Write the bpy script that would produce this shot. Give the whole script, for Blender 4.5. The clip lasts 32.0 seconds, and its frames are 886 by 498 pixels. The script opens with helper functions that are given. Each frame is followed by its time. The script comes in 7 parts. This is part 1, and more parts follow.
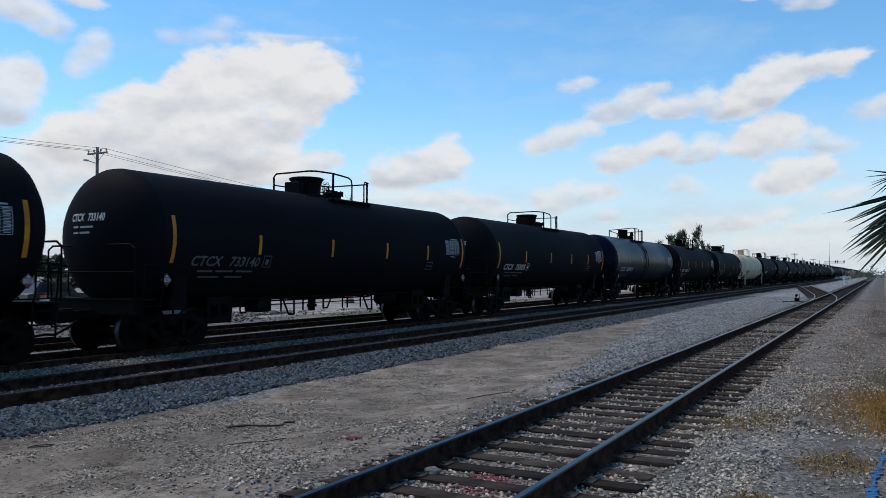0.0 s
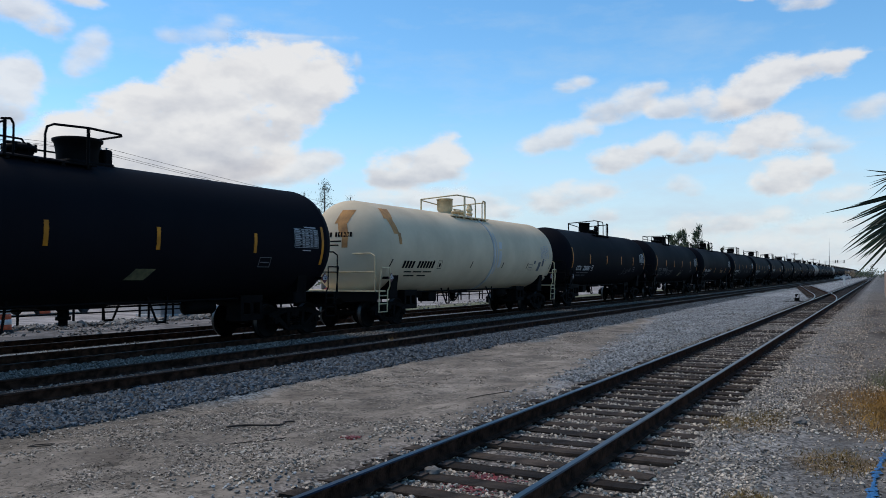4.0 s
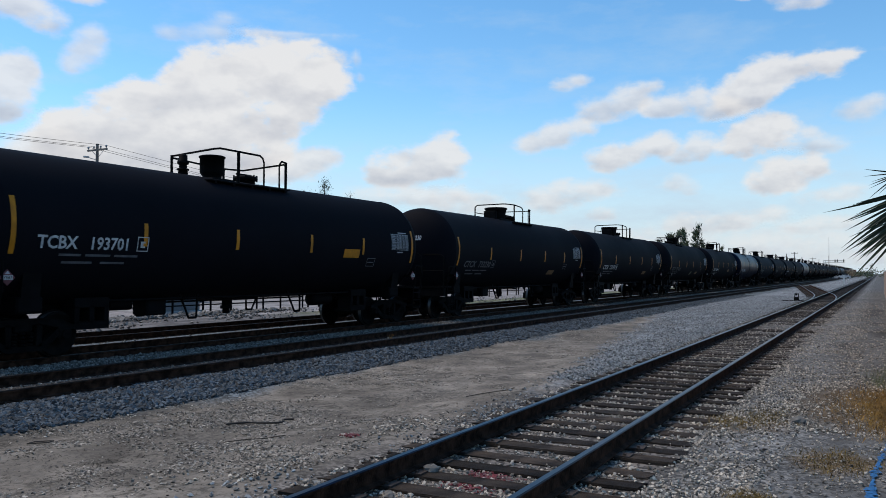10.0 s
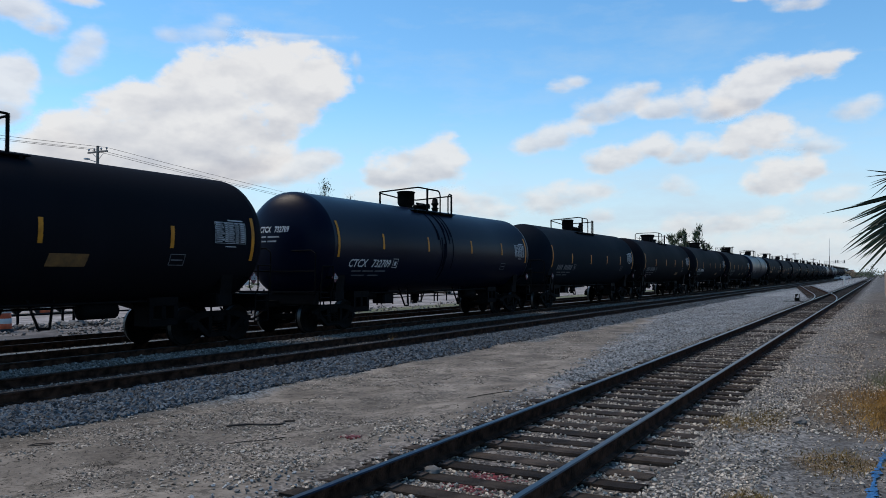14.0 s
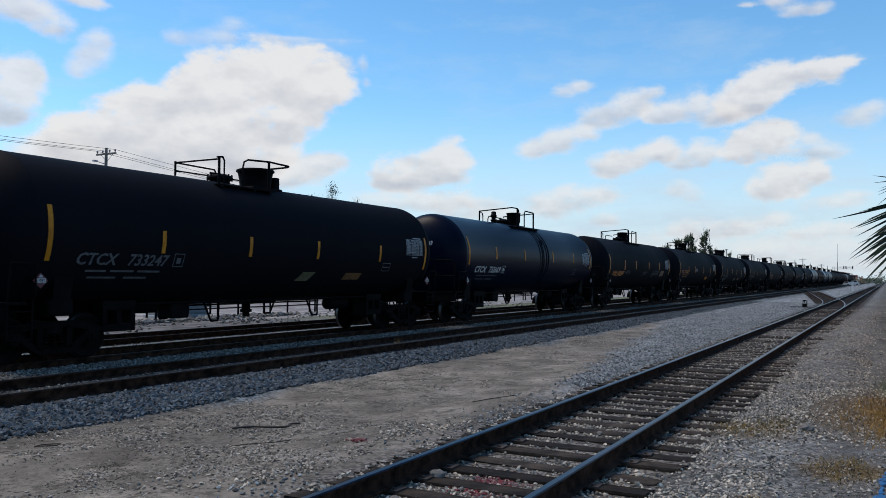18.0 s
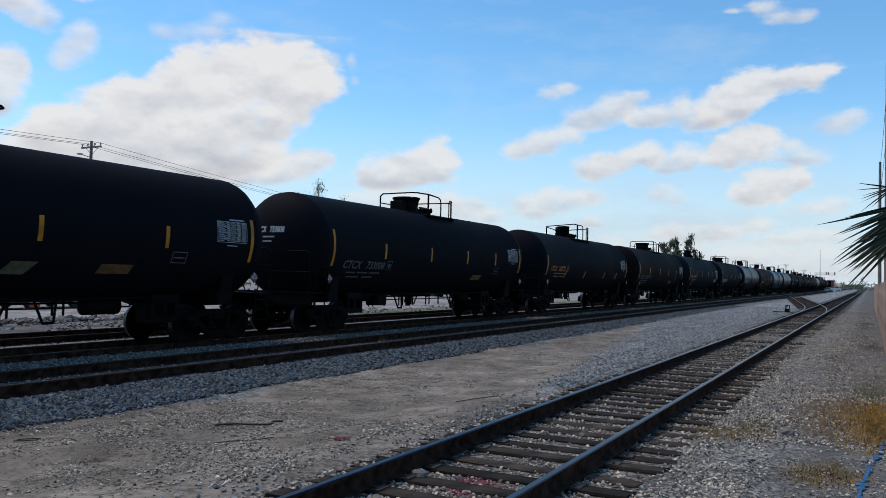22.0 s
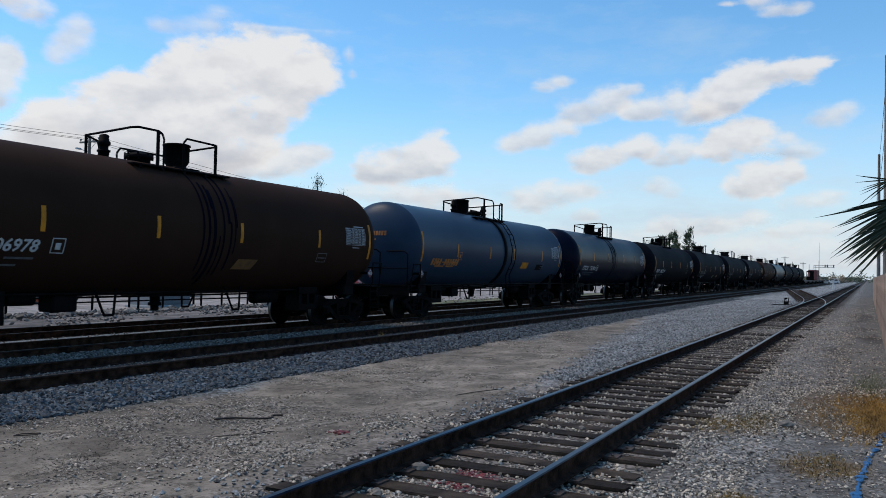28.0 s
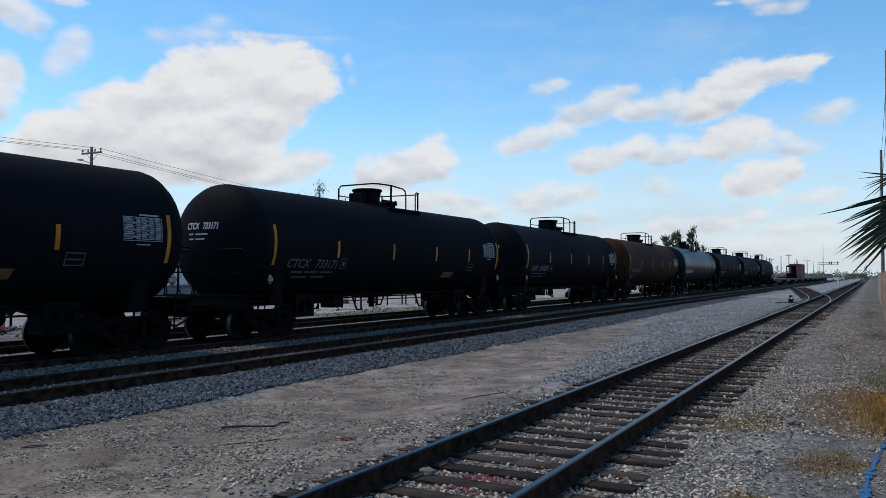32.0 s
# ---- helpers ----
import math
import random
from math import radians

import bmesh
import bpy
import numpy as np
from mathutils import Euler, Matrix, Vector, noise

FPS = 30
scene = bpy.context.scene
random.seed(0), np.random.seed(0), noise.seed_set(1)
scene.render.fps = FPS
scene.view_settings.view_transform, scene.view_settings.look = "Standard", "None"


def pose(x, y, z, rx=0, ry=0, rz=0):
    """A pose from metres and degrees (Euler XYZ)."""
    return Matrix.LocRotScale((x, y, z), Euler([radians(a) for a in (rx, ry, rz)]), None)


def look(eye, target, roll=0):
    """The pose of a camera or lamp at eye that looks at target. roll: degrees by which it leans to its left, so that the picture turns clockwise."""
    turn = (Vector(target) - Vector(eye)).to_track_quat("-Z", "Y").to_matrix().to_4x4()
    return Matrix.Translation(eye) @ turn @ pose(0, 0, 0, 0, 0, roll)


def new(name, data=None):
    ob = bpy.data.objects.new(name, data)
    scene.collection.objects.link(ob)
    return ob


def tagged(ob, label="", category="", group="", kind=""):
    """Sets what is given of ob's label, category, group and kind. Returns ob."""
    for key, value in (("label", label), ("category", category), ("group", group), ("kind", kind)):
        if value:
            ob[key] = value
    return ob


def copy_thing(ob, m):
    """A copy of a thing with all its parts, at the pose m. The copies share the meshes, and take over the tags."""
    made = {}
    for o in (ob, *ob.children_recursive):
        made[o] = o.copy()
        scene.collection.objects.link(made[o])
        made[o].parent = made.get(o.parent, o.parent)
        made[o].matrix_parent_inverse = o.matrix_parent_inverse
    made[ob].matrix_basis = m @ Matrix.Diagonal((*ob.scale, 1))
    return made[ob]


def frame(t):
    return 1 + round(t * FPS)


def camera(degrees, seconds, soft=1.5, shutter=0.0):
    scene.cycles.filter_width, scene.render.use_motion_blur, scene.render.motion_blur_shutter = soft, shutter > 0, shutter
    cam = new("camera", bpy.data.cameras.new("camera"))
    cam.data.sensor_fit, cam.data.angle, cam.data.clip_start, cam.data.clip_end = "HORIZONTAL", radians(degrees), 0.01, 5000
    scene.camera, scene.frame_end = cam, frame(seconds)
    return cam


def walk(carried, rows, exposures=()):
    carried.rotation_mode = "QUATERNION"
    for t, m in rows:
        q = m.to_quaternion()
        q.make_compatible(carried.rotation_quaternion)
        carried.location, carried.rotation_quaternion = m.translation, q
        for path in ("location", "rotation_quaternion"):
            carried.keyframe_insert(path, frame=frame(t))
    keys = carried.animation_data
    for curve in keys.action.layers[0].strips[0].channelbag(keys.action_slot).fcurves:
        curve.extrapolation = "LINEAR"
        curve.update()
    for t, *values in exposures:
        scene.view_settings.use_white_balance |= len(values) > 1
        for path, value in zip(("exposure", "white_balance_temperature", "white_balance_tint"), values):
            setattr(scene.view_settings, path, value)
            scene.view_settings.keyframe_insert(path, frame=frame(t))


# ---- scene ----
EYE = Vector((0.0, 0.0, 1.922))


def aim(yaw, pitch, roll):
    """The camera's pose at its fixed stand, from degrees."""
    a, b = radians(yaw), radians(pitch)
    return look(EYE, EYE + Vector((math.cos(b) * math.cos(a), math.cos(b) * math.sin(a), math.sin(b))), roll)


cam = camera(57.64, 32.0, soft=0.80, shutter=0.03)
walk(cam, [(row[0], aim(*row[1:])) for row in (
    (0, 28.460, 1.804, -0.021), (0.5, 28.459, 1.828, 0.011), (1, 28.461, 1.817, -0.014), (1.5, 28.466, 1.828, 0.020),
    (2, 28.464, 1.776, 0.006), (2.5, 28.482, 1.830, 0.000), (3, 28.469, 1.777, -0.001), (3.5, 28.471, 1.770, 0.012),
    (5.5, 28.415, 1.813, -0.060), (6, 28.427, 1.829, 0.009), (6.5, 28.432, 1.830, 0.003), (7, 28.396, 1.828, 0.006),
    (7.5, 28.353, 1.828, 0.020), (8, 28.445, 1.824, -0.004), (8.5, 28.440, 1.698, 0.126), (9, 28.441, 1.649, 0.175),
    (9.5, 28.441, 1.649, 0.175), (10, 28.441, 1.649, 0.175), (10.5, 28.478, 1.607, 0.095), (11, 28.474, 1.688, 0.069),
    (11.5, 28.475, 1.694, 0.072), (12, 28.501, 1.712, 0.239), (12.5, 28.501, 1.665, 0.239), (13, 28.487, 1.650, 0.154),
    (13.5, 28.496, 1.708, 0.170), (14, 28.474, 1.747, 0.071), (14.5, 28.476, 1.740, 0.080), (16.5, 29.076, 1.789, 0.141),
    (17, 29.073, 1.873, 0.082), (17.5, 29.112, 1.975, 0.211), (18, 28.943, 2.001, 0.415), (18.5, 28.620, 2.064, 0.200),
    (19, 28.524, 1.967, 0.368), (19.5, 28.280, 1.796, 1.012), (20, 28.359, 1.727, 1.076), (20.5, 28.422, 1.593, 0.737),
    (21, 28.294, 1.725, 0.991), (21.5, 28.033, 1.918, 1.298), (22, 27.950, 1.991, 1.327), (22.5, 27.908, 1.870, 1.280),
    (23, 27.826, 1.829, 1.293), (23.5, 27.813, 1.811, 1.288), (24, 27.798, 1.824, 1.315), (24.5, 27.793, 1.827, 1.406),
    (25, 27.722, 1.779, 1.319), (25.5, 27.705, 1.802, 1.405), (27.5, 27.753, 1.682, 1.405), (28, 27.881, 1.546, 1.164),
    (28.5, 27.930, 1.658, 0.835), (29, 28.089, 1.802, 0.270), (29.5, 28.083, 1.823, 0.231), (30, 28.092, 1.710, 0.251),
    (30.5, 28.066, 1.674, 0.174), (31, 28.074, 1.861, 0.137), (31.5, 28.084, 1.849, 0.113), (32, 28.103, 1.845, 0.074),
)])

# ---- light ----
SUN_AZ, SUN_EL = 100.0, 58.0
world = bpy.data.worlds.new("sky")
scene.world = world
world.use_nodes = True
wt = world.node_tree
sky = wt.nodes.new("ShaderNodeTexSky")
sky.sky_type = "NISHITA"
sky.sun_disc = False
sky.sun_elevation = radians(SUN_EL)
sky.sun_rotation = radians(90.0 - SUN_AZ)
sky.air_density, sky.dust_density, sky.ozone_density = 1.0, 0.0, 3.5
wt.nodes["Background"].inputs["Strength"].default_value = 0.16
tint = wt.nodes.new("ShaderNodeHueSaturation")
tint.inputs["Hue"].default_value, tint.inputs["Saturation"].default_value, tint.inputs["Value"].default_value = 0.493, 1.19, 1.10
wt.links.new(sky.outputs["Color"], tint.inputs["Color"])
# pale haze towards the horizon
where = wt.nodes.new("ShaderNodeTexCoord")
axis = wt.nodes.new("ShaderNodeSeparateXYZ")
wt.links.new(where.outputs["Generated"], axis.inputs[0])
low = wt.nodes.new("ShaderNodeMapRange")
low.interpolation_type = "SMOOTHSTEP"
low.inputs["From Min"].default_value, low.inputs["From Max"].default_value = 0.0, 0.22
low.inputs["To Min"].default_value, low.inputs["To Max"].default_value = 0.9, 0.0
wt.links.new(axis.outputs["Z"], low.inputs["Value"])
haze = wt.nodes.new("ShaderNodeMix")
haze.data_type = "RGBA"
haze.inputs[7].default_value = (3.45, 4.25, 5.0, 1)
# thin streaks of veil, denser low down
streak = wt.nodes.new("ShaderNodeMapping")
streak.inputs["Scale"].default_value = (1.0, 1.0, 3.2)
wt.links.new(where.outputs["Generated"], streak.inputs["Vector"])
veil = wt.nodes.new("ShaderNodeTexNoise")
veil.inputs["Scale"].default_value, veil.inputs["Detail"].default_value, veil.inputs["Roughness"].default_value = 7.0, 6, 0.6
wt.links.new(streak.outputs["Vector"], veil.inputs["Vector"])
thick = wt.nodes.new("ShaderNodeMapRange")
thick.inputs["From Min"].default_value, thick.inputs["From Max"].default_value = 0.48, 0.75
thick.inputs["To Min"].default_value, thick.inputs["To Max"].default_value = 0.0, 0.30
wt.links.new(veil.outputs["Fac"], thick.inputs["Value"])
both = wt.nodes.new("ShaderNodeMath")
both.use_clamp = True
wt.links.new(low.outputs["Result"], both.inputs[0])
wt.links.new(thick.outputs["Result"], both.inputs[1])
wt.links.new(both.outputs[0], haze.inputs[0])
wt.links.new(tint.outputs["Color"], haze.inputs[6])
wt.links.new(haze.outputs[2], wt.nodes["Background"].inputs["Color"])
sun_data = bpy.data.lights.new("sun", "SUN")
sun_data.energy, sun_data.angle, sun_data.color = 2.8, radians(25.0), (1.0, 0.855, 0.70)
sun = new("sun", sun_data)
sun.matrix_world = look((0, 0, 60), (-60 * math.cos(radians(SUN_AZ)) / math.tan(radians(SUN_EL)),
                                     -60 * math.sin(radians(SUN_AZ)) / math.tan(radians(SUN_EL)), 0))
scene.view_settings.exposure = 0.0
CLOUD_GLOW = 0.82


# ---- materials ----
def mat(name, color, rough=0.7, metal=0.0, vary=0.25, scale=6.0, bump=0.0, fine=60.0, coat=0.0, tone=None, rand=0.0, island=0.0, use_ob=False, spec=0.5):
    """A surface with stains at a large scale and grain at a fine one."""
    m = bpy.data.materials.new(name)
    m.use_nodes = True
    nt = m.node_tree
    n, ln = nt.nodes, nt.links
    b = n["Principled BSDF"]
    b.inputs["Metallic"].default_value = metal
    b.inputs["Coat Weight"].default_value = coat
    b.inputs["Specular IOR Level"].default_value = spec
    geo = n.new("ShaderNodeTexCoord")
    big = n.new("ShaderNodeTexNoise")
    big.inputs["Scale"].default_value, big.inputs["Detail"].default_value = scale, 6
    small = n.new("ShaderNodeTexNoise")
    small.inputs["Scale"].default_value, small.inputs["Detail"].default_value = fine, 3
    ln.new(geo.outputs["Object"], big.inputs["Vector"])
    ln.new(geo.outputs["Object"], small.inputs["Vector"])
    mix = n.new("ShaderNodeMix")
    mix.data_type = "RGBA"
    low = tuple(c * (1 - vary) for c in color) if tone is None else tone
    high = tuple(min(1.0, c * (1 + vary)) for c in color)
    mix.inputs[6].default_value, mix.inputs[7].default_value = (*low, 1), (*high, 1)
    ramp = n.new("ShaderNodeMapRange")
    ramp.inputs["From Min"].default_value, ramp.inputs["From Max"].default_value = 0.35, 0.68
    ln.new(big.outputs["Fac"], ramp.inputs["Value"])
    add = n.new("ShaderNodeMath")
    add.operation = "MULTIPLY_ADD"
    add.use_clamp = True
    add.inputs[1].default_value, add.inputs[2].default_value = 0.5, -0.25
    ln.new(small.outputs["Fac"], add.inputs[0])
    add2 = n.new("ShaderNodeMath")
    add2.operation = "ADD"
    add2.use_clamp = True
    ln.new(ramp.outputs["Result"], add2.inputs[0])
    ln.new(add.outputs[0], add2.inputs[1])
    ln.new(add2.outputs[0], mix.inputs[0])
    out = mix.outputs[2]
    if use_ob:
        info = n.new("ShaderNodeObjectInfo")
        mul = n.new("ShaderNodeMix")
        mul.data_type, mul.blend_type = "RGBA", "MULTIPLY"
        mul.inputs[0].default_value = 1.0
        ln.new(info.outputs["Color"], mul.inputs[6])
        ln.new(out, mul.inputs[7])
        out = mul.outputs[2]
    if rand or island:
        hsv = n.new("ShaderNodeHueSaturation")
        src = n.new("ShaderNodeObjectInfo").outputs["Random"] if rand else n.new("ShaderNodeNewGeometry").outputs["Random Per Island"]
        r = n.new("ShaderNodeMapRange")
        r.inputs["To Min"].default_value, r.inputs["To Max"].default_value = 1 - (rand or island), 1 + (rand or island)
        ln.new(src, r.inputs["Value"])
        ln.new(r.outputs["Result"], hsv.inputs["Value"])
        ln.new(out, hsv.inputs["Color"])
        out = hsv.outputs["Color"]
    ln.new(out, b.inputs["Base Color"])
    rr = n.new("ShaderNodeMapRange")
    rr.inputs["To Min"].default_value, rr.inputs["To Max"].default_value = rough * 0.85, min(1.0, rough * 1.15)
    ln.new(big.outputs["Fac"], rr.inputs["Value"])
    ln.new(rr.outputs["Result"], b.inputs["Roughness"])
    if bump:
        bp = n.new("ShaderNodeBump")
        bp.inputs["Strength"].default_value, bp.inputs["Distance"].default_value = bump, 0.02
        ln.new(small.outputs["Fac"], bp.inputs["Height"])
        ln.new(bp.outputs["Normal"], b.inputs["Normal"])
    return m


M_TANK = mat("tank_paint", (0.9, 0.9, 0.9), 0.68, vary=0.12, scale=0.7, fine=9.0, use_ob=True, bump=0.03, spec=0.025)
M_TANKGLOSS = mat("glossy_tank_paint", (0.9, 0.9, 0.9), 0.36, vary=0.12, scale=0.7, fine=9.0, use_ob=True, bump=0.02, spec=0.06)
# near-black base colours for the fittings, underframe and running gear
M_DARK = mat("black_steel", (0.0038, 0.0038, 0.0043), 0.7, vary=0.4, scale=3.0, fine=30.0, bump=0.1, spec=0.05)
M_TRUCK = mat("near_black_cast_steel", (0.0046, 0.0043, 0.0042), 0.85, vary=0.5, scale=5.0, fine=40.0, bump=0.3, spec=0.06)
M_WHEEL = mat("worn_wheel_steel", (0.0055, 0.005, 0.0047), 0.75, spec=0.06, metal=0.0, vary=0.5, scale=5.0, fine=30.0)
M_TREAD = mat("polished_tread", (0.06, 0.06, 0.06), 0.4, metal=1.0, vary=0.1)
M_YELLOW = mat("amber_reflector", (0.46, 0.17, 0.007), 0.5, vary=0.25, scale=4.0, spec=0.2)
M_WHITE = mat("white_stencil", (0.44, 0.44, 0.44), 0.6, vary=0.25, scale=9.0)
M_HEADMARK = mat("fresh_white_stencil", (0.5, 0.5, 0.5), 0.6, vary=0.15, scale=9.0)
M_GREYST = mat("faded_stencil", (0.08, 0.08, 0.088), 0.7, vary=0.3, scale=8.0)
M_ORANGE = mat("orange_stencil", (0.33, 0.115, 0.012), 0.6, vary=0.3, scale=8.0)
M_OCHRE = mat("ochre_patch", (0.13, 0.06, 0.014), 0.7, vary=0.35, scale=6.0)
M_PALEPATCH = mat("faded_lime_patch", (0.10, 0.095, 0.045), 0.7, vary=0.4, scale=6.0)
M_PANEL = mat("small_white_lettering", (0.30, 0.30, 0.31), 0.6, vary=0.3, scale=12.0)
M_CARD = mat("soiled_placard_card", (0.42, 0.41, 0.41), 0.6, vary=0.2)
M_CREAM = mat("cream_fittings_paint", (0.52, 0.42, 0.25), 0.7, vary=0.3, scale=3.0)
M_SCRAWL = mat("faded_spray_paint", (0.05, 0.05, 0.055), 0.7, vary=0.4, scale=8.0)
M_RED = mat("red_placard", (0.11, 0.018, 0.025), 0.6, vary=0.2)
M_STAIN = mat("oily_stain", (0.0026, 0.0036, 0.0085), 0.8, vary=0.3, scale=2.0, spec=0.02)
M_RUST = mat("rust_stain", (0.40, 0.19, 0.06), 0.8, vary=0.35, scale=3.0)
M_RAILSIDE = mat("rusty_rail_steel", (0.034, 0.0175, 0.0115), 0.9, vary=0.7, scale=7.0, fine=40.0, bump=0.6, spec=0.06)
M_RAILTOP = mat("bright_rail_head", (0.013, 0.017, 0.030), 0.34, metal=1.0, vary=0.5, scale=5.0, fine=20.0)
M_RAILDULL = mat("dull_rail_head", (0.012, 0.0084, 0.0066), 0.7, vary=0.4, scale=2.0, fine=20.0, spec=0.2)
M_TIE = mat("creosoted_tie", (0.034, 0.026, 0.020), 0.9, vary=0.7, scale=3.5, fine=60.0, bump=0.9, rand=0.5, spec=0.15)
M_PLATE = mat("tie_plate_steel", (0.045, 0.03, 0.022), 0.8, vary=0.3)
M_BALLAST = mat("blue_grey_granite", (0.058, 0.072, 0.083), 0.85, vary=0.4, scale=30.0, island=0.85)
M_DUSTY = mat("dusty_grey_granite", (0.135, 0.122, 0.105), 0.9, vary=0.4, scale=30.0, island=0.75)
M_GREYGRAVEL = mat("blue_grey_gravel", (0.2112, 0.2192, 0.2152), 0.9, vary=0.35, scale=30.0, island=0.75)
M_GRAVEL = mat("pale_limestone", (0.31, 0.27, 0.218), 0.9, vary=0.35, scale=30.0, island=0.85)
M_WOOD = mat("weathered_fence_wood", (0.36, 0.25, 0.185), 0.85, vary=0.3, scale=2.0, fine=30.0, bump=0.3, rand=0.2)
M_POLE = mat("grey_pole_wood", (0.16, 0.14, 0.12), 0.85, vary=0.3, scale=3.0, fine=40.0, bump=0.3)
M_CONC = mat("pale_concrete", (0.42, 0.41, 0.39), 0.85, vary=0.2, scale=1.5, bump=0.1)
M_GALV = mat("galvanised_steel", (0.32, 0.33, 0.34), 0.5, metal=0.6, vary=0.2)
M_FROND = mat("palm_green", (0.018, 0.03, 0.011), 0.7, vary=0.35, scale=5.0, rand=0.3)
M_DRYFROND = mat("dead_frond", (0.20, 0.15, 0.09), 0.85, vary=0.4, scale=8.0)
M_LEAF = mat("pine_foliage", (0.045, 0.065, 0.03), 0.8, vary=0.4, scale=3.0, island=0.4)
M_BARK = mat("bark", (0.12, 0.10, 0.08), 0.9, vary=0.3, bump=0.4)
M_OLIVE = mat("olive_weed", (0.13, 0.085, 0.018), 0.85, vary=0.4, scale=3.0, island=0.5)
M_DRYGRASS = mat("dry_grass", (0.22, 0.12, 0.02), 0.85, vary=0.4, scale=3.0, island=0.45)
M_GREENGRASS = mat("green_weed", (0.07, 0.085, 0.03), 0.8, vary=0.4, scale=3.0, island=0.4)
M_BLUE = mat("blue_paint", (0.014, 0.105, 0.26), 0.6, vary=0.2, scale=10.0)
M_REDPAINT = mat("red_spray_paint", (0.14, 0.018, 0.022), 0.8, vary=0.4, scale=20.0)
M_TWIG = mat("dead_twig", (0.035, 0.028, 0.022), 0.9, vary=0.3)
M_WALL = mat("white_wall", (0.62, 0.60, 0.56), 0.8, vary=0.1, scale=0.5)
M_DRYSCRUB = mat("dry_scrub", (0.17, 0.14, 0.10), 0.9, vary=0.4, scale=1.0, island=0.5)
M_TAN = mat("tan_render", (0.30, 0.255, 0.215), 0.85, vary=0.2, scale=0.5)
M_ROOF = mat("grey_roof", (0.22, 0.20, 0.19), 0.8, vary=0.2, scale=0.8)
M_GLASS = mat("dark_glass", (0.02, 0.025, 0.03), 0.1, vary=0.1)
M_TYRE = mat("tyre_rubber", (0.02, 0.02, 0.02), 0.85, vary=0.2)
M_CARPAINT = mat("car_paint", (0.9, 0.9, 0.9), 0.3, vary=0.05, use_ob=True, coat=0.5)
M_BARREL = mat("orange_plastic", (0.6, 0.10, 0.03), 0.6, vary=0.15)
M_CONTAINER = mat("red_container_steel", (0.16, 0.045, 0.04), 0.6, vary=0.25, scale=1.0)
M_BOXGREY = mat("grey_enclosure_paint", (0.23, 0.225, 0.22), 0.6, vary=0.12, scale=1.5)
M_RUBBLE = mat("broken_concrete", (0.15, 0.138, 0.122), 0.9, vary=0.3, scale=5.0, island=0.6)


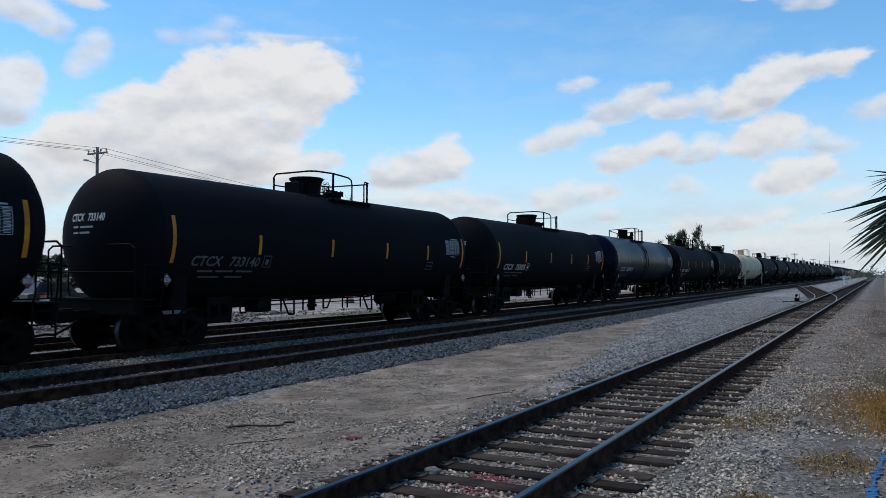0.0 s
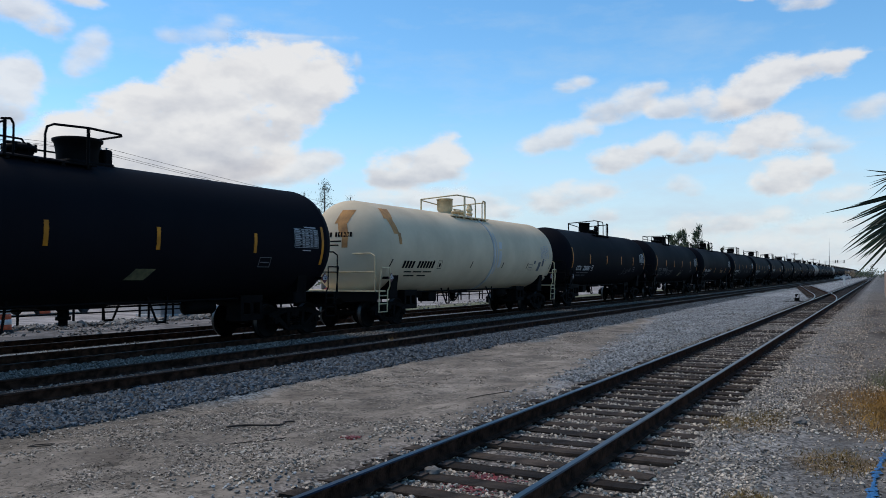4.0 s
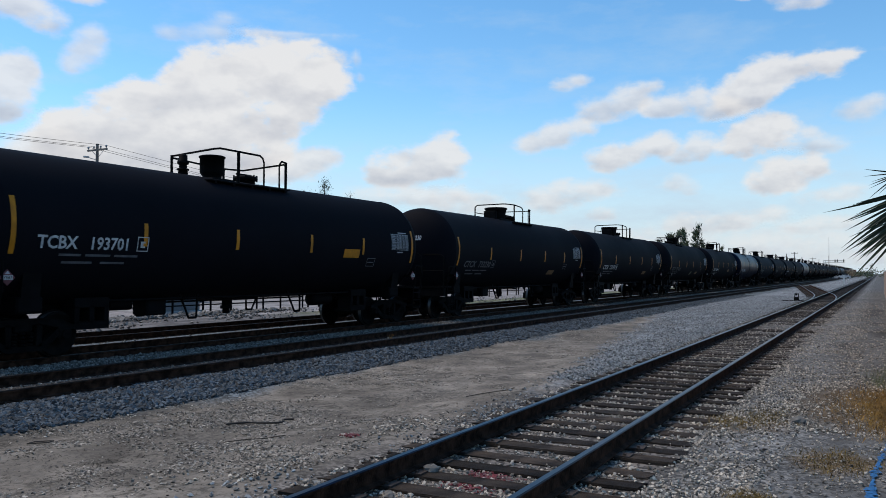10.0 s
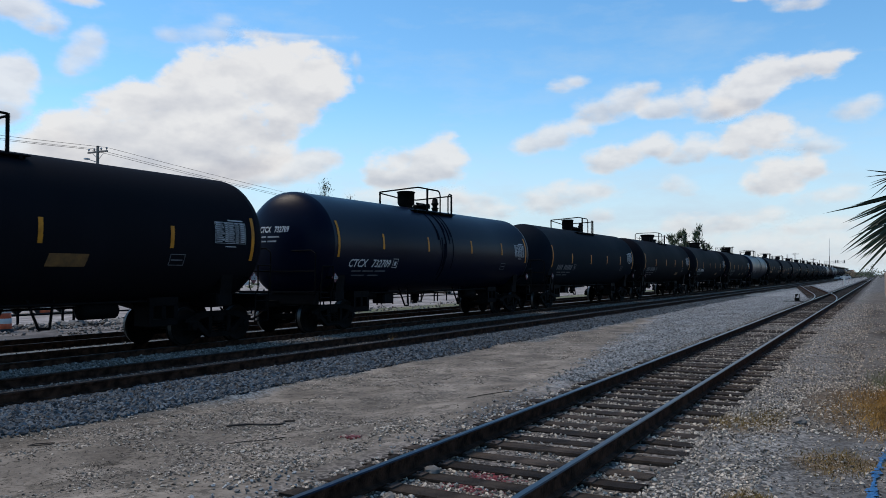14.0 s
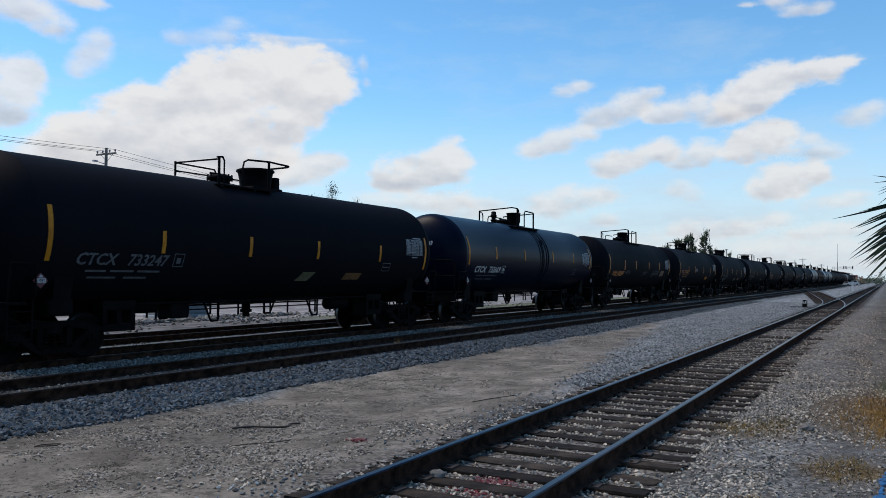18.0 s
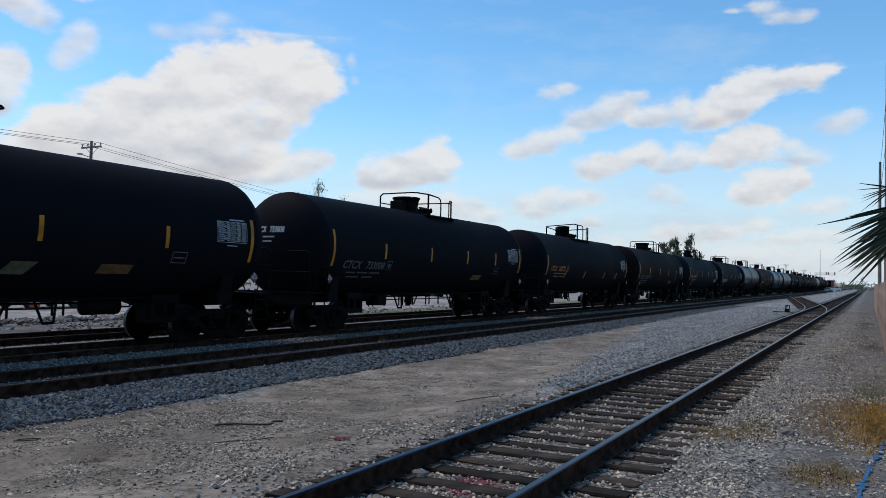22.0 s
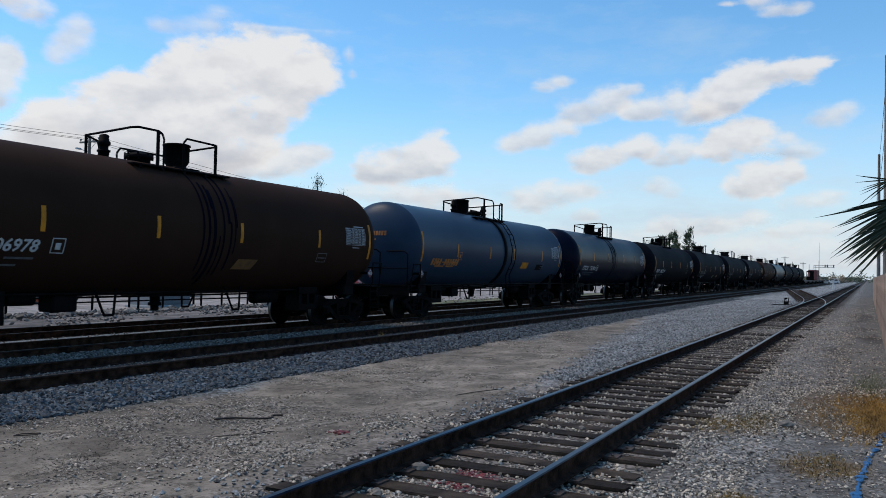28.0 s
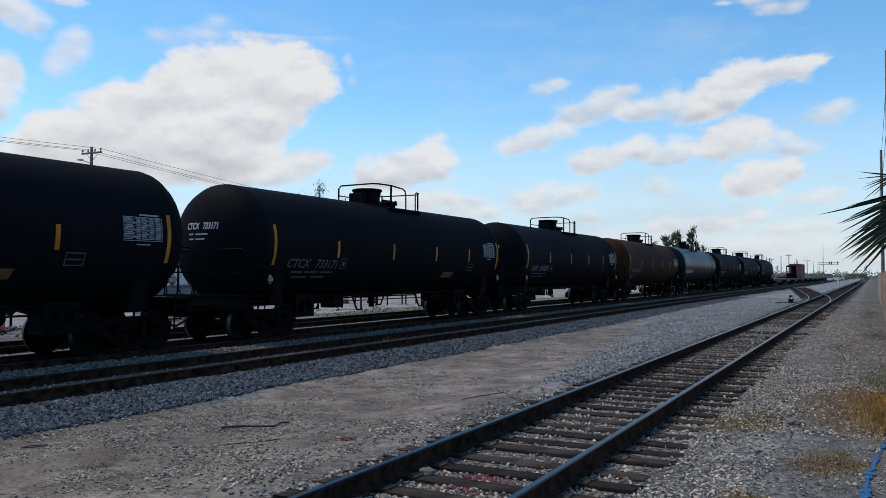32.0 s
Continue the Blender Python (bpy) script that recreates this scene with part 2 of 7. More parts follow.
# ---- building helpers ----
class Shape:
    """Collects vertices and faces for one mesh."""

    def __init__(self):
        self.v, self.f, self.s, self.k = [], [], [], []

    def add(self, verts, faces, smooth=False, slot=0):
        o = len(self.v)
        self.v += [tuple(p) for p in verts]
        self.f += [tuple(i + o for i in q) for q in faces]
        self.s += [smooth] * len(faces)
        self.k += [slot] * len(faces)
        return self

    def box(self, x0, x1, y0, y1, z0, z1, bevel=0.0, slot=0):
        if bevel <= 0:
            vs = [(x, y, z) for z in (z0, z1) for x, y in ((x0, y0), (x1, y0), (x1, y1), (x0, y1))]
            return self.add(vs, [(3, 2, 1, 0), (4, 5, 6, 7), (0, 1, 5, 4), (1, 2, 6, 5), (2, 3, 7, 6), (3, 0, 4, 7)], slot=slot)
        b = bevel
        ring = lambda d: [(x0 + b + d, y0 + d), (x1 - b - d, y0 + d), (x1 - d, y0 + b + d), (x1 - d, y1 - b - d),
                          (x1 - b - d, y1 - d), (x0 + b + d, y1 - d), (x0 + d, y1 - b - d), (x0 + d, y0 + b + d)]
        vs = []
        for z, d in ((z0, b * 0.5), (z0 + b, 0), (z1 - b, 0), (z1, b * 0.5)):
            vs += [(x, y, z) for x, y in ring(d)]
        fs = [tuple(reversed(range(8))), tuple(range(24, 32))]
        for r in range(3):
            fs += [(r * 8 + i, r * 8 + (i + 1) % 8, r * 8 + 8 + (i + 1) % 8, r * 8 + 8 + i) for i in range(8)]
        return self.add(vs, fs, slot=slot)

    def rod(self, p, q, r, n=8, r2=None, slot=0, caps=True):
        p, q = Vector(p), Vector(q)
        d = (q - p).normalized()
        a = d.orthogonal().normalized()
        b = d.cross(a)
        r2 = r if r2 is None else r2
        vs = []
        for c, rr in ((p, r), (q, r2)):
            vs += [c + (a * math.cos(2 * math.pi * i / n) + b * math.sin(2 * math.pi * i / n)) * rr for i in range(n)]
        self.add(vs, [(i, (i + 1) % n, n + (i + 1) % n, n + i) for i in range(n)], True, slot)
        if caps:
            self.add(vs, [tuple(reversed(range(n))), tuple(range(n, 2 * n))], False, slot)
        return self

    def pipe(self, pts, r, n=6, slot=0):
        for p, q in zip(pts, pts[1:]):
            self.rod(p, q, r, n, slot=slot)
        return self

    def lathe(self, origin, axis, profile, n=24, slot=0, smooth=True):
        """profile: (along, radius) pairs round an axis 'x', 'y' or 'z'."""
        vs = []
        for t, r in profile:
            for i in range(n):
                a = 2 * math.pi * i / n
                c, s = r * math.cos(a), r * math.sin(a)
                p = {"x": (t, c, s), "y": (s, t, c), "z": (c, s, t)}[axis]
                vs.append(tuple(origin[k] + p[k] for k in range(3)))
        fs = []
        for j in range(len(profile) - 1):
            fs += [(j * n + i, j * n + (i + 1) % n, (j + 1) * n + (i + 1) % n, (j + 1) * n + i) for i in range(n)]
        self.add(vs, fs, smooth, slot)
        e = (len(profile) - 1) * n
        self.add(vs, [tuple(reversed(range(n))), tuple(range(e, e + n))], False, slot)
        return self

    def prism(self, outline, axis, a0, a1, slot=0):
        """An outline of 2D points drawn out along an axis between a0 and a1."""
        n = len(outline)
        put = {"x": lambda u, v, a: (a, u, v), "y": lambda u, v, a: (u, a, v), "z": lambda u, v, a: (u, v, a)}[axis]
        vs = [put(u, v, a) for a in (a0, a1) for u, v in outline]
        fs = [(i, (i + 1) % n, n + (i + 1) % n, n + i) for i in range(n)] + [tuple(reversed(range(n))), tuple(range(n, 2 * n))]
        return self.add(vs, fs, slot=slot)

    def mesh(self, name, *mats):
        me = bpy.data.meshes.new(name)
        me.from_pydata(self.v, [], self.f)
        me.polygons.foreach_set("use_smooth", self.s)
        me.polygons.foreach_set("material_index", self.k)
        for m in mats:
            me.materials.append(m)
        me.update()
        return me


def part(name, shape, mats, parent, label="", at=None):
    """One mesh under a thing or under a part. shape: a Shape or a mesh already built."""
    me = shape if isinstance(shape, bpy.types.Mesh) else shape.mesh(name, *(mats if isinstance(mats, (list, tuple)) else (mats,)))
    ob = new(name, me)
    ob.parent = parent
    if at is not None:
        ob.matrix_basis = at
    if label:
        ob["label"] = label
    return ob


def thing(name, label, category, m=None, group="", kind="", shape=None, mats=None):
    """A top-level thing: an Empty, or a mesh if a shape is given."""
    data = None if shape is None else shape.mesh(name, *(mats if isinstance(mats, (list, tuple)) else (mats,)))
    ob = new(name, data)
    if m is not None:
        ob.matrix_basis = m
    return tagged(ob, label, category, group, kind)


def letters(s, size, shear=0.0, bold=0.0):
    """The outline of a line of writing as flat vertices and faces, from the left end of its base line."""
    cu = bpy.data.curves.new("writing", "FONT")
    cu.body, cu.size, cu.shear, cu.resolution_u, cu.offset = s, size, shear, 2, bold
    tmp = new("writing", cu)
    me = bpy.data.meshes.new_from_object(tmp.evaluated_get(bpy.context.evaluated_depsgraph_get()))
    vs = [tuple(v.co) for v in me.vertices]
    fs = [tuple(p.vertices) for p in me.polygons]
    bpy.data.objects.remove(tmp)
    bpy.data.curves.remove(cu)
    bpy.data.meshes.remove(me)
    return vs, fs


# ---- sky ----
def cloud_material():
    m = bpy.data.materials.new("cloud_vapour")
    m.use_nodes = True
    nt = m.node_tree
    n, ln = nt.nodes, nt.links
    n.remove(n["Principled BSDF"])
    den = n.new("ShaderNodeAttribute")
    den.attribute_name = "cover"
    shade = n.new("ShaderNodeAttribute")
    shade.attribute_name = "underside"
    soft = n.new("ShaderNodeAttribute")
    soft.attribute_name = "softness"
    co = n.new("ShaderNodeTexCoord")
    mp = n.new("ShaderNodeMapping")
    mp.inputs["Scale"].default_value = (1, 1, 1.8)
    ln.new(co.outputs["Object"], mp.inputs["Vector"])
    nz = n.new("ShaderNodeTexNoise")
    nz.inputs["Scale"].default_value, nz.inputs["Detail"].default_value, nz.inputs["Roughness"].default_value = 0.0066, 10, 0.58
    ln.new(mp.outputs["Vector"], nz.inputs["Vector"])
    a = n.new("ShaderNodeMath")
    a.operation = "MULTIPLY_ADD"
    a.inputs[1].default_value, a.inputs[2].default_value = 1.9, -0.95
    ln.new(nz.outputs["Fac"], a.inputs[0])
    b = n.new("ShaderNodeMath")
    b.operation = "ADD"
    ln.new(a.outputs[0], b.inputs[0])
    ln.new(den.outputs["Fac"], b.inputs[1])
    hi = n.new("ShaderNodeMath")
    hi.operation = "MULTIPLY_ADD"
    hi.inputs[1].default_value, hi.inputs[2].default_value = 1.0, 0.72
    ln.new(soft.outputs["Fac"], hi.inputs[0])
    st = n.new("ShaderNodeMapRange")
    st.interpolation_type = "SMOOTHSTEP"
    st.inputs["From Min"].default_value = 0.17
    ln.new(hi.outputs[0], st.inputs["From Max"])
    ln.new(b.outputs[0], st.inputs["Value"])
    # nothing left at the sheet's rim
    rim = n.new("ShaderNodeMapRange")
    rim.inputs["From Min"].default_value, rim.inputs["From Max"].default_value = 0.03, 0.25
    ln.new(den.outputs["Fac"], rim.inputs["Value"])
    al = n.new("ShaderNodeMath")
    al.operation = "MULTIPLY"
    ln.new(st.outputs["Result"], al.inputs[0])
    ln.new(rim.outputs["Result"], al.inputs[1])
    thin = n.new("ShaderNodeMath")
    thin.operation = "MULTIPLY_ADD"
    thin.inputs[1].default_value, thin.inputs[2].default_value = -0.55, 0.97
    ln.new(soft.outputs["Fac"], thin.inputs[0])
    al2 = n.new("ShaderNodeMath")
    al2.operation = "MULTIPLY"
    ln.new(al.outputs[0], al2.inputs[0])
    ln.new(thin.outputs[0], al2.inputs[1])
    # billows: shade painted into the glow, greyer where more vapour lies above
    up = n.new("ShaderNodeVectorMath")
    up.operation = "ADD"
    up.inputs[1].default_value = (0, 0, 75)
    ln.new(mp.outputs["Vector"], up.inputs[0])
    nz2, nz3 = n.new("ShaderNodeTexNoise"), n.new("ShaderNodeTexNoise")
    for tex, src in ((nz2, up), (nz3, mp)):
        tex.inputs["Scale"].default_value, tex.inputs["Detail"].default_value, tex.inputs["Roughness"].default_value = 0.0062, 4, 0.5
        ln.new(src.outputs["Vector"], tex.inputs["Vector"])
    sm = n.new("ShaderNodeMath")
    sm.operation = "MULTIPLY_ADD"
    sm.use_clamp = True
    sm.inputs[1].default_value = 1.25
    off = n.new("ShaderNodeMath")
    off.operation = "SUBTRACT"
    ln.new(nz2.outputs["Fac"], off.inputs[0])
    ln.new(nz3.outputs["Fac"], off.inputs[1])
    ln.new(off.outputs[0], sm.inputs[0])
    ln.new(shade.outputs["Fac"], sm.inputs[2])
    col = n.new("ShaderNodeMix")
    col.data_type = "RGBA"
    col.inputs[6].default_value, col.inputs[7].default_value = (1.0, 0.99, 0.985, 1), (0.53, 0.555, 0.64, 1)
    ln.new(sm.outputs[0], col.inputs[0])
    em = n.new("ShaderNodeEmission")
    em.inputs["Strength"].default_value = CLOUD_GLOW
    ln.new(col.outputs[2], em.inputs["Color"])
    tr = n.new("ShaderNodeBsdfTransparent")
    mx = n.new("ShaderNodeMixShader")
    ln.new(al2.outputs[0], mx.inputs["Fac"])
    ln.new(tr.outputs[0], mx.inputs[1])
    ln.new(em.outputs[0], mx.inputs[2])
    ln.new(mx.outputs[0], n["Material Output"].inputs["Surface"])
    m.cycles.emission_sampling = "NONE"
    return m


M_CLOUD = cloud_material()
DRIFTING = []


def cloud(soft, drift, blobs):
    """One drifting cloud: puffs given by azimuth, elevation and half sizes in degrees."""
    far = 3000.0 + 45.0 * len(DRIFTING)
    a0 = min(b[0] - 1.5 * b[2] for b in blobs)
    a1 = max(b[0] + 1.5 * b[2] for b in blobs)
    e0 = max(0.3, min(b[1] - 1.5 * b[3] for b in blobs))
    e1 = max(b[1] + 1.5 * b[3] for b in blobs)
    na, ne = int((a1 - a0) / 0.35) + 2, int((e1 - e0) / 0.3) + 2
    az, el = np.meshgrid(np.linspace(a0, a1, na), np.linspace(e0, e1, ne))
    und, weight = np.zeros_like(az), np.full_like(az, 1e-4)
    keep = np.ones_like(az)
    for a, e, w, h in blobs:
        lower = np.where(el < e, 0.85, 1.15)
        d = np.clip(1.35 - np.sqrt(((az - a) / w) ** 2 + ((el - e) / (h * lower)) ** 2), 0, 1.2)
        keep = keep * (1 - np.clip(d, 0, 0.98))
        und += d * np.clip(0.30 - 0.75 * (el - e) / h, 0, 1)
        weight += d
    den = 1 - keep
    low, high = min(b[1] - b[3] for b in blobs), max(b[1] + b[3] for b in blobs)
    # painted shade: stronger low on each puff and at the cloud's base
    und = 0.6 * und / weight + 0.55 * np.clip(0.6 - 1.1 * (el - low) / (high - low), 0, 1)
    und = und * np.clip(den * 1.4 - 0.25, 0, 1)
    ca, ce = np.radians(az), np.radians(el)
    xyz = np.stack([np.cos(ce) * np.cos(ca), np.cos(ce) * np.sin(ca), np.sin(ce)], -1).reshape(-1, 3) * far
    idx = np.arange(na * ne).reshape(ne, na)
    quads = np.stack([idx[:-1, :-1], idx[:-1, 1:], idx[1:, 1:], idx[1:, :-1]], -1).reshape(-1, 4)
    quads = quads[(den.reshape(-1)[quads] > 0.03).any(1)]
    me = bpy.data.meshes.new("cloud")
    me.from_pydata(xyz.tolist(), [], quads.tolist())
    for key, val in (("cover", den), ("underside", und), ("softness", np.full_like(den, soft))):
        me.attributes.new(key, "FLOAT", "POINT").data.foreach_set("value", val.reshape(-1).astype(np.float32))
    me.materials.append(M_CLOUD)
    ob = new("cloud", me)
    ob.location = EYE
    tagged(ob, "white fair-weather cloud drifting in a blue sky" if soft < 0.4 else "thin pale veil of cloud in a blue sky", "cloud", "clouds", "structure")
    DRIFTING.append((ob, drift))


cloud(0.03, 0.80, [(41.2, 13.2, 4.92, 2.49), (37.5, 13.0, 2.79, 2.19), (44.9, 12.5, 2.51, 1.66), (45.5, 10.2, 5.71, 2.41), (50.5, 9.4, 3.85, 1.77), (47.7, 7.7, 7.49, 2.40), (43.4, 8.4, 3.30, 2.06), (53.5, 8.4, 2.01, 1.21), (40.4, 10.6, 3.13, 1.50), (42.4, 8.8, 3.33, 1.55), (48.2, 11.4, 2.17, 1.24)])
cloud(0.25, 0.30, [(54.1, 6.9, 3.31, 2.30), (56.1, 5.3, 2.98, 1.91), (55.5, 7.7, 1.73, 0.95)])
cloud(0.22, 0.40, [(38.3, 7.5, 2.77, 1.11), (36.7, 8.1, 1.33, 0.79), (39.8, 6.9, 2.35, 1.05), (42.9, 6.6, 3.05, 1.04)])
cloud(0.28, 0.90, [(56.0, 16.3, 2.36, 1.24), (54.5, 15.6, 1.32, 0.96), (56.9, 16.6, 1.48, 0.89), (52.9, 17.3, 1.59, 0.46)])
cloud(0.22, 0.90, [(56.7, 11.6, 1.80, 1.97), (57.0, 10.0, 1.68, 1.17), (55.8, 12.7, 0.86, 0.93)])
cloud(0.52, 0.90, [(52.3, 14.0, 1.32, 1.37), (51.7, 15.1, 0.92, 0.71), (53.1, 13.0, 0.90, 0.71)])
cloud(0.72, 0.30, [(46.0, 15.7, 2.11, 0.73), (44.5, 16.0, 1.51, 0.64), (47.5, 15.6, 0.98, 0.48), (43.5, 16.9, 1.53, 0.49)])
cloud(0.66, 0.30, [(38.6, 16.2, 3.97, 0.23), (40.9, 16.2, 2.08, 0.30)])
cloud(0.70, 0.30, [(34.6, 14.8, 0.43, 0.66), (34.3, 13.5, 0.38, 0.41)])
cloud(0.15, 0.60, [(30.9, 7.2, 2.71, 1.39), (29.4, 7.9, 1.90, 1.34), (32.6, 6.8, 1.35, 0.94), (28.0, 7.9, 1.63, 1.66)])
cloud(0.45, 0.50, [(30.7, 5.2, 3.25, 0.81), (34.0, 5.4, 1.61, 0.67), (28.0, 5.4, 2.17, 0.81)])
cloud(0.42, 1.60, [(19.5, 12.9, 1.06, 0.52), (18.3, 13.3, 1.06, 0.46)])
cloud(0.30, 1.50, [(21.7, 9.0, 1.39, 0.79), (19.9, 9.5, 1.65, 1.00), (18.2, 10.0, 1.19, 0.68)])
cloud(0.34, 1.75, [(16.4, 11.3, 1.95, 0.98), (14.7, 12.0, 1.54, 1.02), (13.4, 12.7, 1.14, 0.55), (17.2, 10.8, 1.31, 0.57)])
cloud(0.30, 1.85, [(12.0, 11.3, 1.75, 0.91), (10.3, 11.8, 1.18, 1.15), (9.0, 10.8, 2.06, 0.80), (12.8, 11.0, 1.26, 0.64)])
cloud(0.12, 2.05, [(7.6, 11.5, 1.90, 1.35), (6.2, 12.5, 1.87, 1.40), (4.1, 13.1, 1.92, 1.23), (2.2, 13.2, 1.54, 0.93), (0.8, 13.7, 0.96, 0.41)])
cloud(0.45, 2.20, [(0.3, 10.1, 1.44, 0.84), (-0.6, 10.6, 1.04, 0.69)])
cloud(0.18, 1.40, [(16.4, 7.7, 1.51, 1.00), (15.0, 8.3, 1.41, 0.94), (12.9, 8.6, 1.64, 0.93)])
cloud(0.30, 1.45, [(10.3, 8.4, 1.42, 0.96), (11.4, 7.8, 1.49, 0.67)])
cloud(0.12, 1.70, [(6.5, 9.0, 2.53, 1.29), (5.3, 9.6, 1.61, 0.78), (7.7, 8.2, 1.43, 0.87)])
cloud(0.50, 1.70, [(2.8, 8.2, 2.10, 0.63), (3.5, 9.1, 0.89, 0.43)])
cloud(0.15, 1.60, [(4.7, 6.6, 2.39, 1.03), (5.6, 5.8, 1.96, 0.84), (3.3, 6.9, 1.00, 0.73)])
cloud(0.55, 1.30, [(11.7, 6.0, 1.44, 0.67), (11.0, 5.5, 0.99, 0.46)])
cloud(0.38, 1.00, [(19.8, 5.3, 2.78, 1.01), (17.7, 5.7, 2.49, 0.74), (21.2, 4.7, 1.60, 0.67)])
cloud(0.55, 1.20, [(2.4, 4.9, 1.97, 0.63), (1.1, 5.4, 1.07, 0.43)])
cloud(0.42, 1.10, [(8.7, 3.6, 3.00, 0.71), (5.8, 3.8, 1.43, 0.55), (11.6, 3.3, 1.29, 0.67), (10.1, 3.1, 2.93, 0.64)])
cloud(0.50, 1.10, [(4.0, 3.0, 2.02, 0.59), (1.8, 3.2, 1.73, 0.53)])
cloud(0.40, 1.00, [(26.8, 4.8, 2.85, 0.92), (24.7, 4.4, 1.89, 0.70), (17.0, 4.0, 1.56, 0.53)])
cloud(0.42, 1.40, [(3.7, 17.1, 1.69, 0.50), (5.2, 17.9, 1.39, 0.55), (7.5, 17.8, 0.72, 0.23)])
cloud(0.62, 0.5, [(52, 1.4, 14, 1.7), (34, 1.5, 14, 1.5), (16, 1.5, 13, 1.5), (3, 1.5, 12, 1.6), (-6, 1.4, 10, 1.6)])


# ---- ground ----
def ground_z(x, y):
    """Height of the ground: level at the near track, a dip beside it, the ballast bed of the main tracks."""
    pts_y = [-60, -0.5, 1.4, 2.0, 4.55, 5.2, 6.6, 9.3, 10.55, 11.15, 11.5, 12.45, 12.7, 12.9, 13.25, 14.25, 14.65, 16.6, 16.9, 17.9, 18.3, 21.0, 22.4, 24.0, 60]
    pts_z = [-0.02, -0.02, -0.02, -0.022, -0.022, -0.03, -0.14, -0.16, -0.02, -0.02, 0.012, 0.012, -0.01, 0.0, 0.08, 0.085, -0.015, -0.015, 0.06, 0.06, -0.015, -0.02, -0.14, -0.10, -0.10]
    z = np.interp(y, pts_y, pts_z)
    # a shallow bed between the ties close by; level ground where the turnout leaves
    z = z - 0.024 * np.clip((26 - np.abs(x)) / 12, 0, 1) * np.interp(y, [1.5, 2.0, 4.5, 5.0], [0, 1, 1, 0])
    level = np.clip((x - 34) / 20, 0, 1) * np.interp(y, [1.5, 2.0, 10.5, 11.0], [0, 1, 1, 0])
    z = z * (1 - level) - 0.024 * level
    w = np.clip((120 - np.abs(x)) / 60, 0, 1) * (1 - level)
    rough = 0.035 * np.sin(x * 0.9 + y * 1.7) * np.sin(y * 1.3 - x * 0.4) + 0.015 * np.sin(x * 3.1) * np.sin(y * 2.7 + x)
    open_dirt = np.interp(y, [5.0, 6.5, 9.2, 10.3], [0, 1, 1, 0]) + np.interp(y, [-4, 0.5, 1.6], [1, 1, 0])
    return z + rough * w * open_dirt


def ground_material():
    m = bpy.data.materials.new("yard_ground")
    m.use_nodes = True
    nt = m.node_tree
    n, ln = nt.nodes, nt.links
    b = n["Principled BSDF"]
    b.inputs["Roughness"].default_value = 0.95
    b.inputs["Specular IOR Level"].default_value = 0.2
    co = n.new("ShaderNodeTexCoord")
    sep = n.new("ShaderNodeSeparateXYZ")
    ln.new(co.outputs["Object"], sep.inputs[0])

    def noise_tex(scale, detail=5, rough=0.55):
        t = n.new("ShaderNodeTexNoise")
        t.inputs["Scale"].default_value, t.inputs["Detail"].default_value, t.inputs["Roughness"].default_value = scale, detail, rough
        ln.new(co.outputs["Object"], t.inputs["Vector"])
        return t.outputs["Fac"]

    def ramp(src, lo, hi, a=0.0, c=1.0):
        r = n.new("ShaderNodeMapRange")
        r.interpolation_type = "SMOOTHSTEP"
        for key, val in (("From Min", lo), ("From Max", hi), ("To Min", a), ("To Max", c)):
            r.inputs[key].default_value = val
        ln.new(src, r.inputs["Value"])
        return r.outputs["Result"]

    def math2(op, p, q):
        t = n.new("ShaderNodeMath")
        t.operation = op
        for i, s in enumerate((p, q)):
            if isinstance(s, (int, float)):
                t.inputs[i].default_value = s
            else:
                ln.new(s, t.inputs[i])
        return t.outputs[0]

    def over(base, top, fac):
        t = n.new("ShaderNodeMix")
        t.data_type = "RGBA"
        for i, s in ((6, base), (7, top)):
            if isinstance(s, tuple):
                t.inputs[i].default_value = (*s, 1)
            else:
                ln.new(s, t.inputs[i])
        ln.new(fac, t.inputs[0])
        return t.outputs[2]

    wob = math2("MULTIPLY", math2("SUBTRACT", noise_tex(0.35, 4), 0.5), 1.6)
    y = math2("ADD", sep.outputs["Y"], wob)
    # fine speckle of small stones in the dirt
    vor = n.new("ShaderNodeTexVoronoi")
    vor.inputs["Scale"].default_value = 26.0
    ln.new(co.outputs["Object"], vor.inputs["Vector"])
    cells = n.new("ShaderNodeSeparateColor")
    ln.new(vor.outputs["Color"], cells.inputs[0])
    sand = over((0.150, 0.130, 0.106), (0.250, 0.220, 0.182), ramp(noise_tex(1.1), 0.35, 0.65))
    sand = over(sand, (0.06, 0.052, 0.04), ramp(noise_tex(2.2, 10, 0.80), 0.50, 0.60, 0, 0.85))
    sand = over(sand, (0.05, 0.044, 0.036), math2("MULTIPLY", ramp(noise_tex(13.0, 8, 0.75), 0.53, 0.62, 0, 0.75), ramp(sep.outputs["Y"], 0.6, 2.0, 0.2, 1.0)))
    grit = math2("MULTIPLY", ramp(noise_tex(0.8, 6), 0.44, 0.62), ramp(cells.outputs[0], 0.3, 0.9, 0.0, 0.85))
    sand = over(sand, (0.075, 0.068, 0.058), math2("MULTIPLY", grit, 0.9))
    grey_stone = over((0.050, 0.054, 0.057), (0.335, 0.355, 0.365), ramp(cells.outputs[1], 0.1, 0.95))
    bound = math2("SUBTRACT", math2("MULTIPLY", math2("SUBTRACT", sep.outputs["X"], 12.0), 0.17), math2("SUBTRACT", y, 4.9))
    broken = math2("ADD", bound, math2("MULTIPLY", math2("SUBTRACT", noise_tex(1.6, 8, 0.7), 0.5), 2.5))
    sand = over(sand, grey_stone, ramp(broken, -0.3, 0.5, 0.0, 0.9))
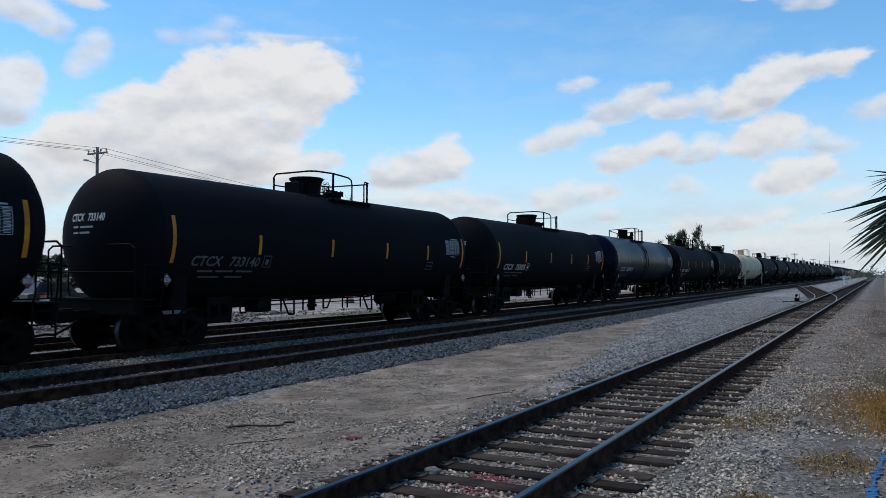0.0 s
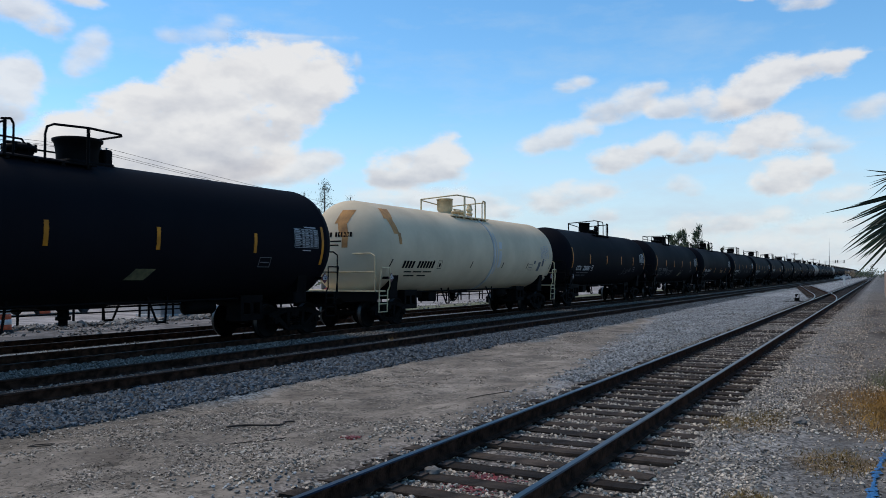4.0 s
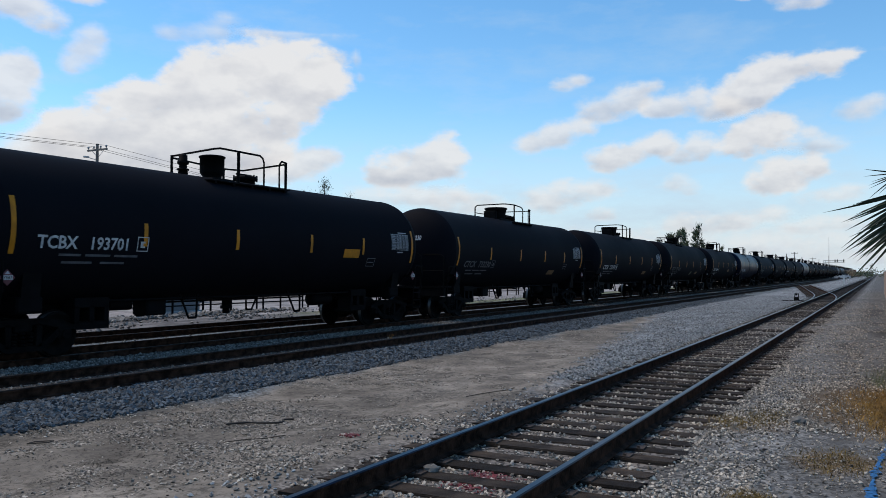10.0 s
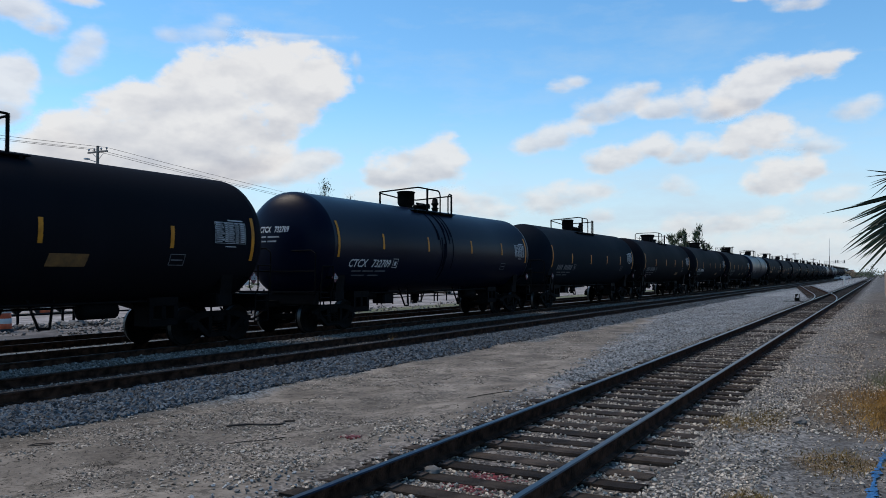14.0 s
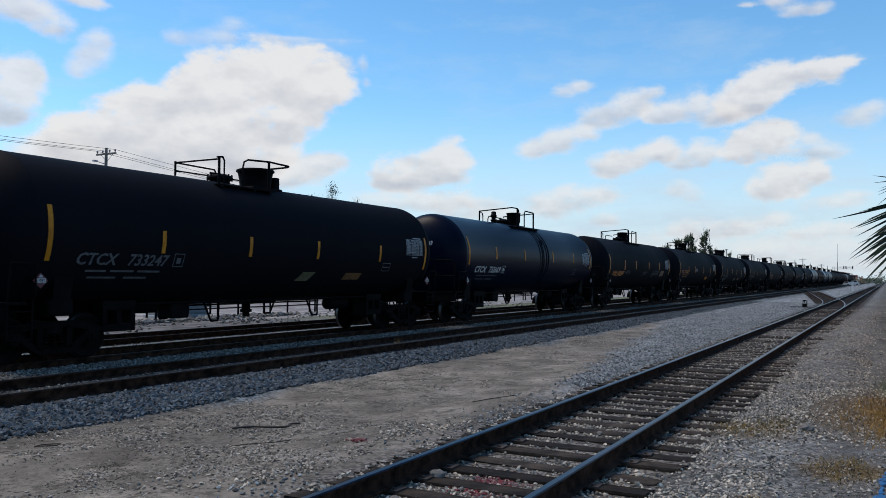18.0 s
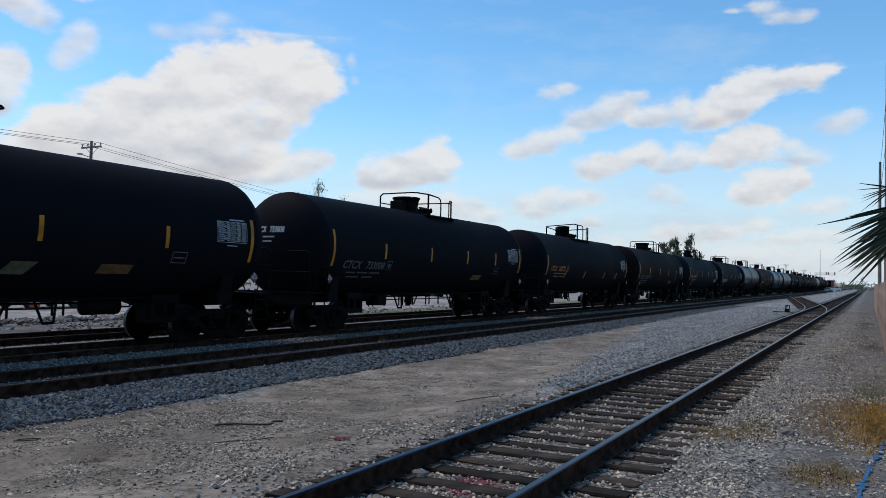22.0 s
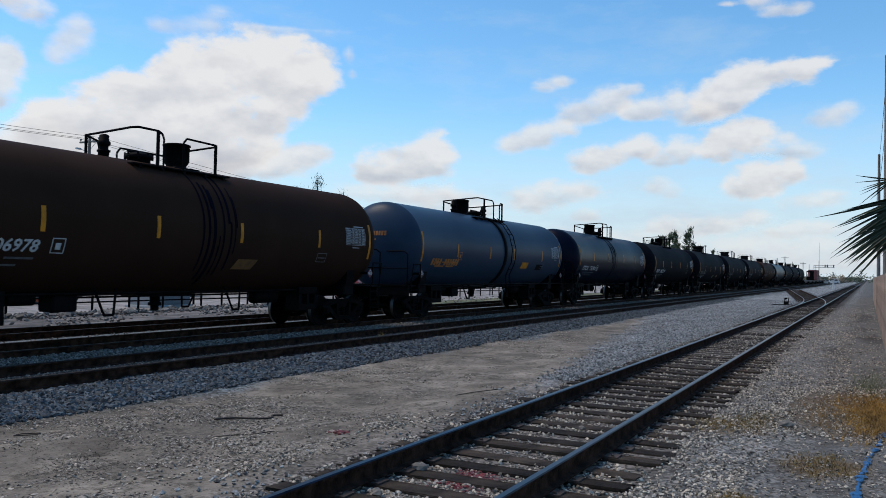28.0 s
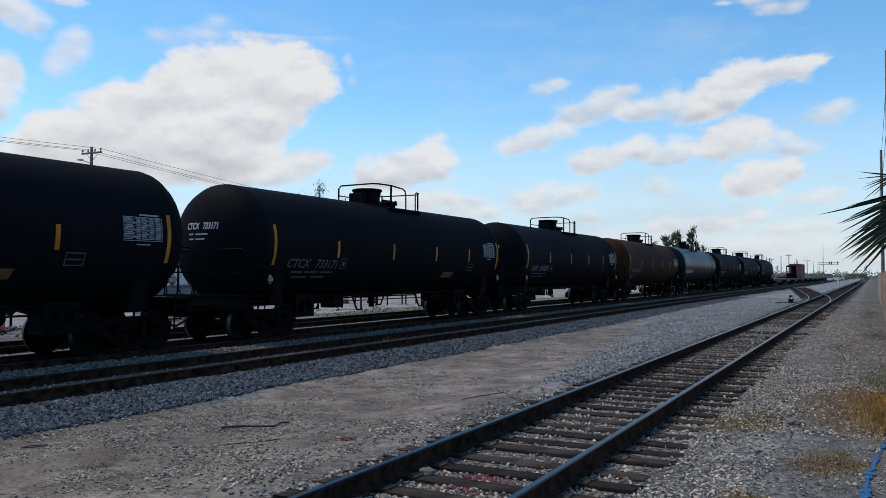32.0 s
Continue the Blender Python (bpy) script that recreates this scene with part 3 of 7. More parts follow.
    bed = over((0.04, 0.036, 0.032), (0.19, 0.17, 0.15), ramp(cells.outputs[2], 0.2, 0.9))
    yr = sep.outputs["Y"]
    near_bed = math2("MULTIPLY", ramp(yr, 1.3, 1.9), ramp(yr, 5.2, 4.6))
    sand = over(sand, (0.072, 0.065, 0.057), ramp(yr, 1.6, 0.6, 0.0, 0.8))
    col = over(sand, bed, near_bed)
    grav = over((0.036, 0.034, 0.031), (0.25, 0.235, 0.212), ramp(cells.outputs[0], 0.2, 0.95))
    right = math2("MULTIPLY", ramp(y, 2.4, 1.4), ramp(y, -1.2, 0.2))
    col = over(col, grav, math2("MULTIPLY", math2("MULTIPLY", right, ramp(yr, 0.3, 1.3, 0.35, 1.0)), 0.75))
    ball = over((0.036, 0.041, 0.044), (0.18, 0.205, 0.216), ramp(cells.outputs[0], 0.1, 0.95))
    main = math2("MULTIPLY", ramp(y, 9.3, 9.8), ramp(yr, 22.3, 21.2))
    col = over(col, ball, main)
    dusty = over((0.04, 0.036, 0.031), (0.165, 0.15, 0.13), ramp(cells.outputs[0], 0.1, 0.95))
    col = over(col, dusty, math2("MULTIPLY", ramp(yr, 12.7, 13.0), ramp(yr, 14.8, 14.6)))
    # darker ground inside the middle track and the train's track
    dark_bed = over((0.014, 0.011, 0.009), (0.045, 0.038, 0.033), ramp(cells.outputs[1], 0.3, 0.9))
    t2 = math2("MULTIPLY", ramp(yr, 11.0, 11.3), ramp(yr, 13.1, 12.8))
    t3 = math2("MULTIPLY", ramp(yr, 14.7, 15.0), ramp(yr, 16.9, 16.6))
    col = over(col, dark_bed, math2("MULTIPLY", math2("MAXIMUM", t2, t3), 0.8))
    green = over((0.075, 0.088, 0.045), (0.165, 0.16, 0.10), ramp(noise_tex(0.7), 0.35, 0.65))
    lot = over((0.07, 0.063, 0.058), (0.155, 0.14, 0.13), ramp(noise_tex(0.9, 9, 0.75), 0.42, 0.60))
    paved = over((0.17, 0.155, 0.145), (0.31, 0.285, 0.27), ramp(noise_tex(0.5, 9, 0.7), 0.38, 0.62))
    lot = over(lot, paved, math2("MAXIMUM", ramp(yr, 27.6, 29.2), math2("MULTIPLY", ramp(yr, 25.2, 25.8), ramp(sep.outputs["X"], 24, 30))))
    col = over(col, lot, ramp(yr, 22.2, 23.2))
    gmask = math2("MULTIPLY", math2("MULTIPLY", ramp(yr, 23.0, 23.6), ramp(yr, 25.8, 25.0)), ramp(sep.outputs["X"], 28, 34))
    col = over(col, green, gmask)
    # the same dark tone under the far siding and the turnout
    lead = math2("SUBTRACT", yr, math2("MULTIPLY", math2("SUBTRACT", sep.outputs["X"], 67.0), 0.1))
    out = math2("MULTIPLY", ramp(sep.outputs["X"], 62, 72), ramp(sep.outputs["X"], 140, 136))
    out = math2("MULTIPLY", out, math2("MULTIPLY", ramp(lead, 1.7, 2.0), ramp(lead, 4.9, 4.5)))
    along = math2("MULTIPLY", near_bed, ramp(sep.outputs["X"], 30, 66, 0.0, 0.85))
    col = over(col, dark_bed, math2("MAXIMUM", out, along))
    # tufts of dry growth at the fence
    def patch(cx, cy, rx, ry):
        ex = math2("MULTIPLY", math2("SUBTRACT", sep.outputs["X"], cx), 1 / rx)
        ey = math2("MULTIPLY", math2("SUBTRACT", yr, cy), 1 / ry)
        d2 = math2("ADD", math2("MULTIPLY", ex, ex), math2("MULTIPLY", ey, ey))
        return ramp(math2("ADD", d2, math2("MULTIPLY", noise_tex(2.6, 8, 0.7), 2.6)), 2.7, 1.5)

    dry = math2("MAXIMUM", math2("MAXIMUM", patch(13.2, 0.25, 2.2, 0.95), patch(11.1, 1.55, 0.7, 0.6)), patch(9.2, 0.4, 0.5, 0.45))
    col = over(col, over((0.045, 0.03, 0.013), (0.175, 0.10, 0.03), ramp(noise_tex(22.0, 5, 0.7), 0.35, 0.65)), math2("MULTIPLY", dry, 0.62))
    litter = math2("MAXIMUM", math2("MAXIMUM", patch(30.0, -0.05, 1.9, 0.5), patch(35.5, 0.15, 1.6, 0.45)), math2("MAXIMUM", patch(46.5, 0.3, 5.0, 0.55), patch(24.0, 0.8, 1.3, 0.3)))
    col = over(col, (0.033, 0.029, 0.025), math2("MULTIPLY", litter, 0.7))
    # coarse and fine unevenness of tone all over
    tone = n.new("ShaderNodeHueSaturation")
    ln.new(math2("MULTIPLY", ramp(noise_tex(1.3, 12, 0.8), 0.34, 0.66, 0.68, 1.30), ramp(noise_tex(0.16, 3), 0.35, 0.65, 0.88, 1.12)), tone.inputs["Value"])
    ln.new(col, tone.inputs["Color"])
    ln.new(tone.outputs["Color"], b.inputs["Base Color"])
    bp = n.new("ShaderNodeBump")
    bp.inputs["Strength"].default_value, bp.inputs["Distance"].default_value = 0.4, 0.015
    hh = math2("ADD", math2("MULTIPLY", cells.outputs[0], 0.6), noise_tex(14.0, 6, 0.65))
    ln.new(hh, bp.inputs["Height"])
    ln.new(bp.outputs["Normal"], b.inputs["Normal"])
    return m


def build_ground():
    xs = np.concatenate([[-4000, -1500, -500, -150, -60, -25], np.arange(-12, 60, 0.3), np.arange(60, 140, 2.0), [160, 200, 260, 340, 450, 600, 800, 1100, 1500, 2200, 3200, 4600]])
    ys = np.concatenate([[-4000, -1500, -500, -150, -60, -25, -12, -6], np.arange(-3, 25, 0.25), np.arange(25, 60, 3.0), [70, 100, 160, 260, 420, 700, 1200, 2000, 3200, 4600]])
    gx, gy = np.meshgrid(xs, ys)
    gz = ground_z(gx, gy)
    idx = np.arange(gx.size).reshape(gx.shape)
    quads = np.stack([idx[:-1, :-1], idx[:-1, 1:], idx[1:, 1:], idx[1:, :-1]], -1).reshape(-1, 4)
    me = bpy.data.meshes.new("ground")
    me.from_pydata(np.stack([gx, gy, gz], -1).reshape(-1, 3).tolist(), [], quads.tolist())
    me.polygons.foreach_set("use_smooth", [True] * len(me.polygons))
    me.materials.append(ground_material())
    ob = new("ground", me)
    return tagged(ob, "pale sandy rail yard ground with grit and ballast", "ground", kind="structure")


build_ground()

# ---- stones ----
PHI = (1 + 5 ** 0.5) / 2
ICO_V = np.array([(-1, PHI, 0), (1, PHI, 0), (-1, -PHI, 0), (1, -PHI, 0), (0, -1, PHI), (0, 1, PHI), (0, -1, -PHI), (0, 1, -PHI),
                  (PHI, 0, -1), (PHI, 0, 1), (-PHI, 0, -1), (-PHI, 0, 1)]) / 1.9
OCT_V = np.array([(1, 0, 0), (-1, 0, 0), (0, 1, 0), (0, -1, 0), (0, 0, 1), (0, 0, -1), (0.6, 0.6, 0.55), (-0.6, -0.6, 0.55)], float)
OCT_F = np.array([(0, 6, 4), (0, 2, 6), (2, 4, 6), (2, 1, 4), (1, 7, 4), (1, 3, 7), (3, 4, 7), (3, 0, 4), (2, 0, 5), (1, 2, 5), (3, 1, 5), (0, 3, 5)])


def stones(name, label, xy, size, material, category="gravel", sink=0.3, flat=0.75, seed=1):
    """Loose broken stones as one mesh: each a lopsided lump of twelve faces, turned at random."""
    rng = np.random.default_rng(seed)
    k = len(xy)
    ang = rng.uniform(0, 2 * np.pi, k)
    tilt = rng.uniform(-0.7, 0.7, k)
    v = OCT_V[None] * rng.uniform(0.65, 1.25, (k, len(OCT_V), 1)) * np.stack([np.ones(k), rng.uniform(0.55, 0.95, k), rng.uniform(0.5, 0.9, k) * flat / 0.75], -1)[:, None]
    ct, st = np.cos(tilt)[:, None], np.sin(tilt)[:, None]
    v = np.stack([v[..., 0] * ct - v[..., 2] * st, v[..., 1], v[..., 0] * st + v[..., 2] * ct], -1)
    ca, sa = np.cos(ang)[:, None], np.sin(ang)[:, None]
    v = np.stack([v[..., 0] * ca - v[..., 1] * sa, v[..., 0] * sa + v[..., 1] * ca, v[..., 2]], -1)
    s = size if np.ndim(size) else np.full(k, size)
    v = v * (s * rng.uniform(0.6, 1.35, k))[:, None, None] * 0.5
    base = ground_z(xy[:, 0], xy[:, 1])
    v[..., 0] += xy[:, 0, None]
    v[..., 1] += xy[:, 1, None]
    v[..., 2] += (base + s * (0.5 - sink))[:, None]
    f = (OCT_F[None] + (np.arange(k) * len(OCT_V))[:, None, None]).reshape(-1)
    me = bpy.data.meshes.new(name)
    me.vertices.add(k * len(OCT_V))
    me.vertices.foreach_set("co", v.reshape(-1))
    me.loops.add(len(f))
    me.loops.foreach_set("vertex_index", f.astype(np.int32))
    nf = len(f) // 3
    me.polygons.add(nf)
    me.polygons.foreach_set("loop_start", np.arange(nf, dtype=np.int32) * 3)
    me.polygons.foreach_set("use_smooth", np.zeros(nf, dtype=bool))
    me.update(calc_edges=True)
    me.materials.append(material)
    return tagged(new(name, me), label, category, kind="stuff")


def strewn(rng, k, x0, x1, y0, y1, fall=1.0):
    """k places in a strip, thinning out with distance."""
    u = rng.uniform(0, 1, k)
    lo, hi = 1 / (x0 + 8), 1 / (x1 + 8)
    x = 1 / (lo + (hi - lo) * u) - 8 if fall else x0 + (x1 - x0) * u
    return np.stack([x, rng.uniform(y0, y1, k)], -1)


# ---- railway tracks ----
RAIL = 0.18
NEAR_Y, MID_Y, TRAIN_Y, FAR_Y = 3.28, 11.98, 15.6, 19.2
HALF = 0.755


def rail_profile(dy):
    return [(dy - 0.07, 0.0), (dy + 0.07, 0.0), (dy + 0.07, 0.012), (dy + 0.012, 0.03), (dy + 0.010, 0.135), (dy + 0.036, 0.145), (dy + 0.036, 0.168),
            (dy + 0.028, 0.18), (dy - 0.028, 0.18), (dy - 0.036, 0.168), (dy - 0.036, 0.145), (dy - 0.010, 0.135), (dy - 0.012, 0.03), (dy - 0.07, 0.012)]


def sweep(path, profile, head=(6, 7, 8)):
    """A rail along a plan path: its head faces take the second material."""
    sh = Shape()
    n = len(profile)
    vs = []
    for i, p in enumerate(path):
        a, b = path[max(0, i - 1)], path[min(len(path) - 1, i + 1)]
        d = Vector((b[0] - a[0], b[1] - a[1])).normalized()
        vs += [(p[0] - d.y * u, p[1] + d.x * u, v) for u, v in profile]
    fs, ks = [], []
    for i in range(len(path) - 1):
        for j in range(n):
            fs.append((i * n + j, (i + 1) * n + j, (i + 1) * n + (j + 1) % n, i * n + (j + 1) % n))
            ks.append(1 if j in head else 0)
    fs += [tuple(range(n)), tuple(reversed(range((len(path) - 1) * n, len(path) * n)))]
    ks += [0, 0]
    sh.v, sh.f, sh.s, sh.k = vs, fs, [False] * len(fs), ks
    return sh


def cluster(xy, scale, seed):
    """Smooth random patches over a plan, about 0 to 1, in three octaves."""
    rng = np.random.default_rng(seed)
    total = np.zeros(len(xy))
    for k in range(3):
        grid = rng.uniform(0, 1, (64, 64))
        p = xy * scale * 2 ** k
        i = np.floor(p).astype(int)
        f = p - i
        f = f * f * (3 - 2 * f)
        a, b = i[:, 0] % 64, i[:, 1] % 64
        c, d = (a + 1) % 64, (b + 1) % 64
        lo = grid[a, b] * (1 - f[:, 0]) + grid[c, b] * f[:, 0]
        hi = grid[a, d] * (1 - f[:, 0]) + grid[c, d] * f[:, 0]
        total += (lo * (1 - f[:, 1]) + hi * f[:, 1]) * (0.55, 0.3, 0.15)[k]
    return total


def tie_shape(seed):
    """A worn timber tie: a bevelled baulk with checked, uneven ends."""
    rng = random.Random(seed)
    sh = Shape().box(-0.115, 0.115, -1.38, 1.38, -0.17, 0.0, 0.012)
    sh.v = [(x + rng.uniform(-0.008, 0.008), y + (rng.uniform(-0.06, 0.06) if abs(y) > 1.2 else 0), z + rng.uniform(-0.006, 0.004)) for x, y, z in sh.v]
    return sh


def track(name, label, y, xs, heads, tie_step, single, far_x, bright, seed):
    """A track: two rails, timber ties with plates; the ties close by are parts of their own."""
    tr = thing(name, label, "railway track", pose(0, y, 0), kind="structure")
    for side in (-1, 1):
        part("rail", sweep([(x, side * HALF) for x in heads], rail_profile(0)), (M_RAILSIDE, bright), tr, "steel rail with a worn bright head")
    ties = [tie_shape(seed + i).mesh("tie", M_TIE) for i in range(4)]
    plate = Shape()
    for side in (-1, 1):
        plate.box(-0.09, 0.09, side * HALF - 0.16, side * HALF + 0.16, 0.0, 0.014)
        for dx, dy in ((-0.05, -0.1), (0.05, 0.1)):
            plate.box(dx - 0.013, dx + 0.013, side * HALF + dy - 0.013, side * HALF + dy + 0.013, 0.014, 0.035)
    plate = plate.mesh("tie_plate", M_PLATE)
    rng = random.Random(seed)
    x, far = xs, Shape()
    while x < far_x:
        dx, dz, turn = rng.uniform(-0.025, 0.025), rng.uniform(-0.03, 0.0), rng.uniform(-2.0, 2.0)
        if x < single:
            t = part("tie", ties[rng.randrange(4)], None, tr, at=pose(x + dx, rng.uniform(-0.06, 0.06), dz, 0, 0, turn))
            part("tie_plate", plate, None, t)
        else:
            far.box(x - 0.115, x + 0.115, -1.3, 1.3, -0.1, min(dz, -0.010))
        x += tie_step
    tagged(part("far_ties", far, M_TIE, tr), kind="stuff")
    return tr


LONG = [-40, 0, 20, 40, 80, 160, 320, 640, 1400]
track("track_near", "rusty siding with dark worn timber ties in pale gravel", NEAR_Y, -3.9, LONG, 0.535, 62, 260, M_RAILTOP, 1)
track("track_middle", "empty main track with dark rails on blue-grey ballast", MID_Y, -4.0, LONG, 0.60, 46, 260, M_RAILDULL, 11)
track("track_train", "main track under the passing tank train", TRAIN_Y, -4.2, LONG, 0.60, 40, 200, M_RAILDULL, 21)
track("track_back", "empty track beyond the passing train", FAR_Y, 0.1, LONG, 0.60, 36, 200, M_RAILDULL, 31)


def crossover():
    """The turnout that leads from the near track across to the middle one."""
    def plan(x):
        return NEAR_Y + (0.1 * (x - 67.0) if x > 80 else (x - 54.0) ** 2 / 520)
    tr = thing("turnout", "turnout curving from the siding to the main track", "railway track", kind="structure")
    line = [(58.0 + 2.0 * i, plan(58.0 + 2.0 * i)) for i in range(41)]
    for side in (-1, 1):
        part("rail", sweep([(x, y + side * HALF) for x, y in line], rail_profile(0)), (M_RAILSIDE, M_RAILTOP), tr, "steel rail with a worn bright head")
    far = Shape()
    for i in range(110):
        x = 72 + 0.6 * i
        far.box(x - 0.115, x + 0.115, plan(x) - 1.35, plan(x) + 1.35, -0.1, -0.012)
    tagged(part("ties", far, M_TIE, tr), kind="stuff")


crossover()

# ---- the tank train ----
AX, R, HL, HD = 2.61, 1.60, 7.35, 0.78      # height of the tank's axis, radius, half length of the barrel, depth of a head
PITCH, SPEED, FIRST = 17.8, 19.89, 19.68     # car to car, metres a second, middle of the second car at the start


def side_map(x0, z0):
    """Lays flat writing on the near side of the barrel, from x0, at the height z0."""
    a0 = math.asin((z0 - AX) / R)
    return lambda u, v: (x0 + u, -(R + 0.007) * math.cos(a0 + v / R), AX + (R + 0.007) * math.sin(a0 + v / R))


def head_map(y0, z0):
    """Lays flat writing on the leading head."""
    def put(u, v):
        y, z = y0 - u, z0 + v - AX
        q = max(0.0, 1 - (y * y + z * z) / R ** 2)
        return (-(HL + HD * math.sqrt(q)) - 0.008, y, z + AX)
    return put


def writing(name, s, size, put, material, parent, label, shear=0.25, width=None):
    vs, fs = letters(s.replace(" ", "   "), size, shear, 0.008)
    w = max(v[0] for v in vs)
    k = 1.0 if width is None else width / w
    return tagged(part(name, Shape().add([put(v[0] * k, v[1]) for v in vs], fs), material, parent, label), kind="stuff")


def decal(name, rects, put, material, parent, label=""):
    """Flat marks: each (u0, v0, u1, v1) or with a slant, laid on the curved steel."""
    sh = Shape()
    for rc in rects:
        u0, v0, u1, v1 = rc[:4]
        slant = rc[4] if len(rc) > 4 else 0.0
        n = max(1, int(abs(v1 - v0) / 0.12))
        m = max(1, int(abs(u1 - u0) / 0.15))
        vs = [put(u0 + (u1 - u0) * i / m + slant * j / n, v0 + (v1 - v0) * j / n) for j in range(n + 1) for i in range(m + 1)]
        sh.add(vs, [(j * (m + 1) + i, j * (m + 1) + i + 1, (j + 1) * (m + 1) + i + 1, (j + 1) * (m + 1) + i) for j in range(n) for i in range(m)], True)
    return part(name, sh, material, parent, label)


def decal_stuff(*given):
    return tagged(decal(*given), kind="stuff")


def shell_shape():
    prof = [(-HL - HD * math.sin(a), R * math.cos(a)) for a in [radians(q) for q in (88, 80, 70, 58, 46, 34, 22, 10)]]
    prof += [(-HL, R), (-HL + 0.015, R + 0.004), (-HL + 0.05, R + 0.004), (-HL + 0.065, R)]
    prof += [(-4.0, R), (0.0, R), (4.0, R)]
    prof += [(HL - 0.065, R), (HL - 0.05, R + 0.004), (HL - 0.015, R + 0.004), (HL, R)]
    prof += [(HL + HD * math.sin(a), R * math.cos(a)) for a in [radians(q) for q in (10, 22, 34, 46, 58, 70, 80, 88)]]
    return Shape().lathe((0, 0, AX), "x", prof, 56)


def wheel_shape(s):
    o, sh = s * 0.07, Shape()
    sh.lathe((0, 0, 0), "y", [(-o, 0.10), (-o, 0.16), (-o * 0.4, 0.2), (-o * 0.3, 0.36), (-o, 0.40), (-o, 0.495), (-o * 0.6, 0.495), (-o * 0.6, 0.46), (o, 0.455),
                              (o, 0.40), (o * 0.3, 0.36), (o * 0.4, 0.2), (o, 0.16), (o, 0.10)], 28)
    n = 28
    sh.k = [1 if f // n == 7 else 0 for f in range(13 * n)] + [0, 0]
    return sh


def side_frame_shape(s):
    y0, y1 = (s * 0.93, s * 1.08) if s > 0 else (s * 1.08, s * 0.93)
    low = [(-1.12, 0.56), (-0.88, 0.60), (-0.62, 0.36), (-0.34, 0.21), (0.34, 0.21), (0.62, 0.36), (0.88, 0.60), (1.12, 0.56), (1.12, 0.63),
           (0.80, 0.74), (0.40, 0.80), (-0.40, 0.80), (-0.80, 0.74), (-1.12, 0.63)]
    sh = Shape()
    top = [(-1.12, 0.56), (-0.86, 0.585), (-0.40, 0.68), (0.40, 0.68), (0.86, 0.585), (1.12, 0.56), (1.12, 0.64), (0.80, 0.75), (0.40, 0.81), (-0.40, 0.81), (-0.80, 0.75), (-1.12, 0.64)]
    sh.prism(top, "y", y0, y1)
    sh.prism([(-0.90, 0.58), (-0.62, 0.33), (-0.36, 0.17), (0.36, 0.17), (0.62, 0.33), (0.90, 0.58), (0.74, 0.60), (0.52, 0.42), (0.30, 0.28), (-0.30, 0.28), (-0.52, 0.42), (-0.74, 0.60)], "y", y0, y1)
    for x in (-0.32, 0.32):
        sh.box(x - 0.06, x + 0.06, y0, y1, 0.26, 0.70)
    for x in (-0.89, 0.89):
        sh.box(x - 0.15, x + 0.15, y0 - 0.02, y1 + 0.02, 0.36, 0.60, 0.03)
        sh.rod((x, s * 1.08, 0.46), (x, s * 1.14, 0.46), 0.09, 12)
    return sh


def spring_shape(s):
    sh = Shape()
    for x in (-0.17, 0.0, 0.17):
        for k in range(4):
            sh.lathe((x, s * 1.0, 0.29 + k * 0.07), "z", [(0.0, 0.055), (0.018, 0.07), (0.036, 0.055)], 10)
    return sh


def railing_shapes(flip):
    """Pipe guard rails round the top fittings: a hoop that crosses from the far side to the near one, the far rail and the gate."""
    base, top, y = AX + 1.36, 4.9, 0.78
    near, far, gate = Shape(), Shape(), Shape()
    left, end, stay, gate0, gate1, far0, far1 = (-1.5, -0.57, -0.75, 0.05, 1.14, -0.61, 0.87) if flip else (-1.25, 0.58, -0.42, 1.22, 1.50, 0.66, 1.46)
    near.pipe([(left, y, base), (left, y, top - 0.12), (left + 0.05, -y * 0.85, top - 0.02), (left + 0.16, -y, top), (end - 0.17, -y, top), (end - 0.05, -y, top - 0.06), (end, -y, top - 0.18), (end, -y, base)], 0.027)
    near.rod((stay, -y, base), (stay, -y, top), 0.042)
    far.rod((left, y, base), (left, y, top - 0.1), 0.036)
    if flip:
        far.pipe([(left + 0.03, y, top - 0.14), (left + 0.3, y, top - 0.2), (left + 0.36, y, top - 0.32), (left + 0.36, y, base)], 0.024)
        far.pipe([(far0, y, base), (far0, y, top - 0.42), (far0 + 0.1, y, top - 0.29), (far1, y, top - 0.3)], 0.025)
    else:
        far.pipe([(left, y, top - 0.16), (far0, y, top - 0.26)], 0.025)
        far.rod((far0, y, base), (far0, y, top - 0.24), 0.036)
    gate.pipe([(gate0, -y, base), (gate0, -y, top - 0.16), (gate0 + 0.1, -y, top - 0.05), (gate1, -y, top - 0.07)], 0.026)
    gate.rod((gate1, -y, base), (gate1, -y, top - 0.06), 0.040)
    gate.pipe([(far0 if not flip else gate1, y, top - 0.24), (far1 if not flip else gate1, y, top - 0.2), (gate1, -y, top - 0.11)], 0.026)
    return near, far, gate


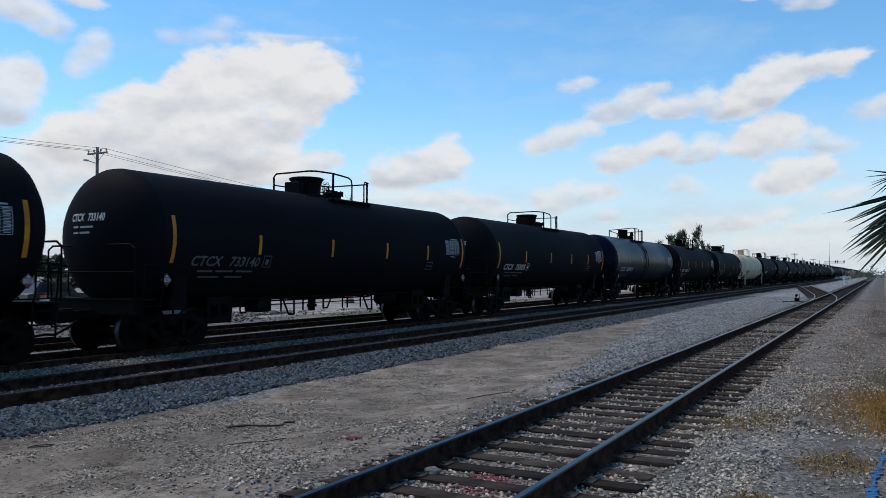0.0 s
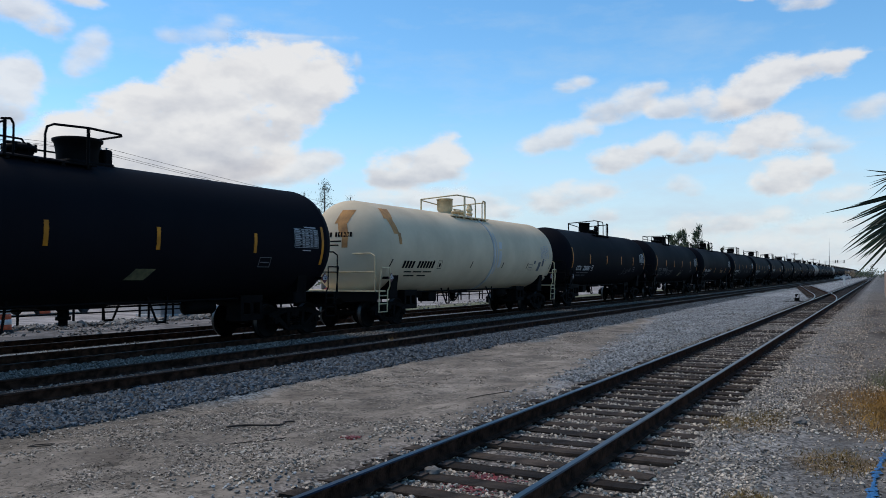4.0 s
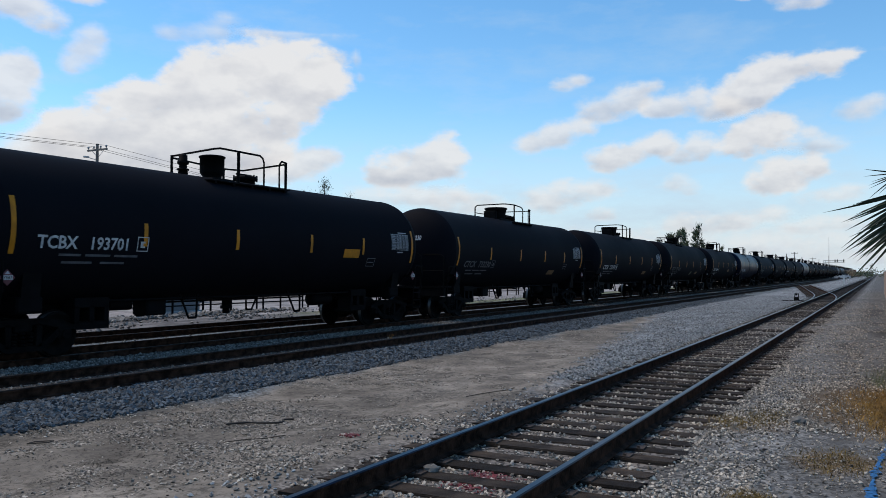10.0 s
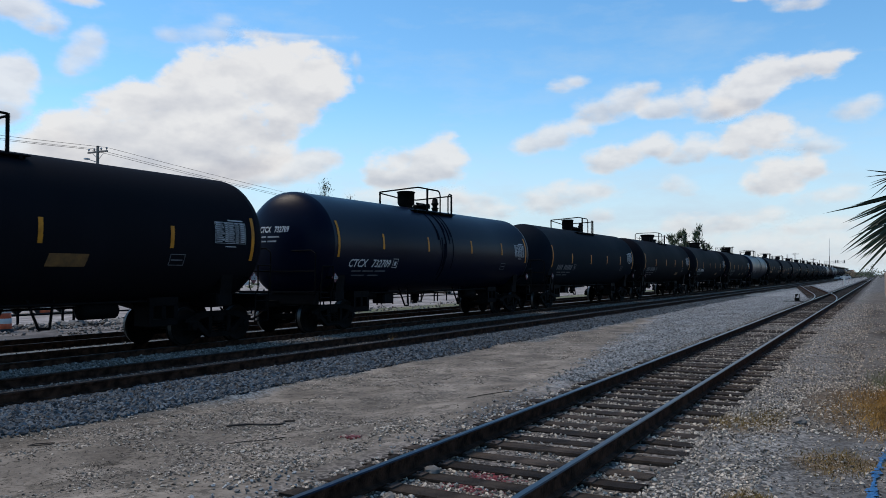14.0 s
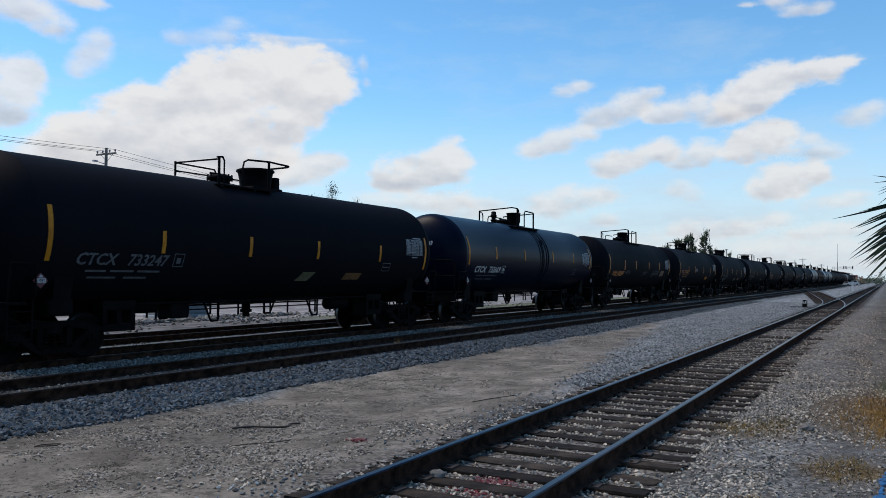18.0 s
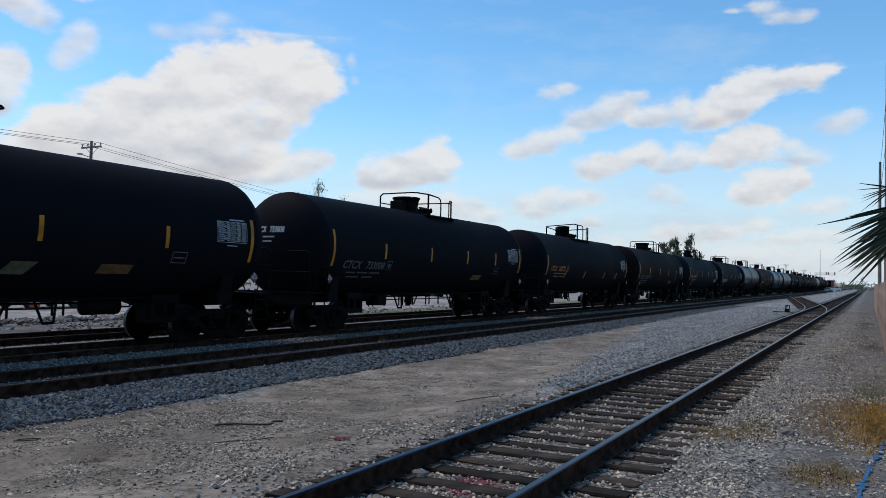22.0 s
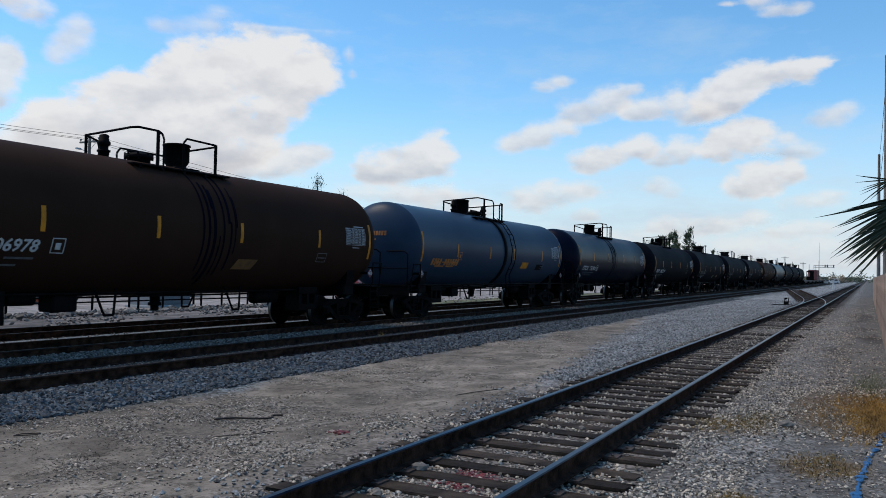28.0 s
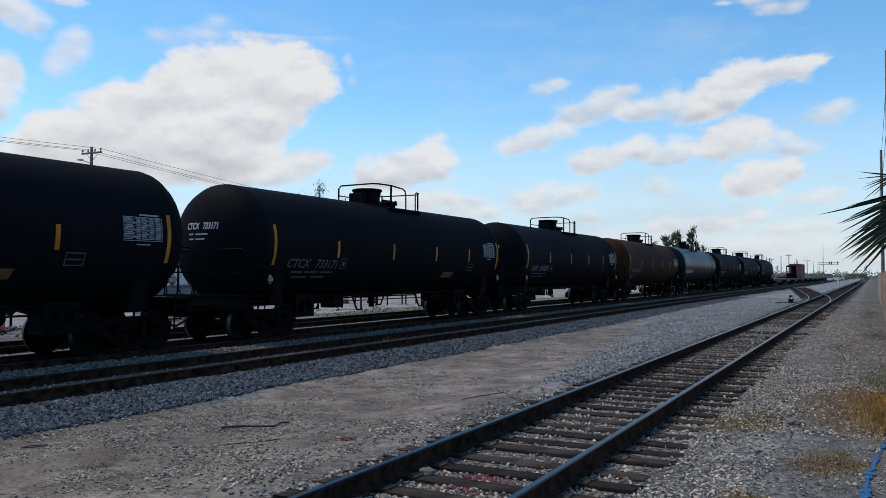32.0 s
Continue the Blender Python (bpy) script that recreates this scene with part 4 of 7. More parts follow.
def ring_shapes(k):
    """The shorter guard rail of the cars with a flared bonnet: a bent pipe round the bonnet, a gate frame at the other end."""
    base, top = AX + 1.36, 4.84
    near, far = Shape(), Shape()
    y = -0.78
    near.pipe([(k * -0.9, -y, top - 0.1), (k * -0.98, -y * 0.8, top - 0.02), (k * -0.95, y * 0.8, top), (k * -0.8, y, top), (k * 0.03, y, top + 0.02), (k * 0.85, y, top - 0.03), (k * 1.0, y, top - 0.1), (k * 1.04, y, top - 0.25), (k * 1.04, y, base)], 0.026)
    near.rod((k * 0.03, y, base), (k * 0.03, y, top + 0.02), 0.036)
    gate = Shape().rod((k * 1.9, y, base), (k * 1.9, y, top - 0.1), 0.034)
    gate.pipe([(k * 1.72, y, base), (k * 1.72, y, top - 0.16), (k * 1.78, y, top - 0.07), (k * 1.98, y, top - 0.1)], 0.024)
    gate.pipe([(k * 1.9, y, top - 0.14), (k * 1.9, -y, top - 0.14)], 0.022)
    y = 0.78
    far.rod((k * -0.9, y, base), (k * -0.9, y, top - 0.1), 0.03)
    far.pipe([(k * -0.9, y, top - 0.35), (k * 1.9, y, top - 0.35)], 0.02)
    far.rod((k * 1.9, y, base), (k * 1.9, y, top - 0.1), 0.03)
    far.pipe([(k * 0.4, y, base), (k * 0.4, y, top - 0.3), (k * 0.5, y, top - 0.16), (k * 1.9, y, top - 0.14)], 0.022)
    return near, far, gate


MESHES = {}


def shared(key, make, *mats):
    if key not in MESHES:
        MESHES[key] = make().mesh(key.split("/")[0], *mats)
    return MESHES[key]


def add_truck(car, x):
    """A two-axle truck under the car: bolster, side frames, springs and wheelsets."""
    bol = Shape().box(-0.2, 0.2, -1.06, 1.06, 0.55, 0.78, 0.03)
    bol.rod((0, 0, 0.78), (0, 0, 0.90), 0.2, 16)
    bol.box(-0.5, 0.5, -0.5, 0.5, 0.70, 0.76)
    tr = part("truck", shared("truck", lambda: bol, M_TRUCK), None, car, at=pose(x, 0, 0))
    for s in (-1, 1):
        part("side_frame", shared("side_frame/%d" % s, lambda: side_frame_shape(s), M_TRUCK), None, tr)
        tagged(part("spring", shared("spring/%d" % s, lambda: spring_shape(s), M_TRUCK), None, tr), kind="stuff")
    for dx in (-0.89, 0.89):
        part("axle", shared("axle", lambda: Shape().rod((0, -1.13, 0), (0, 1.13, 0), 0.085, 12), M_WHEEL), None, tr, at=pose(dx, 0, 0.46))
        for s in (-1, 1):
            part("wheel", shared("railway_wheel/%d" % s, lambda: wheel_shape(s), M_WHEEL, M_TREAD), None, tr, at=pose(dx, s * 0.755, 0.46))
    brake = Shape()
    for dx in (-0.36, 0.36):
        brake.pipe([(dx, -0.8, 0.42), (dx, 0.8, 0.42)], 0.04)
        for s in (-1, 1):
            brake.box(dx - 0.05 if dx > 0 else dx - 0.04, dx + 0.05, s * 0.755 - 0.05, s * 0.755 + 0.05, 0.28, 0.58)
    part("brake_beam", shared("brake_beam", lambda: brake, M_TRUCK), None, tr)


def sill_shape(s):
    sh = Shape().prism([(s * 5.1, 0.86), (s * 7.95, 0.86), (s * 7.95, 1.16), (s * 7.1, 1.30), (s * 4.4, 1.22), (s * 4.2, 1.12)], "y", -0.3, 0.3)
    sh.box(s * 6.6 - 0.28, s * 6.6 + 0.28, -1.25, 1.25, 0.92, 1.24, 0.04)
    for y in (-1, 1):
        sh.prism([(y * 0.3, 1.2), (y * 1.25, 1.2), (y * 1.32, 1.75), (y * 1.2, 1.9), (y * 0.8, 1.4)], "x", s * 6.6 - 0.2, s * 6.6 + 0.2)
    return sh


def coupler_shape(s):
    sh = Shape().box(min(s * 7.9, s * 8.62), max(s * 7.9, s * 8.62), -0.09, 0.09, 0.76, 0.95, 0.02)
    sh.box(min(s * 8.55, s * 8.92), max(s * 8.55, s * 8.92), -0.2, 0.14, 0.70, 1.0, 0.05)
    sh.pipe([(s * 8.0, 0.25, 0.80), (s * 8.35, 0.33, 0.55), (s * 8.7, 0.3, 0.42), (s * 8.95, 0.25, 0.45)], 0.03)
    return sh


def end_platform_shape(s):
    sh = Shape().box(min(s * 7.5, s * 8.05), max(s * 7.5, s * 8.05), -1.5, 1.5, 1.17, 1.215)
    sh.pipe([(s * 8.05, -1.45, 1.2), (s * 8.05, -1.45, 2.30), (s * 8.05, -1.30, 2.40), (s * 8.05, 1.30, 2.40), (s * 8.05, 1.45, 2.30), (s * 8.05, 1.45, 1.2)], 0.022)
    sh.pipe([(s * 8.05, -1.45, 1.8), (s * 8.05, 1.45, 1.8)], 0.018)
    return sh


def ladder_shape(s, y):
    """A corner ladder with its grab iron."""
    sh = Shape()
    x0, x1 = s * 7.4, s * 7.9
    for x in (x0, x1):
        sh.pipe([(x, y * 1.5, 0.50), (x, y * 1.52, 1.2)], 0.022)
    for z in (0.52, 0.78, 1.04):
        sh.pipe([(x0, y * 1.5, z), (x1, y * 1.5, z)], 0.018)
    sh.pipe([(x0, y * 1.52, 1.2), (x0, y * 1.6, 1.35), (x0, y * 1.6, 1.95), (x1, y * 1.6, 1.95), (x1, y * 1.52, 1.2)], 0.02)
    return sh


def build_car(kind, m):
    """A tank car. kind: the order of its top fittings."""
    car = thing("tank_car", "", "tank car", m, "tank cars in the passing train")
    part("tank_shell", shared("tank_shell", shell_shape, M_TANK), None, car)
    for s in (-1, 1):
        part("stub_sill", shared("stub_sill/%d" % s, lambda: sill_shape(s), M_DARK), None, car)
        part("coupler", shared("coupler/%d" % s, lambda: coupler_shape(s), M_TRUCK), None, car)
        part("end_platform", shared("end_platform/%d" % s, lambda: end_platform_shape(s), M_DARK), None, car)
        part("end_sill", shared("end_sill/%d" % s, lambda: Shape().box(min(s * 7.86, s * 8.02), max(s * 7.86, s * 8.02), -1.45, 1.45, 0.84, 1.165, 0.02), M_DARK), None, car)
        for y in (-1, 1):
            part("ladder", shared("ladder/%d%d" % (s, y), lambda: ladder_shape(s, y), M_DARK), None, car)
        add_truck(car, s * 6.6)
    flip = kind in "CDEG"
    near, far, gate = ring_shapes(-1 if flip else 1) if kind in "AC" else railing_shapes(flip)
    part("guard_rail", shared("guard_rail/n%s" % kind, lambda: near, M_DARK), None, car)
    part("guard_rail", shared("guard_rail/f%s" % kind, lambda: far, M_DARK), None, car)
    part("gate_rail", shared("gate_rail/%s" % kind, lambda: gate, M_DARK), None, car)

    def deck():
        sh = Shape()
        if kind in "AC":
            sh.box(min(-0.1 * (-1 if flip else 1), 2.0 * (-1 if flip else 1)), max(-0.1 * (-1 if flip else 1), 2.0 * (-1 if flip else 1)), -0.91, -0.65, 4.03, 4.06)
            for x in (0.1, 0.7, 1.3, 1.9):
                sh.box(x * (-1 if flip else 1) - 0.04, x * (-1 if flip else 1) + 0.04, -0.90, 0.6, 3.97, 4.03)
            return sh
        for y in (-0.78, 0.78):
            sh.box(-1.55, 1.55, y - 0.13, y + 0.13, 4.03, 4.06)
        for x in (-1.35, -0.7, 0.0, 0.7, 1.35):
            sh.box(x - 0.04, x + 0.04, -0.90, 0.90, 3.97, 4.03)
        return sh
    tagged(part("walkway", shared("walkway/%s" % kind, deck, M_DARK), None, car), kind="stuff")
    k = -1 if flip else 1
    top = AX + R

    def hatch(x):
        sh = Shape().lathe((x, 0, top - 0.05), "z", [(0, 0.27), (0.13, 0.27), (0.13, 0.34), (0.20, 0.34), (0.24, 0.30), (0.28, 0.10)], 24)
        for i in range(8):
            a = i * math.pi / 4
            sh.rod((x + 0.31 * math.cos(a), 0.31 * math.sin(a), top + 0.05), (x + 0.31 * math.cos(a), 0.31 * math.sin(a), top + 0.22), 0.03, 6)
        sh.rod((x - 0.3, 0.05, top + 0.24), (x + 0.3, 0.05, top + 0.24), 0.03, 6)
        return sh

    def valve(x):
        return Shape().lathe((x, 0, top - 0.05), "z", [(0, 0.12), (0.16, 0.12), (0.16, 0.15), (0.20, 0.15), (0.20, 0.10), (0.30, 0.10), (0.32, 0.145), (0.40, 0.145), (0.42, 0.11), (0.54, 0.11), (0.57, 0.06)], 16)

    if kind in "AC":
        def bonnet():
            x = k * -0.3
            sh = Shape().lathe((x, 0, top - 0.12), "z", [(0, 0.43), (0.10, 0.43), (0.36, 0.45), (0.54, 0.49), (0.57, 0.53), (0.62, 0.53), (0.64, 0.48), (0.65, 0.2)], 32)
            sh.box(x - 0.6, x + 0.6, -0.5, 0.5, top - 0.12, top - 0.01, 0.03)
            return sh
        part("bonnet", shared("bonnet/%s" % kind, bonnet, M_DARK), None, car)
        part("hatch", shared("hatch/%s" % kind, lambda: hatch(k * 1.08), M_DARK), None, car)
        part("vent_box", shared("vent_box/%s" % kind, lambda: Shape().box(min(k * -1.0, k * -0.78), max(k * -1.0, k * -0.78), -0.3, 0.3, top - 0.1, top + 0.34, 0.03), M_DARK), None, car)
    else:
        xs = {"B": (-0.67, 0.5, 1.57), "D": (0.57, -0.62, -1.63), "E": (0.55, -0.4, 1.57), "F": (-0.58, 0.7, -1.6), "G": (0.55, -0.4, 1.57, -1.7),
              "H": (-1.1, 0.2, 1.15, -1.8)}[kind]

        def drum():
            x = xs[0]
            sh = Shape().lathe((x, 0, top - 0.08), "z", [(0, 0.42), (0.03, 0.25), (0.14, 0.25), (0.21, 0.30), (0.25, 0.32), (0.63, 0.32), (0.63, 0.345), (0.67, 0.345), (0.69, 0.29), (0.70, 0.1)], 28)
            sh.box(x - 0.42, x + 0.42, -0.42, 0.42, top - 0.12, top - 0.02, 0.02)
            return sh
        part("valve_housing", shared("valve_housing/%s" % kind, drum, M_DARK), None, car)
        part("hatch", shared("hatch/%s" % kind, lambda: hatch(xs[1]), M_DARK), None, car)
        part("relief_valve", shared("relief_valve/%s" % kind, lambda: valve(xs[2]), M_DARK), None, car)
        if len(xs) > 3:
            part("relief_valve", shared("relief_valve/%s2" % kind, lambda: valve(xs[3]), M_DARK), None, car)

    def outlet():
        sh = Shape().prism([(-1.5, 1.22), (-0.7, 0.98), (0.7, 0.98), (1.5, 1.22)], "y", -0.35, 0.35)
        sh.lathe((0, 0, 0.62), "z", [(0, 0.10), (0.12, 0.10), (0.12, 0.16), (0.2, 0.16), (0.2, 0.12), (0.42, 0.12)], 16)
        return sh
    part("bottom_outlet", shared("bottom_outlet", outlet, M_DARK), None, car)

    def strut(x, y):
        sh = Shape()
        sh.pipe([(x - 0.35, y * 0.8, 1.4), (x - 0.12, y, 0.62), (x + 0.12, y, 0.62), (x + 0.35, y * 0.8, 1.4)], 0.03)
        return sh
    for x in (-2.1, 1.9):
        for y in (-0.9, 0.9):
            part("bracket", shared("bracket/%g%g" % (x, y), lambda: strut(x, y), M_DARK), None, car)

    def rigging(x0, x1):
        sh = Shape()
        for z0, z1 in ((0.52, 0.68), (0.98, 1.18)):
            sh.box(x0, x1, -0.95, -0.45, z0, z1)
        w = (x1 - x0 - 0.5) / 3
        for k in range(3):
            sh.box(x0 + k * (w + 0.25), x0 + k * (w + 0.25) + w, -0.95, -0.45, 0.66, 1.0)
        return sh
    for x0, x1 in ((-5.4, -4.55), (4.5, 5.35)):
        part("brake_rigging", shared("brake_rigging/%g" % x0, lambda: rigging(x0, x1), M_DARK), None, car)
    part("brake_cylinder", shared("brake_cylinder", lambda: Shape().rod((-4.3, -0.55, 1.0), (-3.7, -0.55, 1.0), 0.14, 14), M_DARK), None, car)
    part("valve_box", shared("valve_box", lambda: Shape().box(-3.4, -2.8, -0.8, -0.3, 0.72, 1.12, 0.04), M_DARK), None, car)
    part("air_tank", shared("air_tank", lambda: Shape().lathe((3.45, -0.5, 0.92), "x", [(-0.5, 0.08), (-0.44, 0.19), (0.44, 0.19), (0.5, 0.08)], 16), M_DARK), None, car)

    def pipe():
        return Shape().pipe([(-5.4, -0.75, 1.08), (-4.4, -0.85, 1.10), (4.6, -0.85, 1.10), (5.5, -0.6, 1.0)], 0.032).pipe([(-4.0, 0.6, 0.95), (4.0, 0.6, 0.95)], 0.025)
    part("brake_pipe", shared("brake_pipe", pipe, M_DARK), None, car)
    return car


BLACK, BLUE, BROWN = (0.0074, 0.0077, 0.0105), (0.0021, 0.0044, 0.0145), (0.036, 0.019, 0.0125)
STEEL, WHITE, PLUM, TEAL = (0.025, 0.044, 0.074), (0.62, 0.51, 0.36), (0.0095, 0.0072, 0.0078), (0.0075, 0.0115, 0.0175)
RUSTY = (0.05, 0.022, 0.014)
# reporting mark, paint, top fittings, style of the markings
CARS = [
    ("", BLACK, "A", "w"), ("CTCX 733140", BLACK, "A", "f"), ("CTCX 733055", BLACK, "A", "w"), ("CTCX 732794", BLUE, "B", "wg"),
    ("SHPX 208621", BLACK, "B", "w"), ("CTCX 733219", BLACK, "C", "fy"), ("", WHITE, "B", "k"), ("CITX 220082", BLACK, "B", "wg"),
    ("CTCX 733196", BLACK, "C", "fgy"), ("SHPX 206756", BLACK, "E", "wso"), ("SHPX 208570", BLACK, "D", "wg"), ("DBUX 302452", BLACK, "D", "wo"),
    ("TCBX 193701", BLACK, "F", "h"), ("CTCX 733230", BLACK, "A", "fo"), ("CTCX 733073", BLACK, "A", "wo"), ("CTCX 733176", BLACK, "C", "fyo"),
    ("SHPX 208493", BLACK, "D", "wo"), ("CTCX 732709", BLUE, "B", "w"), ("", TEAL, "B", "f"), ("", BLACK, "A", "fo"),
    ("CTCX 733078", BLACK, "A", "wo"), ("CTCX 733247", BLACK, "C", "fyo"), ("CTCX 732669", BLUE, "D", "w"), ("", BLACK, "E", "ug"),
    ("UTLX 202740", BLACK, "G", "u"), ("CTCX 733228", BLACK, "C", "fyo"), ("CTCX 733008", BLACK, "A", "fo"), ("UTLX 203775", BLACK, "F", "ul"),
    ("CTCX 733207", PLUM, "A", "fo"), ("UTLX 211099", TEAL, "F", "u"), ("CTCX 733091", BLACK, "A", "w"), ("", BLUE, "B", "w"),
    ("SHPX 206978", BROWN, "D", "wo"), ("", STEEL, "H", "ub"), ("CTCX 732916", BLUE, "B", "w"), ("DBUX 208823", BLACK, "D", "w"),
    ("CTCX 733285", BLACK, "C", "fyo"), ("CTCX 733171", BLACK, "A", "fo"), ("", BLACK, "A", "f"), ("", RUSTY, "A", "f"),
    ("", TEAL, "B", "w"), ("", BLACK, "A", "f"), ("", BLACK, "A", "f"), ("", BLACK, "D", "f"),
]
PAINT = {BLACK: "black", BLUE: "glossy dark blue", BROWN: "dark brown", STEEL: "dusty steel-blue", WHITE: "off-white rust-stained", PLUM: "brownish black",
         TEAL: "dark slate-blue", RUSTY: "rusty red-brown"}
# the couplings give and take: how far each car stands from an even spacing
SLACK = (0.34, 0.42, 0.38, 0.22, 0.05, -0.03, 0.3, 0.19, 0.31, 0.36, 0.17, -0.17, -0.13, -0.14, -0.1, -0.08, -0.1, 0.13, 0.14,
         -0.1, -0.27, -0.37, -0.56, -0.45, -0.27, -0.15, -0.13, 0.17, 0.26, 0.23, 0.12, -0.01, 0.03, 0.12, -0.02, -0.09, 0.12, 0.21)
ROLLING = []
cars, first = [], {}
for i, (mark, paint, kind, style) in enumerate(CARS):
    spot = pose(FIRST + PITCH * (i - 1) + SLACK[min(i, len(SLACK) - 1)], TRAIN_Y, RAIL)
    if kind in first:
        car = copy_thing(first[kind], spot)
    else:
        car = first[kind] = build_car(kind, spot)
    for ob in car.children:
        ob.color = (*paint, 1)
        if ob.name.startswith("tank_shell"):
            ob.material_slots[0].link = "OBJECT"
            ob.material_slots[0].material = M_TANKGLOSS if paint in (BLUE, STEEL) or i == 40 else M_TANK
    ROLLING.append((car, spot))
    cars.append(car)
    note = " with graffiti on its side" if "g" in style else " with amber reflector strips" if i % 2 else " with white stencils"
    tagged(car, PAINT[paint] + " cylindrical rail tank car" + note)

# where the reflector strips stand along the cars
STRIPES = {"A": (-7.13, -4.25, -1.12, 1.83, 4.5, 7.16), "C": (-7.17, -4.4, -1.62, 1.12, 4.27, 7.08), "blue": (-7.16, -4.72, -1.78, 1.62, 4.47, 7.06),
           "B": (-7.28, -4.45, -1.35, 1.6, 4.3, 7.1), "D": (-7.2, -4.3, -1.45, 1.25, 4.5, 7.14), "E": (-7.2, -4.2, -1.75, 1.35, 4.1, 7.08), "F": (-7.25, -4.2, -1.34, 1.62, 4.2, 7.14),
           "G": (-7.27, -4.32, -1.78, 1.62, 4.72, 7.15), "H": (-7.28, -4.5, -1.48, 1.08, 4.55, 7.07)}
LOW_STRIPES = (-7.3, -4.51, -1.32, 2.41, 4.95, 7.21)
PANEL = [(u, 0.475 - 0.05 * r, u + w, 0.494 - 0.05 * r) for r in range(10) for u, w in ((0.03, 0.20 + 0.04 * (r % 3)), (0.33, 0.09), (0.47, 0.15 + 0.04 * (r % 2)), (0.69, 0.12), (0.86, 0.15))]
PANEL += [(0, 0.457 - 0.05 * r, 1.05, 0.464 - 0.05 * r) for r in range(9)]
PANEL += [(0, -0.005, 0.012, 0.51), (1.04, -0.005, 1.052, 0.51), (0.43, 0.0, 0.44, 0.5), (0, -0.012, 1.05, 0.0), (0, 0.5, 1.05, 0.512), (0.45, 0.545, 0.98, 0.58), (0.35, -0.1, 0.72, -0.075)]


def placard_shape(x):
    """A diamond card in a holder: red with a white band across it."""
    pl, d = Shape(), 0.15
    pl.prism([(x, 1.62 - d), (x + d, 1.62), (x, 1.62 + d), (x - d, 1.62)], "y", -1.60, -1.575)
    pl.box(x - 0.1, x + 0.1, -1.605, -1.601, 1.575, 1.665, slot=1)
    pl.prism([(x, 1.68), (x + 0.05, 1.685), (x, 1.74), (x - 0.05, 1.685)], "y", -1.605, -1.601, slot=1)
    return pl.box(x - 0.03, x + 0.03, -1.575, -1.2, 1.58, 1.66, slot=2)


def placard_number(x):
    vs, fs = letters("1987", 0.1)
    w = max(v[0] for v in vs)
    return Shape().add([(x + (v[0] / w - 0.5) * 0.17, -1.608, 1.585 + v[1]) for v in vs], fs)


# patches on the sides: from, to, height, half height, slant, paint
PATCHES = {"plain": (("o", (2.66, 3.5, 1.75, 0.12, 0.06, M_OCHRE)), ("y", (0.5, 1.05, 1.73, 0.15, 0.22, M_PALEPATCH))),
           12: [(3.24, 4.05, 2.3, 0.13, 0.03, M_YELLOW)], 24: [(2.95, 3.75, 1.83, 0.13, 0.06, M_YELLOW), (-1.75, -0.8, 2.48, 0.12, 0.0, M_SCRAWL)],
           29: [(6.25, 6.8, 2.2, 0.28, 0.05, M_OCHRE), (5.6, 6.1, 1.98, 0.14, 0.1, M_CARD)], 32: [(1.2, 1.95, 1.8, 0.15, 0.14, M_OCHRE)],
           33: [(2.12, 2.88, 2.06, 0.15, 0.08, M_YELLOW), (4.0, 4.75, 2.0, 0.14, 0.0, M_DARK)], 16: [(1.5, 2.4, 2.0, 0.14, 0.04, M_OCHRE)],
           23: [(4.6, 5.5, 2.1, 0.2, 0.1, M_OCHRE)]}


def scrawl(seed, length, tall, put):
    """A run of sprayed loops and strokes: one ribbon, laid on the curved steel."""
    rng = random.Random(seed)
    sh, u, line = Shape(), 0.0, []
    while u < length:
        w, h, a0, turn = rng.uniform(0.10, 0.26), tall * rng.uniform(0.35, 1.0), rng.uniform(0, 6.28), rng.choice((-1, 1)) * rng.uniform(3.0, 6.5)
        base = rng.uniform(0.2, 0.5) * tall
        line += [(u + w * 0.5 * math.cos(a0 + turn * k / 9) + 0.25 * h * math.sin(a0 + turn * k / 9), base + h * 0.5 * math.sin(a0 + turn * k / 9)) for k in range(10)]
        u += w * rng.uniform(0.7, 1.1)
        if rng.random() < 0.35:
            u += 0.12
    for (u0, v0), (u1, v1) in zip(line, line[1:]):
        d = math.hypot(u1 - u0, v1 - v0)
        if 1e-4 < d < 0.3:
            nu, nv = -(v1 - v0) / d * 0.011, (u1 - u0) / d * 0.011
            sh.add([put(u0 + nu, v0 + nv), put(u0 - nu, v0 - nv), put(u1 - nu, v1 - nv), put(u1 + nu, v1 + nv)], [(0, 1, 2, 3)])
    return sh


